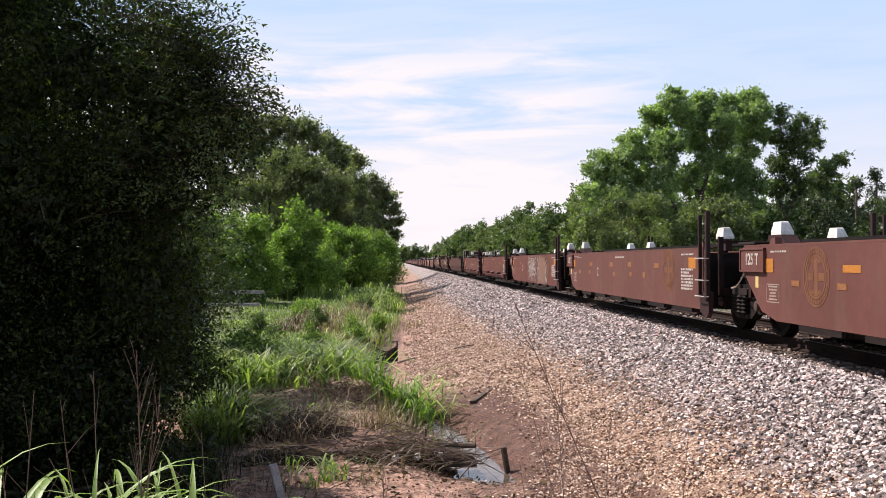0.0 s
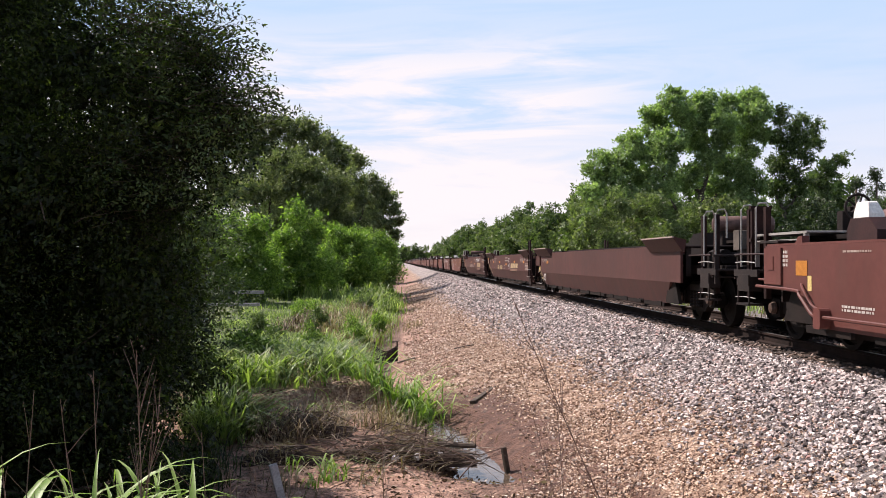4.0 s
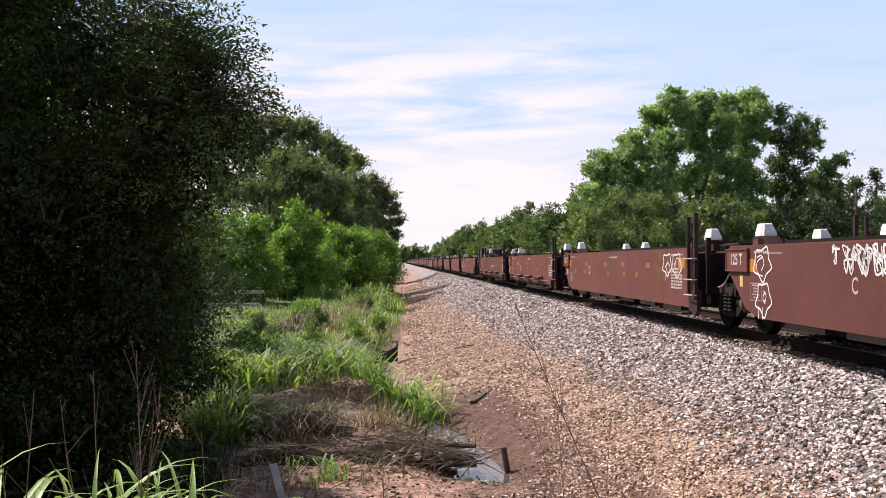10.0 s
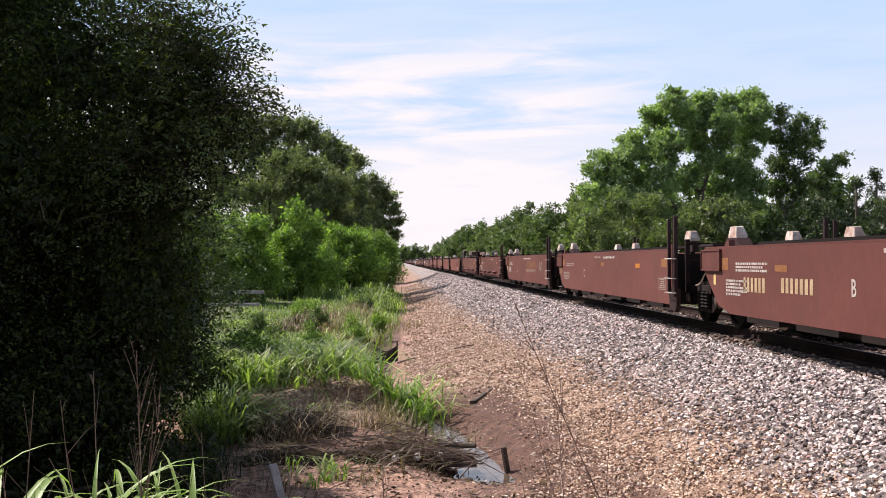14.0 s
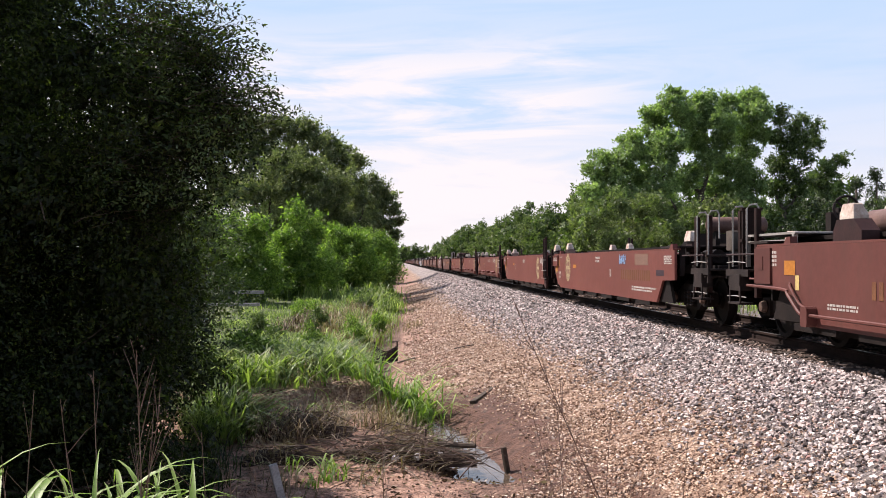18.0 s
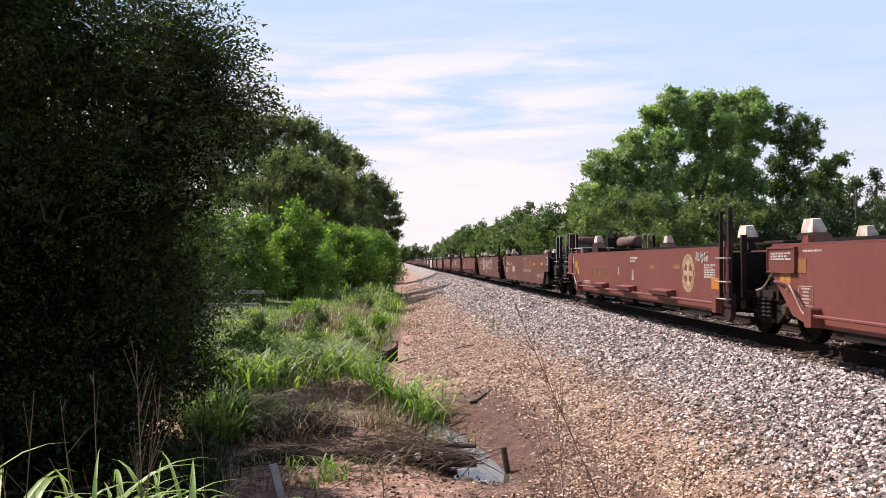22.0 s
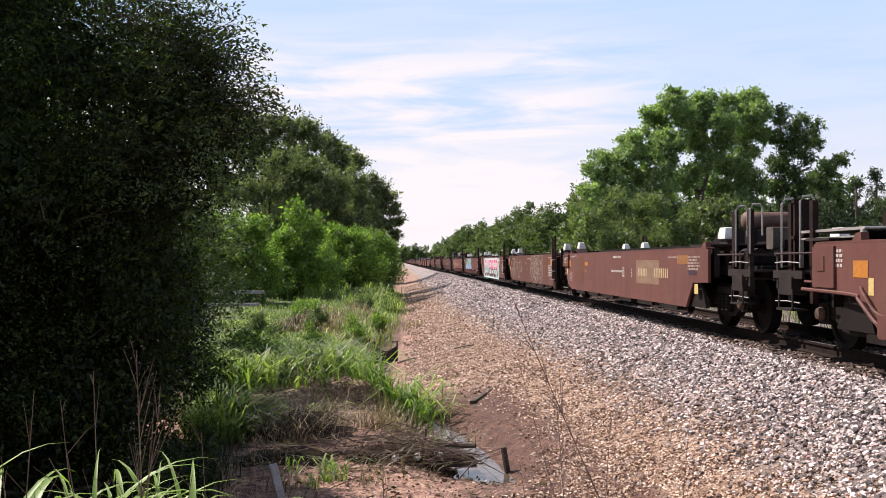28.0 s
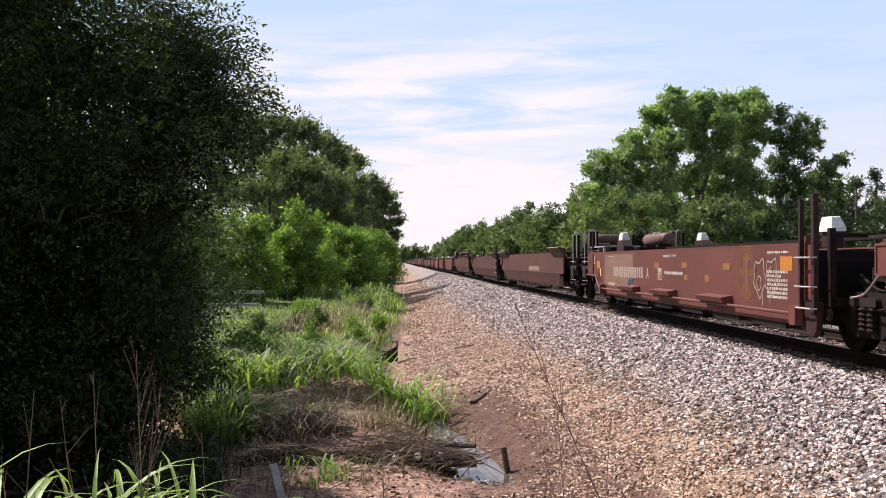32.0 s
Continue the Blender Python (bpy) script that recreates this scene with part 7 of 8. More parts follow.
def well_unit(style, kind, length, front, rear, paint, pipe, near):
    """One well of an articulated car; y = 0 at its front ladder or coupler, the near side at -x."""
    root = new("well_car")
    tag = (style, length, front, rear, paint.name)
    outlines, f, q = side_outlines(style, length, front, rear)
    top = TOP if style == "red" else 1.47
    first, last = front == "coupler", rear == "coupler"
    for sx in (-1, 1):
        x = sx * SIDE_X
        part("side_panel", cached(("side", sx) + tag, lambda: slab(outlines[0], x, x - sx * 0.05).mesh("side_panel", paint)), root)
        if style == "dark":
            part("lower_panel", cached(("lower", sx) + tag, lambda: leaning_slab(outlines[1], sx).mesh("lower_panel", paint)), root)
        part("top_chord", cached(("chord", sx) + tag, lambda: Build().box(min(x, x - sx * 0.16), max(x, x - sx * 0.16), f + 0.1, q - 0.05, top + 0.002, top + 0.03, 0.01).mesh("top_chord", paint)), root)

    y0s, y1s = (3.9 if first else 0.9), q - (2.1 if last else 1.7)

    def sill():
        b = Build()
        for sx in (-1, 1):
            b.box(min(sx * 1.22, sx * 1.36), max(sx * 1.22, sx * 1.36), y0s, y1s, LOW - 0.09, LOW + 0.02)
        return b.mesh("bottom_sill", NEAR_BLACK)

    part("bottom_sill", cached(("sill",) + tag, sill), root)
    if near:
        tab_x = SIDE_X - (0.14 if style == "dark" else 0.0)
        half, pitch = (0.17, 1.5) if style == "dark" else (0.62, 1.82)
        for k in range(int((y1s - y0s - half) / pitch) + 1):
            part("sill_tab", cached(("tab", half), lambda: Build().box(0.004, 0.06, -half, half, -0.085, 0.012, 0.01).mesh("sill_tab", NEAR_BLACK)), root, m=pose(-tab_x, y0s + half + 0.15 + pitch * k, LOW))
    for k in range(4):
        y = y0s + (y1s - y0s) * (k + 0.5) / 4
        part("floor_plate", cached("floor_plate", lambda: Build().box(-1.42, 1.42, -0.22, 0.22, 0.27, 0.33, 0.01).mesh("floor_plate", NEAR_BLACK)), root, m=pose(0, y, 0))
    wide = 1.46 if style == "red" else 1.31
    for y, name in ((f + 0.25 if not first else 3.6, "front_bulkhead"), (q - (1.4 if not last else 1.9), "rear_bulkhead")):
        part(name, cached((name,) + tag, lambda: Build().box(-wide, wide, y - 0.05, y + 0.05, 0.35, 1.34, 0.01).mesh(name, NEAR_BLACK)), root)
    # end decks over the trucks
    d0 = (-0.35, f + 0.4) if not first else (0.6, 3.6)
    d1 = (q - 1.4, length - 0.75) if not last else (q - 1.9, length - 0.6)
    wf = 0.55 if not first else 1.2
    part("front_deck", cached(("fdeck",) + tag, lambda: Build().box(-wf, wf, d0[0], d0[1], 0.95, 1.12, 0.02).box(-0.2, 0.2, d0[0], d0[1], 0.6, 0.95).mesh("front_deck", NEAR_BLACK)), root)
    part("rear_deck", cached(("rdeck",) + tag, lambda: Build().box(-1.2, 1.2, d1[0], d1[1], 0.95, 1.12, 0.02).box(-0.2, 0.2, d1[0], d1[1], 0.6, 0.95).box(-1.3, 1.3, q - 0.08, q - 0.02, 0.6, 1.36).mesh("rear_deck", NEAR_BLACK)), root)
    # pipe run along the top, seen over the near side
    part("top_conduit", cached(("conduit",) + tag, lambda: Build().box(-0.2, 0.14, f + 0.3, q + (0.9 if not last else 0.3), top + 0.09, top + 0.145, 0.01).mesh("top_conduit", NEAR_BLACK)), root)
    part("end_walkway", cached(("walk",) + tag, lambda: Build().box(-1.46, 1.46, q - 0.30, q + 0.40, top + 0.05, top + 0.085, 0.01).box(-1.43, -1.37, q - 0.28, q - 0.2, top, top + 0.05).box(1.37, 1.43, q - 0.28, q - 0.2, top, top + 0.05).mesh("end_walkway", STEEL_DARK)), root)
    if not last:
        sign = part("sign_plate", cached(("sign", paint.name), lambda: Build().box(-0.03, 0, -0.46, 0.46, -0.15, 0.17).box(-0.045, 0.0, -0.48, 0.48, -0.17, -0.145).box(-0.045, 0.0, -0.48, 0.48, 0.165, 0.19).box(-0.045, 0, -0.48, -0.455, -0.17, 0.19).box(-0.045, 0, 0.455, 0.48, -0.17, 0.19).mesh("sign_plate", paint)), root, m=pose(-SIDE_X - 0.001, q - 0.44, 1.20))
    else:
        drop = 0.0 if style == "red" else -0.16
        part("end_plate", cached(("endplate", paint.name), lambda: Build().box(-0.03, 0, -0.30, 0.30, -0.26, 0.26).box(-0.04, 0, -0.05, 0.15, -0.05 + drop, 0.14 + drop).mesh("end_plate", paint)), root, m=pose(-SIDE_X - 0.001, q - 0.32, 1.12))
    if not last:
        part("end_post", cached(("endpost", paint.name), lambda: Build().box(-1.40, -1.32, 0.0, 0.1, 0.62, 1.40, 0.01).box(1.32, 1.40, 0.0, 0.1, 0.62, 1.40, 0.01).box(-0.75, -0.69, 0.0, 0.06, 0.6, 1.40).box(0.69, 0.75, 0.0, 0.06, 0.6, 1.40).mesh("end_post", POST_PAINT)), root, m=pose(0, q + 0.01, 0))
        part("air_hose", cached("joint_hose", lambda: Build().tube(curve3([(-0.9, 0.1, 1.05), (-1.0, 0.5, 0.86), (-1.05, 0.95, 0.84), (-1.0, 1.5, 1.02)]), 0.02, 6).tube(curve3([(-1.1, 0.1, 0.80), (-1.15, 0.6, 0.62), (-1.1, 1.2, 0.60), (-1.1, 1.6, 0.7)]), 0.016, 6).mesh("air_hose", NEAR_BLACK)), root, m=pose(0, q, 0))
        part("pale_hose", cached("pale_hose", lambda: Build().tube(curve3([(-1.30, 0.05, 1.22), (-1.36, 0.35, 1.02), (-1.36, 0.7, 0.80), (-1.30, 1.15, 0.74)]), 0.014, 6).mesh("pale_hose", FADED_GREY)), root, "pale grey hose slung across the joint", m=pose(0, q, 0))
        part("joint_casting", cached("joint_casting", lambda: Build().box(-0.3, 0.3, 0.0, 1.2, 0.72, 0.94, 0.04).box(-0.55, 0.55, 0.0, 0.3, 0.7, 1.0, 0.04).mesh("joint_casting", NEAR_BLACK)), root, m=pose(0, q, 0))
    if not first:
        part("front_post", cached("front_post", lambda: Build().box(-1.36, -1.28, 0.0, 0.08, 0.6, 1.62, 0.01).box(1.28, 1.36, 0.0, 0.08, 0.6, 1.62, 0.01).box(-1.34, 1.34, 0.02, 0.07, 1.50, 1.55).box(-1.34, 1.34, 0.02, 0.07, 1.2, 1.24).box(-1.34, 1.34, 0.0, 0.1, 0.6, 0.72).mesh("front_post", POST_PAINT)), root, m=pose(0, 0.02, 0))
        for sx in (-1, 1):
            part("ladder", cached("ladder", ladder_mesh), root, m=pose(sx * (SIDE_X + 0.05), 0.0 if sx < 0 else 0.4, 0, 0, 0, 0 if sx < 0 else 180))
        for z in (0.58, 0.86, 1.24):
            part("rung", cached("rung", rung_mesh), root, "worn bright steel rung", m=pose(-SIDE_X - 0.05, 0, z))
        add_truck(root, -0.45, 0.48)
    if style == "red":
        for gy, lift in ((f + 0.45, 0.0), (q - (0.33 if not last else 2.1), 0.14 if last else 0.0)):
            for sx in (-1, 1):
                br = part("guide_bracket", cached("bracket", bracket_mesh) if gy > 5 else cached("post_bracket", post_bracket_mesh), root, m=pose(sx * (SIDE_X - 0.49), gy, top - 0.03 + lift))
                worn = kind in "BC"
                part("guide", cached(("guide", worn), lambda: guide_mesh(WHITE_RUSTED if worn else WHITE_PAINT)), br, "rust-stained white guide block" if worn else "white-painted peaked guide block", m=pose(0, 0, 0.213))
        for gy in (q - 1.25, f + 0.15):
            part("gusset", cached(("gusset", paint.name), lambda: gusset_mesh(paint)), root, m=pose(-SIDE_X + 0.06, gy, top + 0.005))
    else:
        for a, c in (((0.0 if not first else 2.0), (2.5 if not first else 4.3)), (q - 3.4, q - 0.35)):
            part("flared_panel", cached(("flare", a, c), lambda: Build().prism_y([(-SIDE_X + 0.03, 1.38), (-SIDE_X - 0.02, 1.38), (-SIDE_X - 0.20, 1.63), (-SIDE_X - 0.17, 1.655), (-SIDE_X + 0.05, 1.60)], a, c).mesh("flared_panel", paint)), root)
            # The lip's pale colour stands in for light on the flange's top.
            part("worn_lip", cached(("lip", a, c), lambda: Build().box(-SIDE_X - 0.225, -SIDE_X - 0.19, a, c, 1.64, 1.665, 0.004).mesh("worn_lip", FADED_GREY)), root, "pale strip coloured as the sunlit edge of the flared panel")
    if pipe:
        y0, y1 = 0.5, q - (1.45 if not last else 1.9)

        def pipe_mesh():
            up = 0.80 if last else 0.88
            x = -SIDE_X - 0.10
            b = Build()
            b.tube([(x, y0, 0.49), (x, (y0 + y1) / 2, 0.49)] + curve3([(x, y1, 0.49), (x, y1 + 0.15, 0.52), (x, y1 + 0.5, up - 0.06), (x + 0.03, y1 + 0.72, up), (x + 0.12, y1 + (2.3 if last else 1.35), up + 0.02)]), 0.024, 7)
            return b.mesh("brake_pipe", paint)

        part("brake_pipe", cached(("pipe",) + tag, pipe_mesh), root)
        if last:
            part("brake_pipe", cached(("pipe2",) + tag, lambda: Build().tube(curve3([(-SIDE_X - 0.06, y1 - 0.2, 0.56), (-SIDE_X - 0.06, y1 + 0.2, 0.62), (-SIDE_X - 0.06, y1 + 0.5, 0.84), (-SIDE_X + 0.05, y1 + 0.9, 0.9), (-SIDE_X + 0.1, y1 + 2.4, 0.92)]), 0.018, 6).mesh("brake_pipe", paint)), root)
        for fy in (0.27, 0.52, 0.75):
            part("step_ledge", cached(("ledge", paint.name), lambda: Build().prism_y([(-0.20, 0.055), (0.0, 0.09), (0.0, -0.03), (-0.16, -0.03)], -0.66, 0.66).mesh("step_ledge", paint)), root, m=pose(-SIDE_X - 0.004, y0 + (y1 - y0) * fy, 0.55))
        for yy in (y0, y1 - 0.1):
            part("pipe_bracket", cached(("pbr", paint.name), lambda: Build().box(-0.14, 0, -0.10, 0.10, -0.13, 0.13, 0.025).mesh("pipe_bracket", paint)), root, m=pose(-SIDE_X - 0.003, yy, 0.47))
    for bolster_y, flip in (((3.0, 1),) if first else ()) + (((q - 1.0, -1),) if last and style == "red" else ()):
        part("bolster_web", cached(("web", flip), lambda: Build().prism([(-0.5 * flip, LOW + 0.02), (0.45 * flip, LOW + 0.02), (0.2 * flip, 0.80), (-0.22 * flip, 0.80)][::flip], -1.46, -1.40).mesh("bolster_web", NEAR_BLACK)), root, m=pose(0, bolster_y, 0))
    if first:
        add_truck(root, 2.4, 0.45)
        coupler_gear(root, 0.0, 1, False)
        part("air_tank", cached("tank_short", lambda: tank_mesh(1.25)), root, m=pose(0.62, 3.0, 1.93, 0, 0, 90))
        part("tank_stand", cached("stand_short", lambda: Build().box(-0.5, -0.42, -0.6, -0.2, 1.12, 1.80, 0.01).box(0.42, 0.5, -0.6, -0.2, 1.12, 1.80, 0.01).prism([(-0.1, 1.12), (1.5, 1.12), (1.5, 1.5), (0.9, 1.78), (0.3, 1.78)], -0.6, 0.3).mesh("tank_stand", NEAR_BLACK)), root, m=pose(0, 3.4, 0))
        part("valve_box", cached("valve_box", lambda: Build().box(-0.55, -0.1, -0.15, 0.15, 1.40, 1.78, 0.02).box(-0.5, -0.15, -0.12, 0.12, 1.1, 1.4).mesh("valve_box", FADED_STEEL)), root, "faded grey-brown valve box", m=pose(0, 1.9, 0))
        part("end_grating", cached("grating_f", lambda: Build().box(-1.4, 1.4, 2.3, 3.6, 1.46, 1.50, 0.01).box(-1.35, -1.25, 2.4, 2.5, 0.9, 1.46).mesh("end_grating", STEEL_DARK)), root)
    if last:
        add_truck(root, length - 2.35, 0.45)
        coupler_gear(root, length, -1, True)
        if style == "red":
            part("air_tank", cached("tank_long", lambda: tank_mesh(2.05)), root, m=pose(0, length - 4.6, 1.77))
            part("tank_stand", cached("stand_long", lambda: Build().box(-0.2, 0.2, 0.3, 0.5, 1.1, 1.62).box(-0.2, 0.2, 1.5, 1.7, 1.1, 1.62).box(-0.9, 0.3, -0.4, 2.6, 1.50, 1.56, 0.01).mesh("tank_stand", NEAR_BLACK)), root, m=pose(0, length - 4.6, 0))
            part("brake_wheel", cached("brake_wheel", brake_wheel_mesh), root, m=pose(0.0, length - 1.75, 2.0))
            part("brake_stand", cached("brake_stand", lambda: Build().box(-0.1, 0.1, -0.1, 0.1, 1.1, 2.02, 0.01).box(-0.25, 0.25, -0.16, 0.02, 1.55, 1.95, 0.02).mesh("brake_stand", NEAR_BLACK)), root, m=pose(0, length - 1.6, 0))
        part("end_grating", cached("grating_r", lambda: Build().box(-1.3, -0.3, 0.0, 2.0, 1.58, 1.615, 0.01).box(-1.3, -1.24, 0.05, 0.11, 1.1, 1.58).box(-1.3, -1.24, 1.85, 1.91, 1.1, 1.58).box(-1.3, -1.27, 0.0, 2.0, 1.49, 1.51).mesh("end_grating", STEEL_BRIGHT)), root, "grey steel grating", m=pose(0, length - 2.9, 0))
    if near:
        usual_marks(root, kind, length, q, first, last)
    return root


# how each set is made up, from the front of what is seen
TRAIN, UNITS, MARKS = [], {}, {}
MARKS[0, 0] = [
    ("bars", 4.3, 1.27, 0.7, 0.05, "FADED_GREY", 1),
    ("bars", 3.0, 1.16, 0.7, 0.28, "FADED_GREY", 5),
    ("emblem", 13.84, 0.99, 0.86, 0.79, "OCHRE"),
    ("amber", 12.87, 1.1, 0.45, 0.09),
    ("faded", 13.12, 0.88, 0.24, 0.08),
    ("faded", 14.47, 0.89, 0.26, 0.08),
]
MARKS[0, 1] = [
    ("letter", 9.2, 0.9, 0.43, 0.23, "C"),
]
MARKS[0, 2] = [
    ("letter", 9.34, 0.9, 0.28, 0.23, "D"),
    ("scribble", 6.67, 0.96, 2.03, 0.81, "FADED_GREY", 5),
    ("peel", 6.5, 0.91, 2.3, 0.95, "STENCIL", 61),
    ("buff", 3.96, 0.86, 2.1, 0.98, "PRIMER", 62),
    ("peel_edges", 3.96, 0.86, 2.2, 1.0, "STENCIL", 63),
]
MARKS[0, 3] = [
    ("letter", 9.24, 0.91, 0.41, 0.22, "E"),
]
MARKS[0, 4] = [
    ("bars", 6.15, 0.94, 1.29, 0.09, "STENCIL"),
    ("box", 7.17, 0.93, 0.33, 0.24),
    ("letter", 8.16, 0.92, 0.21, 0.2, "A"),
]
MARKS[1, 0] = [
    ("low_text", 19.83, 0.69, 0.69, 0.38, "53"),
    ("box", 18.85, 0.62, 0.55, 0.24),
    ("text", 19.47, 1.23, 0.18, 0.08, "53"),
    ("text", 18.89, 1.23, 0.19, 0.09, "48"),
    ("text", 18.44, 1.23, 0.18, 0.09, "45"),
    ("tick", 19.9, 1.2, 0.05, 0.13),
    ("tick", 19.14, 1.2, 0.04, 0.12),
    ("tick", 18.68, 1.2, 0.04, 0.12),
    ("amber", 18.28, 1.16, 0.37, 0.09),
    ("lemon", 20.04, 0.96, 0.2, 0.19),
]
MARKS[1, 1] = [
    ("brand", 5.78, 0.92, 2.78, 0.37, "CREAM"),
    ("low_text", 16.5, 0.66, 0.69, 0.34, "53"),
    ("text", 15.45, 1.285, 0.2, 0.10, "45"),
    ("tick", 15.56, 1.265, 0.05, 0.16),
    ("text", 15.89, 1.285, 0.2, 0.10, "48"),
    ("tick", 16.00, 1.265, 0.05, 0.16),
    ("text", 16.65, 1.285, 0.2, 0.10, "53"),
    ("tick", 16.76, 1.265, 0.05, 0.16),
    ("text", 14.68, 1.30, 0.2, 0.11, "40"),
    ("text", 14.68, 1.17, 0.2, 0.11, "20"),
    ("tick", 14.80, 1.24, 0.05, 0.24),
    ("amber", 15.09, 1.16, 0.46, 0.11),
    ("bars", 14.22, 1.24, 0.5, 0.26, "FADED_GREY", 6),
    ("bars", 13.57, 1.32, 0.55, 0.05, "FADED_GREY", 2),
    ("ring", 14.72, 0.90, 0.12, 0.16),
    ("low_bars", 15.4, 0.62, 0.5, 0.22, "PRIMER", 5),
    ("plate_amber", 17.55, 1.325, 0.46, 0.08),
    ("sign_text", 17.5, 1.165, 0.9, 0.2, "125 T"),
    ("number", 12.45, 0.88, 0.82, 0.21, "CREAM"),
    ("number", 11.12, 0.88, 1.12, 0.21, "CREAM"),
    ("letter", 9.7, 0.89, 0.24, 0.22, "C"),
    ("bars", 8.8, 1.36, 0.86, 0.07, "STENCIL"),
    ("bars", 8.73, 1.22, 1.17, 0.07, "STENCIL"),
    ("amber", 8.93, 1.04, 0.49, 0.09),
    ("amber", 11.92, 1.16, 0.46, 0.09),
    ("amber", 5.55, 1.17, 0.44, 0.1),
    ("loop", 7.71, 1.15, 0.51, 0.54, "SPRAY_WHITE", 3),
    ("bars", 3.22, 1.25, 0.5, 0.21, "FADED_GREY", 6),
    ("amber", 2.38, 1.17, 0.45, 0.1),
    ("bars", 1.39, 0.96, 1.09, 0.31, "FADED_GREY", 5),
    ("bars", 2.81, 1.24, 0.17, 0.23, "STENCIL", 1),
    ("tick", 2.06, 1.3, 0.09, 0.16),
    ("tick", 1.55, 1.3, 0.09, 0.15),
    ("tick", 0.83, 1.28, 0.08, 0.15),
]
MARKS[1, 2] = [
    ("brand", 5.33, 0.87, 2.68, 0.49, "CREAM"),
    ("script", 6.09, 1.29, 2.66, 0.24, "SPRAY_WHITE", 7),
    ("letter", 9.3, 0.86, 0.31, 0.21, "A"),
    ("number", 11.4, 0.88, 2.26, 0.21, "FADED_GREY"),
    ("amber", 8.34, 1.02, 0.48, 0.1),
    ("amber", 11.51, 1.14, 0.44, 0.09),
    ("box", 8.91, 0.93, 0.25, 0.23),
    ("bars", 8.34, 1.31, 0.8, 0.08, "FADED_GREY", 1),
    ("bars", 8.27, 1.21, 1.11, 0.07, "FADED_GREY", 1),
    ("bars", 2.88, 1.21, 0.45, 0.19, "FADED_GREY", 6),
    ("amber", 1.95, 1.15, 0.46, 0.1),
    ("text", 1.69, 1.285, 0.2, 0.10, "45"),
    ("tick", 1.55, 1.265, 0.05, 0.16),
    ("text", 1.23, 1.285, 0.2, 0.10, "48"),
    ("tick", 1.09, 1.265, 0.05, 0.16),
    ("text", 0.49, 1.285, 0.2, 0.10, "53"),
    ("tick", 0.35, 1.265, 0.05, 0.16),
    ("text", 2.43, 1.30, 0.2, 0.11, "40"),
    ("text", 2.41, 1.17, 0.2, 0.11, "20"),
    ("tick", 2.30, 1.24, 0.05, 0.24),
    ("bars", 1.06, 0.91, 0.95, 0.28, "STENCIL", 5),
    ("low_bars", 0.97, 0.6, 0.6, 0.22, "PRIMER", 5),
    ("ring", 2.33, 0.9, 0.12, 0.16),
    ("low_text", 16.6, 0.66, 0.69, 0.36, "53"),
    ("text", 15.96, 1.285, 0.2, 0.10, "45"),
    ("tick", 16.07, 1.265, 0.05, 0.16),
    ("text", 15.57, 1.285, 0.2, 0.10, "48"),
    ("tick", 15.69, 1.265, 0.05, 0.16),
    ("text", 16.71, 1.285, 0.2, 0.10, "53"),
    ("tick", 16.82, 1.265, 0.05, 0.16),
    ("plate_amber", 18.36, 1.27, 0.36, 0.2),
    ("lemon", 17.07, 0.94, 0.16, 0.22),
    ("bars", 17.66, 1.26, 0.55, 0.19, "FADED_GREY", 3),
    ("bars", 17.7, 0.86, 0.6, 0.05, "FADED_GREY", 1),
    ("low_bars", 15.7, 0.54, 0.6, 0.12, "PRIMER", 3),
]
MARKS[2, 0] = [
    ("letter", 7.45, 0.93, 0.23, 0.21, "B"),
    ("bars", 9.37, 0.94, 1.51, 0.09, "STENCIL"),
    ("box", 8.36, 0.92, 0.32, 0.24),
    ("patch", 3.52, 1.15, 0.46, 0.24, "AMBER_FADED"),
    ("lemon", 2.97, 1.22, 0.17, 0.25),
    ("script", 3.31, 1.32, 0.42, 0.12, "FADED_GREY", 71),
    # flat black patch stands in for the dark recess of a step pocket
    ("patch", 3.2, 0.95, 0.34, 0.09, "SPRAY_BLACK"),
    ("bars", 4.56, 1.31, 0.75, 0.05, "STENCIL", 1),
    ("bars", 9.3, 1.29, 0.92, 0.06, "STENCIL", 1),
    ("faded", 5.69, 1.1, 0.42, 0.12),
    ("faded", 8.08, 1.1, 0.44, 0.12),
    ("faded", 10.4, 1.11, 0.44, 0.12),
    ("number", 5.7, 0.93, 2.2, 0.22, "OCHRE"),
    ("bars", 4.6, 0.61, 2.3, 0.10, "FADED_GREY", 2),
    ("patch", 5.25, 0.59, 0.2, 0.13, "PALE_PATCH"),
    ("bars", 3.65, 0.76, 0.5, 0.10, "FADED_GREY", 2),
    ("patch", 3.6, 0.9, 0.22, 0.10, "AMBER_FADED"),
    ("emblem", 13.66, 0.98, 0.99, 0.8, "OCHRE"),
    ("loop", 14.43, 0.88, 0.75, 0.94, "SPRAY_WHITE", 1),
    ("loop", 12.74, 0.69, 0.82, 0.71, "SPRAY_WHITE", 2),
    ("amber", 13.03, 1.11, 0.47, 0.11),
    ("faded", 12.08, 0.91, 0.25, 0.08),
    ("faded", 11.05, 0.9, 0.23, 0.09),
]
MARKS[2, 1] = [
    ("script", 7.76, 1.2, 3.63, 0.37, "SPRAY_WHITE", 11),
    ("loop", 5.61, 0.83, 1.62, 0.95, "SPRAY_WHITE", 12),
    ("script", 3.79, 1.07, 0.9, 0.48, "FADED_GREY", 13),
    ("loop", 12.16, 0.9, 0.74, 1.02, "SPRAY_WHITE", 14),
    ("script", 9.28, 1.21, 1.23, 0.37, "SPRAY_WHITE", 15),
    ("letter", 9.34, 0.89, 0.17, 0.2, "C"),
]
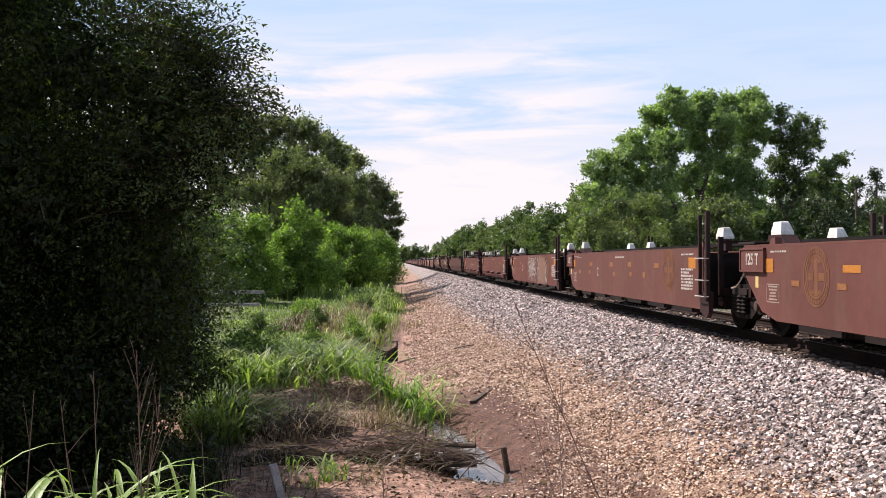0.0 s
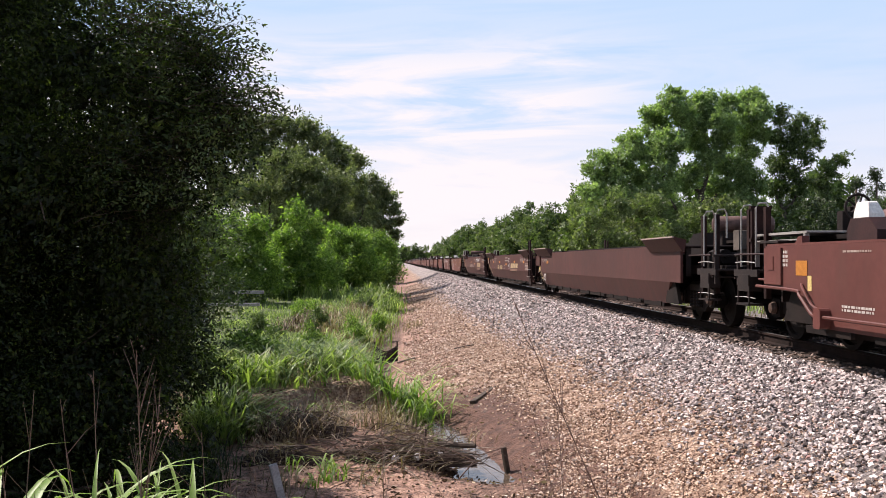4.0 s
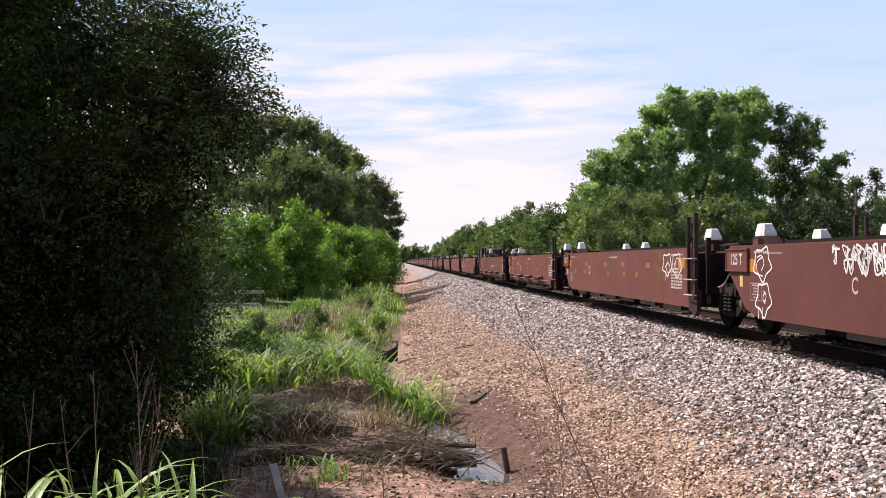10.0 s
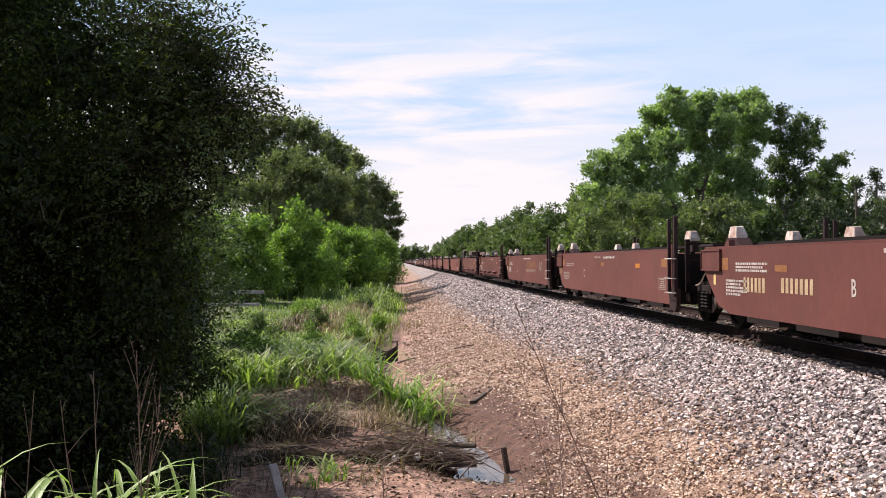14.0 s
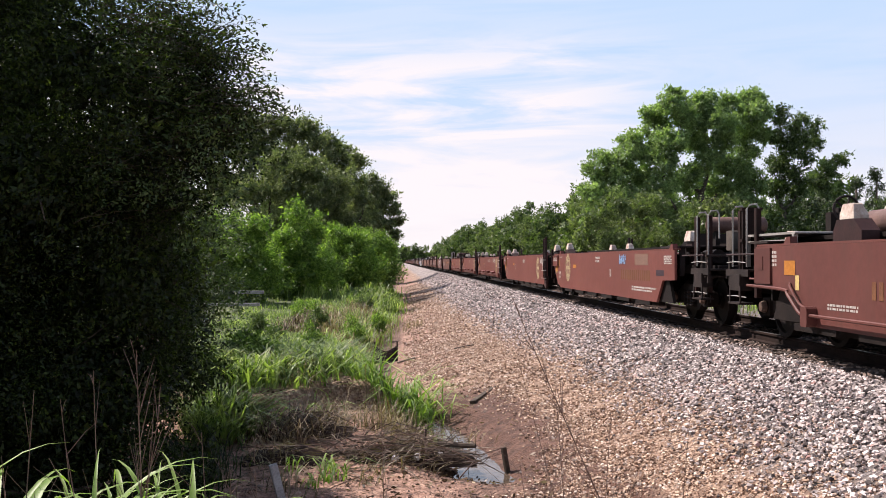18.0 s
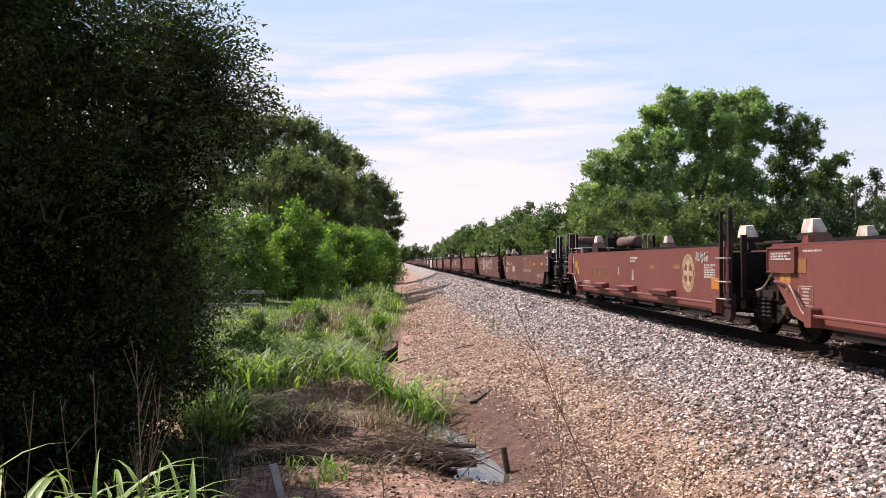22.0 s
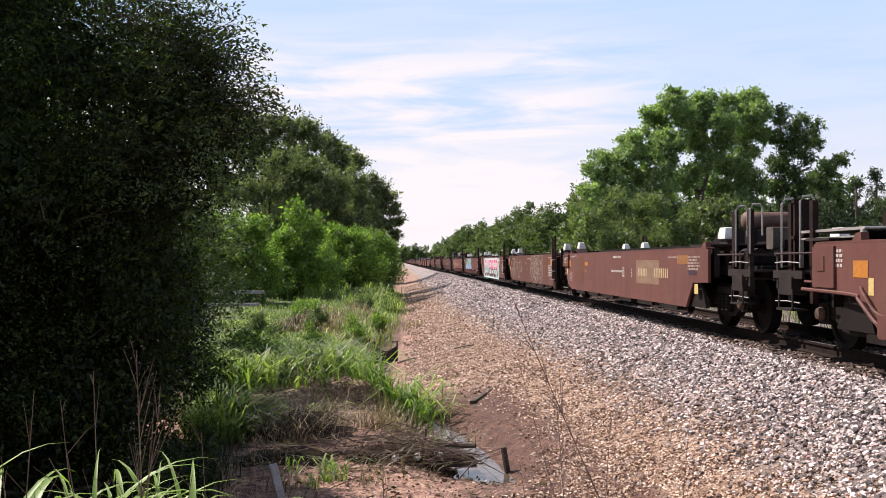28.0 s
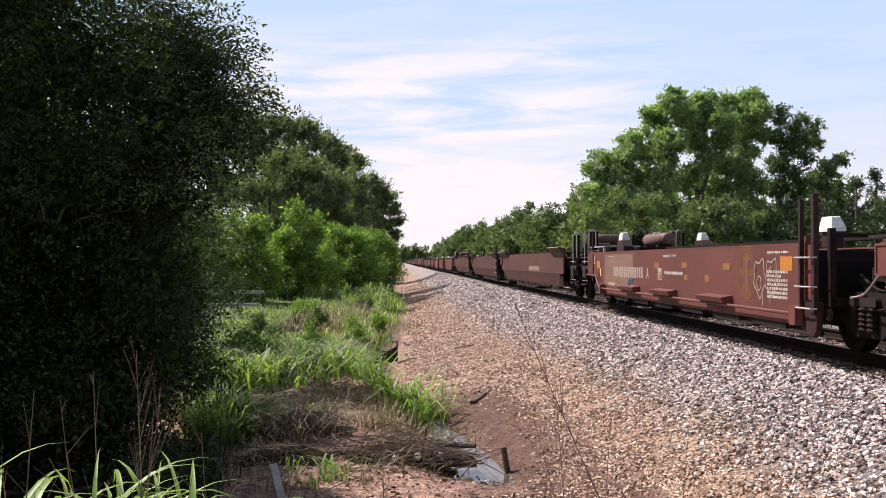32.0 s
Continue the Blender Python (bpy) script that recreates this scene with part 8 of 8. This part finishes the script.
MARKS[2, 2] = [
    ("loop", 1.62, 1.13, 1.31, 0.55, "SPRAY_WHITE", 16),
    ("letter", 9.66, 0.93, 0.16, 0.22, "D"),
    ("faded", 10.1, 1.11, 0.39, 0.1),
    ("faded", 11.71, 0.89, 0.26, 0.1),
    ("faded", 10.29, 0.89, 0.25, 0.09),
]
MARKS[2, 3] = [
    ("letter", 9.39, 0.9, 0.37, 0.23, "E"),
    ("amber", 10.24, 1.09, 0.46, 0.1),
    ("faded", 11.7, 0.89, 0.26, 0.1),
    ("faded", 10.26, 0.9, 0.25, 0.1),
    ("faded", 13.46, 0.99, 0.26, 0.12),
]
MARKS[2, 4] = [
    ("letter", 8.15, 0.89, 0.37, 0.17, "A"),
    ("bars", 6.06, 0.93, 1.25, 0.09, "STENCIL"),
    ("box", 6.96, 0.91, 0.28, 0.24),
]
MARKS[3, 0] = [
    ("brand", 7.4, 0.98, 2.59, 0.42, "OCHRE"),
    ("bars", 5.15, 0.59, 2.02, 0.1, "STENCIL", 2),
    ("window", 2.53, 1.2, 0.47, 0.27),
    # black patch for the step pocket's dark recess
    ("patch", 3.3, 0.95, 0.51, 0.12, "SPRAY_BLACK"),
    ("bars", 3.31, 1.22, 0.59, 0.21, "FADED_GREY", 5),
    ("bars", 9.56, 1.31, 1.32, 0.08, "STENCIL", 1),
    ("bars", 8.36, 1.29, 0.94, 0.07, "STENCIL", 1),
    ("number", 14.07, 0.83, 0.91, 0.22, "CREAM"),
    ("number", 12.53, 0.85, 1.09, 0.21, "CREAM"),
    ("letter", 10.92, 0.86, 0.2, 0.21, "B"),
    ("bars", 14.2, 1.1, 1.3, 0.16, "STENCIL", 3),
    ("bars", 14.82, 0.77, 0.96, 0.27, "STENCIL", 5),
    ("faded", 13.06, 1.09, 0.43, 0.09),
]
MARKS[3, 1] = [
    ("letter", 9.15, 0.84, 0.29, 0.21, "C"),
    ("bars", 7.37, 1.3, 0.83, 0.07, "FADED_GREY", 1),
    ("bars", 5.96, 1.29, 1.28, 0.08, "STENCIL", 1),
    ("faded", 6.7, 1.11, 0.38, 0.1),
    ("amber", 3.06, 1.09, 0.4, 0.1),
    ("patch", 0.93, 1.16, 0.42, 0.17, "AMBER_FADED"),
    ("sten_box", 1.08, 0.73, 0.52, 0.24),
    ("bars", 11.4, 1.09, 1.35, 0.12, "FADED_GREY", 2),
    ("bars", 12.03, 0.74, 0.99, 0.24, "FADED_GREY", 5),
]
MARKS[3, 2] = [
    ("letter", 9.34, 0.8, 0.4, 0.25, "D"),
    ("brand", 4.88, 0.97, 3.04, 0.47, "OCHRE"),
    ("script", 2.38, 1.02, 0.69, 0.43, "FADED_GREY", 21),
    ("bars", 6.21, 1.3, 2.21, 0.08, "STENCIL", 1),
    ("sten_box", 1.0, 0.7, 0.62, 0.28),
    ("bars", 11.55, 1.1, 1.2, 0.15, "STENCIL", 3),
    ("bars", 12.0, 0.8, 0.9, 0.27, "STENCIL", 5),
]
MARKS[3, 3] = [
    ("letter", 9.16, 0.85, 0.25, 0.21, "E"),
    ("bars", 7.61, 1.31, 0.87, 0.07, "FADED_GREY", 1),
    ("bars", 5.71, 1.29, 1.18, 0.08, "STENCIL", 1),
    ("faded", 6.64, 1.09, 0.31, 0.08),
    ("amber", 3.15, 1.09, 0.43, 0.08),
    ("faded", 10.32, 1.08, 0.56, 0.09),
    ("bars", 11.56, 1.1, 1.24, 0.14, "STENCIL", 2),
    ("bars", 12.14, 0.8, 0.9, 0.27, "STENCIL", 5),
]
MARKS[3, 4] = [
    ("letter", 7.91, 0.85, 0.37, 0.23, "A"),
    ("brand", 5.07, 0.98, 2.87, 0.49, "OCHRE"),
    ("number", 10.05, 0.85, 2.06, 0.21, "OCHRE"),
    ("bars", 5.58, 1.29, 1.21, 0.08, "STENCIL", 1),
    ("box", 6.51, 0.87, 0.27, 0.24),
    ("faded", 3.18, 1.08, 1.59, 0.11),
    ("patch", 0.79, 1.12, 0.43, 0.2, "AMBER_FADED"),
    ("sten_box", 0.88, 0.75, 0.43, 0.26),
]
MARKS[4, 0] = [
    ("number", 5.3, 0.88, 2.67, 0.23, "OCHRE"),
    ("bars", 4.53, 0.58, 2.1, 0.12, "STENCIL", 2),
    ("script", 6.47, 1.23, 0.69, 0.22, "SPRAY_BLUE", 31),
    ("patch", 4.73, 1.23, 1.17, 0.25, "PRIMER"),
    ("bars", 2.65, 1.22, 0.56, 0.18, "STENCIL", 5),
    # black patch for the step pocket's dark recess
    ("patch", 3.23, 0.95, 0.59, 0.12, "SPRAY_BLACK"),
    ("letter", 7.79, 0.89, 0.26, 0.2, "B"),
    ("bars", 9.29, 1.24, 0.58, 0.18, "STENCIL", 2),
    ("emblem", 13.77, 0.99, 0.86, 0.86, "CREAM"),
    ("amber", 12.63, 1.04, 0.47, 0.1),
]
MARKS[4, 1] = [
    ("emblem", 2.22, 0.93, 0.83, 0.83, "CREAM"),
    ("script", 1.14, 1.22, 0.91, 0.23, "STENCIL", 31),
    ("bars", 6.3, 1.2, 0.66, 0.16, "STENCIL", 2),
    ("bars", 0.81, 1.0, 0.64, 0.25, "STENCIL", 6),
    ("patch", 0.45, 0.79, 0.38, 0.2, "AMBER"),
    ("letter", 9.16, 0.93, 0.17, 0.21, "E"),
    ("amber", 9.76, 1.06, 0.43, 0.09),
]
MARKS[4, 2] = [
    ("emblem", 2.41, 0.94, 0.77, 0.8, "CREAM"),
    ("script", 3.78, 1.25, 1.07, 0.25, "STENCIL", 32),
    ("bars", 6.47, 1.23, 0.62, 0.17, "STENCIL", 2),
    ("bars", 1.02, 1.01, 0.66, 0.24, "STENCIL", 6),
    ("patch", 0.76, 0.78, 0.36, 0.19, "AMBER"),
    ("patch", 1.5, 1.22, 1.55, 0.27, "PRIMER"),
    ("letter", 9.09, 0.92, 0.31, 0.22, "D"),
    ("amber", 9.71, 1.05, 0.44, 0.09),
]
MARKS[4, 3] = [
    ("emblem", 2.29, 0.96, 0.76, 0.82, "CREAM"),
    ("patch", 1.59, 1.12, 1.76, 0.38, "PRIMER"),
    ("script", 3.04, 1.25, 0.66, 0.16, "STENCIL", 33),
    ("letter", 9.16, 0.9, 0.29, 0.21, "C"),
    ("bars", 6.31, 1.19, 0.68, 0.16, "STENCIL", 2),
    ("bars", 1.11, 1.01, 0.67, 0.25, "STENCIL", 6),
    ("patch", 0.62, 0.78, 0.44, 0.2, "AMBER"),
]
MARKS[4, 4] = [
    ("emblem", 2.34, 0.97, 0.62, 0.71, "CREAM"),
    ("script", 1.55, 1.26, 0.69, 0.2, "STENCIL", 34),
    ("bars", 1.12, 1.02, 0.6, 0.25, "STENCIL", 6),
    ("patch", 0.8, 0.81, 0.46, 0.19, "AMBER"),
    ("letter", 7.88, 0.93, 0.24, 0.21, "A"),
    ("number", 10.06, 0.9, 2.12, 0.21, "OCHRE"),
    ("bars", 6.39, 1.23, 0.62, 0.15, "STENCIL", 2),
    ("box", 6.49, 0.88, 0.21, 0.23),
    ("faded", 3.05, 1.08, 0.45, 0.09),
    ("faded", 4.8, 1.07, 0.36, 0.08),
]
MARKS[5, 0] = [
    ("brand", 7.6, 0.98, 2.74, 0.5, "OCHRE"),
    ("amber", 5.62, 1.08, 0.5, 0.1),
    ("amber", 3.71, 1.09, 0.5, 0.1),
    ("window", 2.47, 1.2, 0.44, 0.26),
    ("bars", 4.03, 0.64, 1.54, 0.12, "FADED_GREY", 3),
    # black patch for the step pocket's dark recess
    ("patch", 3.15, 0.96, 0.47, 0.11, "SPRAY_BLACK"),
    ("bars", 8.46, 1.3, 0.9, 0.07, "FADED_GREY", 1),
    ("number", 13.68, 0.85, 0.95, 0.23, "OCHRE"),
    ("number", 12.25, 0.84, 0.99, 0.24, "STENCIL"),
    ("bars", 14.32, 1.09, 1.0, 0.13, "STENCIL", 3),
    ("bars", 14.85, 0.77, 0.9, 0.27, "STENCIL", 5),
    ("amber", 13.02, 1.07, 0.41, 0.09),
    ("patch", 11.73, 0.81, 0.16, 0.33, "PRIMER"),
]
MARKS[5, 1] = [
    ("script", 7.13, 1.02, 5.51, 0.63, "SPRAY_WHITE", 41),
    ("loop", 7.84, 0.59, 0.63, 0.21, "SPRAY_WHITE", 42),
    ("patch", 0.4, 1.12, 0.35, 0.19, "AMBER"),
    ("sten_box", 0.76, 0.74, 0.51, 0.26),
    ("faded", 2.47, 1.07, 0.7, 0.11),
    ("script", 10.55, 1.26, 0.6, 0.28, "FADED_GREY", 43),
    ("stroke", 9.55, 1.03, 0.43, 0.69, "SPRAY_WHITE", 44),
    ("amber", 10.18, 1.08, 0.42, 0.09),
    ("bars", 11.55, 1.1, 1.2, 0.15, "STENCIL", 3),
    ("bars", 12.0, 0.8, 0.9, 0.27, "STENCIL", 5),
]
MARKS[5, 2] = [
    ("brand", 4.54, 1.04, 2.68, 0.45, "OCHRE"),
    ("letter", 8.92, 0.83, 0.28, 0.24, "D"),
    ("amber", 2.84, 1.06, 0.49, 0.09),
    ("amber", 6.39, 1.05, 0.46, 0.09),
    ("patch", 0.74, 1.11, 0.39, 0.2, "AMBER"),
    ("sten_box", 0.81, 0.73, 0.52, 0.27),
    ("bars", 5.49, 1.29, 1.57, 0.08, "STENCIL", 1),
    ("script", 6.98, 1.09, 0.84, 0.33, "FADED_GREY", 45),
    ("bars", 11.55, 1.1, 1.2, 0.15, "STENCIL", 3),
    ("bars", 12.0, 0.8, 0.9, 0.27, "STENCIL", 5),
]
MARKS[5, 3] = [
    ("script", 7.53, 1.03, 2.01, 0.51, "SPRAY_WHITE", 47),
    ("bars", 11.55, 1.1, 1.2, 0.15, "STENCIL", 3),
    ("bars", 12.0, 0.8, 0.9, 0.27, "STENCIL", 5),
]
MARKS[5, 4] = [
    ("brand", 5.1, 0.95, 1.47, 0.47, "OCHRE"),
    ("letter", 7.96, 0.84, 0.19, 0.21, "B"),
    ("amber", 10.75, 1.07, 0.49, 0.09),
    ("amber", 6.78, 1.08, 0.46, 0.1),
    ("sten_box", 6.57, 0.84, 0.24, 0.24),
    ("bars", 7.4, 1.29, 0.78, 0.07, "STENCIL", 1),
    ("bars", 5.63, 1.27, 1.03, 0.07, "STENCIL", 1),
    ("number", 9.58, 0.87, 1.22, 0.2, "OCHRE"),
    ("script", 11.16, 1.15, 0.64, 0.24, "FADED_GREY", 46),
    ("bars", 11.36, 0.6, 0.79, 0.07, "FADED_GREY", 2),
]
MARKS[6, 0] = [
    ("bars", 4.3, 1.27, 0.7, 0.05, "FADED_GREY", 1),
    ("bars", 3.0, 1.16, 0.7, 0.28, "FADED_GREY", 5),
    ("letter", 7.59, 0.92, 0.21, 0.18, "B"),
    ("number", 6.63, 0.95, 0.77, 0.17, "CREAM"),
    ("number", 5.16, 0.95, 1.09, 0.19, "CREAM"),
    ("patch", 6.24, 0.96, 1.86, 0.51, "PALE_PATCH"),
    ("bars", 9.07, 0.95, 1.2, 0.08, "STENCIL", 1),
    ("box", 8.41, 0.93, 0.23, 0.24),
    # black patch for the step pocket's dark recess
    ("patch", 3.09, 0.98, 0.53, 0.08, "SPRAY_BLACK"),
    ("patch", 3.68, 1.22, 0.71, 0.17, "AMBER_FADED"),
    ("patch", 2.86, 0.69, 0.2, 0.18, "LEMON"),
    ("bars", 9.06, 1.3, 0.84, 0.07, "STENCIL", 1),
    ("emblem", 13.62, 0.96, 0.82, 0.8, "OCHRE"),
    ("amber", 12.85, 1.12, 0.46, 0.1),
    ("faded", 12.94, 0.92, 0.24, 0.08),
    ("bars", 14.66, 1.35, 0.7, 0.04, "STENCIL", 1),
]
MARKS[6, 1] = [
    ("script", 10.54, 0.89, 3.38, 0.91, "FADED_GREY", 51),
    ("loop", 4.63, 0.84, 3.24, 1.07, "FADED_GREY", 52),
    ("peel", 4.63, 0.9, 3.2, 1.0, "FADED_GREY", 59),
    ("loop", 11.5, 0.88, 1.28, 0.98, "FADED_GREY", 53),
]
MARKS[6, 2] = [
    ("block_piece", 7.36, 0.8, 8.58, 1.16),
    ("script", 3.05, 1.27, 0.83, 0.17, "SPRAY_WHITE", 54),
    ("script", 3.11, 1.03, 0.49, 0.21, "SPRAY_WHITE", 55),
    ("script", 3.08, 0.75, 0.49, 0.32, "SPRAY_WHITE", 56),
    ("script", 11.92, 0.53, 0.55, 0.22, "SPRAY_WHITE", 57),
]
MARKS[6, 3] = [
    ("wild_piece", 9.36, 0.94, 5.43, 0.88),
    ("faded", 5.4, 0.91, 0.31, 0.09),
    ("faded", 4.25, 0.93, 0.35, 0.11),
    ("bars", 6.47, 1.29, 0.91, 0.07, "STENCIL", 1),
]
MARKS[6, 4] = [
    ("letter", 8.33, 0.92, 0.28, 0.22, "A"),
    ("box", 7.4, 0.93, 0.34, 0.23),
    ("bars", 6.42, 0.96, 1.22, 0.09, "STENCIL", 1),
    ("number", 10.13, 0.94, 2.84, 0.24, "FADED_GREY"),
    ("patch", 11.1, 0.98, 2.98, 0.77, "PRIMER"),
    ("patch", 9.83, 0.68, 0.43, 0.21, "SPRAY_BLUE"),
    ("loop", 1.74, 0.95, 0.94, 0.7, "FADED_GREY", 58),
    ("bars", 6.68, 1.3, 0.94, 0.07, "STENCIL", 1),
]
MARKS[7, 1] = [
    ("number", -13.49, 0.92, 2.8, 0.18, "FADED_GREY"),
]


def join_train(root, u):
    """u: how far behind the camera's abeam this unit's front stands at the start."""
    root.matrix_basis = pose(TRACK_X, u, 0)
    TRAIN.append((root, u))
    return root


KINDS = ["A", "D", "A", "B", "C", "B", "A", "D", "A", "D", "A", "A", "D", "A", "A", "A", "A"]
PIPES = {0: (3, 4), 2: (3, 4), 3: (3, 4), 4: (2, 3, 4), 5: (2, 3, 4), 6: (3, 4)}
BROWN = {(0, 0), (0, 1), (2, 0), (5, 0), (5, 4), (6, 0), (6, 1), (5, 3)}
LABELS = {"A": "rust-red empty container well car with faded markings", "B": "rust-red empty container well car with a faded gold brand mark",
          "C": "clean oxide-red container well car with a round cream emblem", "D": "dark brown long empty container well car with flared ends"}
u = -1.81
for s, kind in enumerate(KINDS):
    lengths = (18.0, PITCH, PITCH, PITCH, 16.58) if kind != "D" else (22.37, 19.68, 20.66)
    for k, ln in enumerate(lengths):
        fr, re = ("coupler" if k == 0 else "joint"), ("coupler" if k == len(lengths) - 1 else "joint")
        paint = PAINT_DARK if kind == "D" else PAINT_BROWN if (s, k) in BROWN else PAINT_CLEAN if kind == "C" else PAINT_RED
        car = well_unit("dark" if kind == "D" else "red", kind, ln, fr, re, paint, kind != "D" and k in PIPES.get(s, (3, 4)), s < 8)
        for m in MARKS.get((s, k), ()):
            add_mark(car, *m)
        if s == 0 and 0 < k < 4:
            for m in (("faded", 10.1, 1.11, 0.39, 0.1), ("faded", 11.71, 0.89, 0.26, 0.1), ("faded", 10.29, 0.89, 0.25, 0.09)):
                add_mark(car, *m)
        label = LABELS[kind]
        if (s, k) == (6, 2):
            label = "rust-red well car with a large pink and white graffiti piece"
        elif (s, k) == (6, 3):
            label = "rust-red well car with a teal and blue graffiti piece"
        elif (s, k) in ((2, 0), (2, 1), (5, 1), (6, 1), (2, 2)):
            label = "rust-red well car with white sprayed tags on its side"
        tagged(car, label, "railway car", "cars of the train")
        UNITS[s, k] = join_train(car, u)
        u += ln


def travelled(t):
    return 15.61 * t + 0.01327 * t * t + 0.00001 * t ** 3


def motions():
    # every wheelset of one size rolls alike: one is keyed, its fellows share the keys
    for (r, wy), sets in WHEELSETS.items():
        walk(sets[0], [(k / FPS, pose(0, wy, r, math.degrees(travelled(k / FPS) / r) % 360)) for k in range(32 * FPS + 1)])
        keys = sets[0].animation_data
        for other in sets[1:]:
            other.rotation_mode = "QUATERNION"
            other.animation_data_create()
            other.animation_data.action = keys.action
            other.animation_data.action_slot = keys.action_slot
    for root, start in TRAIN:
        walk(root, [(t, pose(TRACK_X, start - travelled(t), 0)) for t in (0, 2, 4, 8, 12, 16, 20, 24, 28, 30, 32)])


motions()
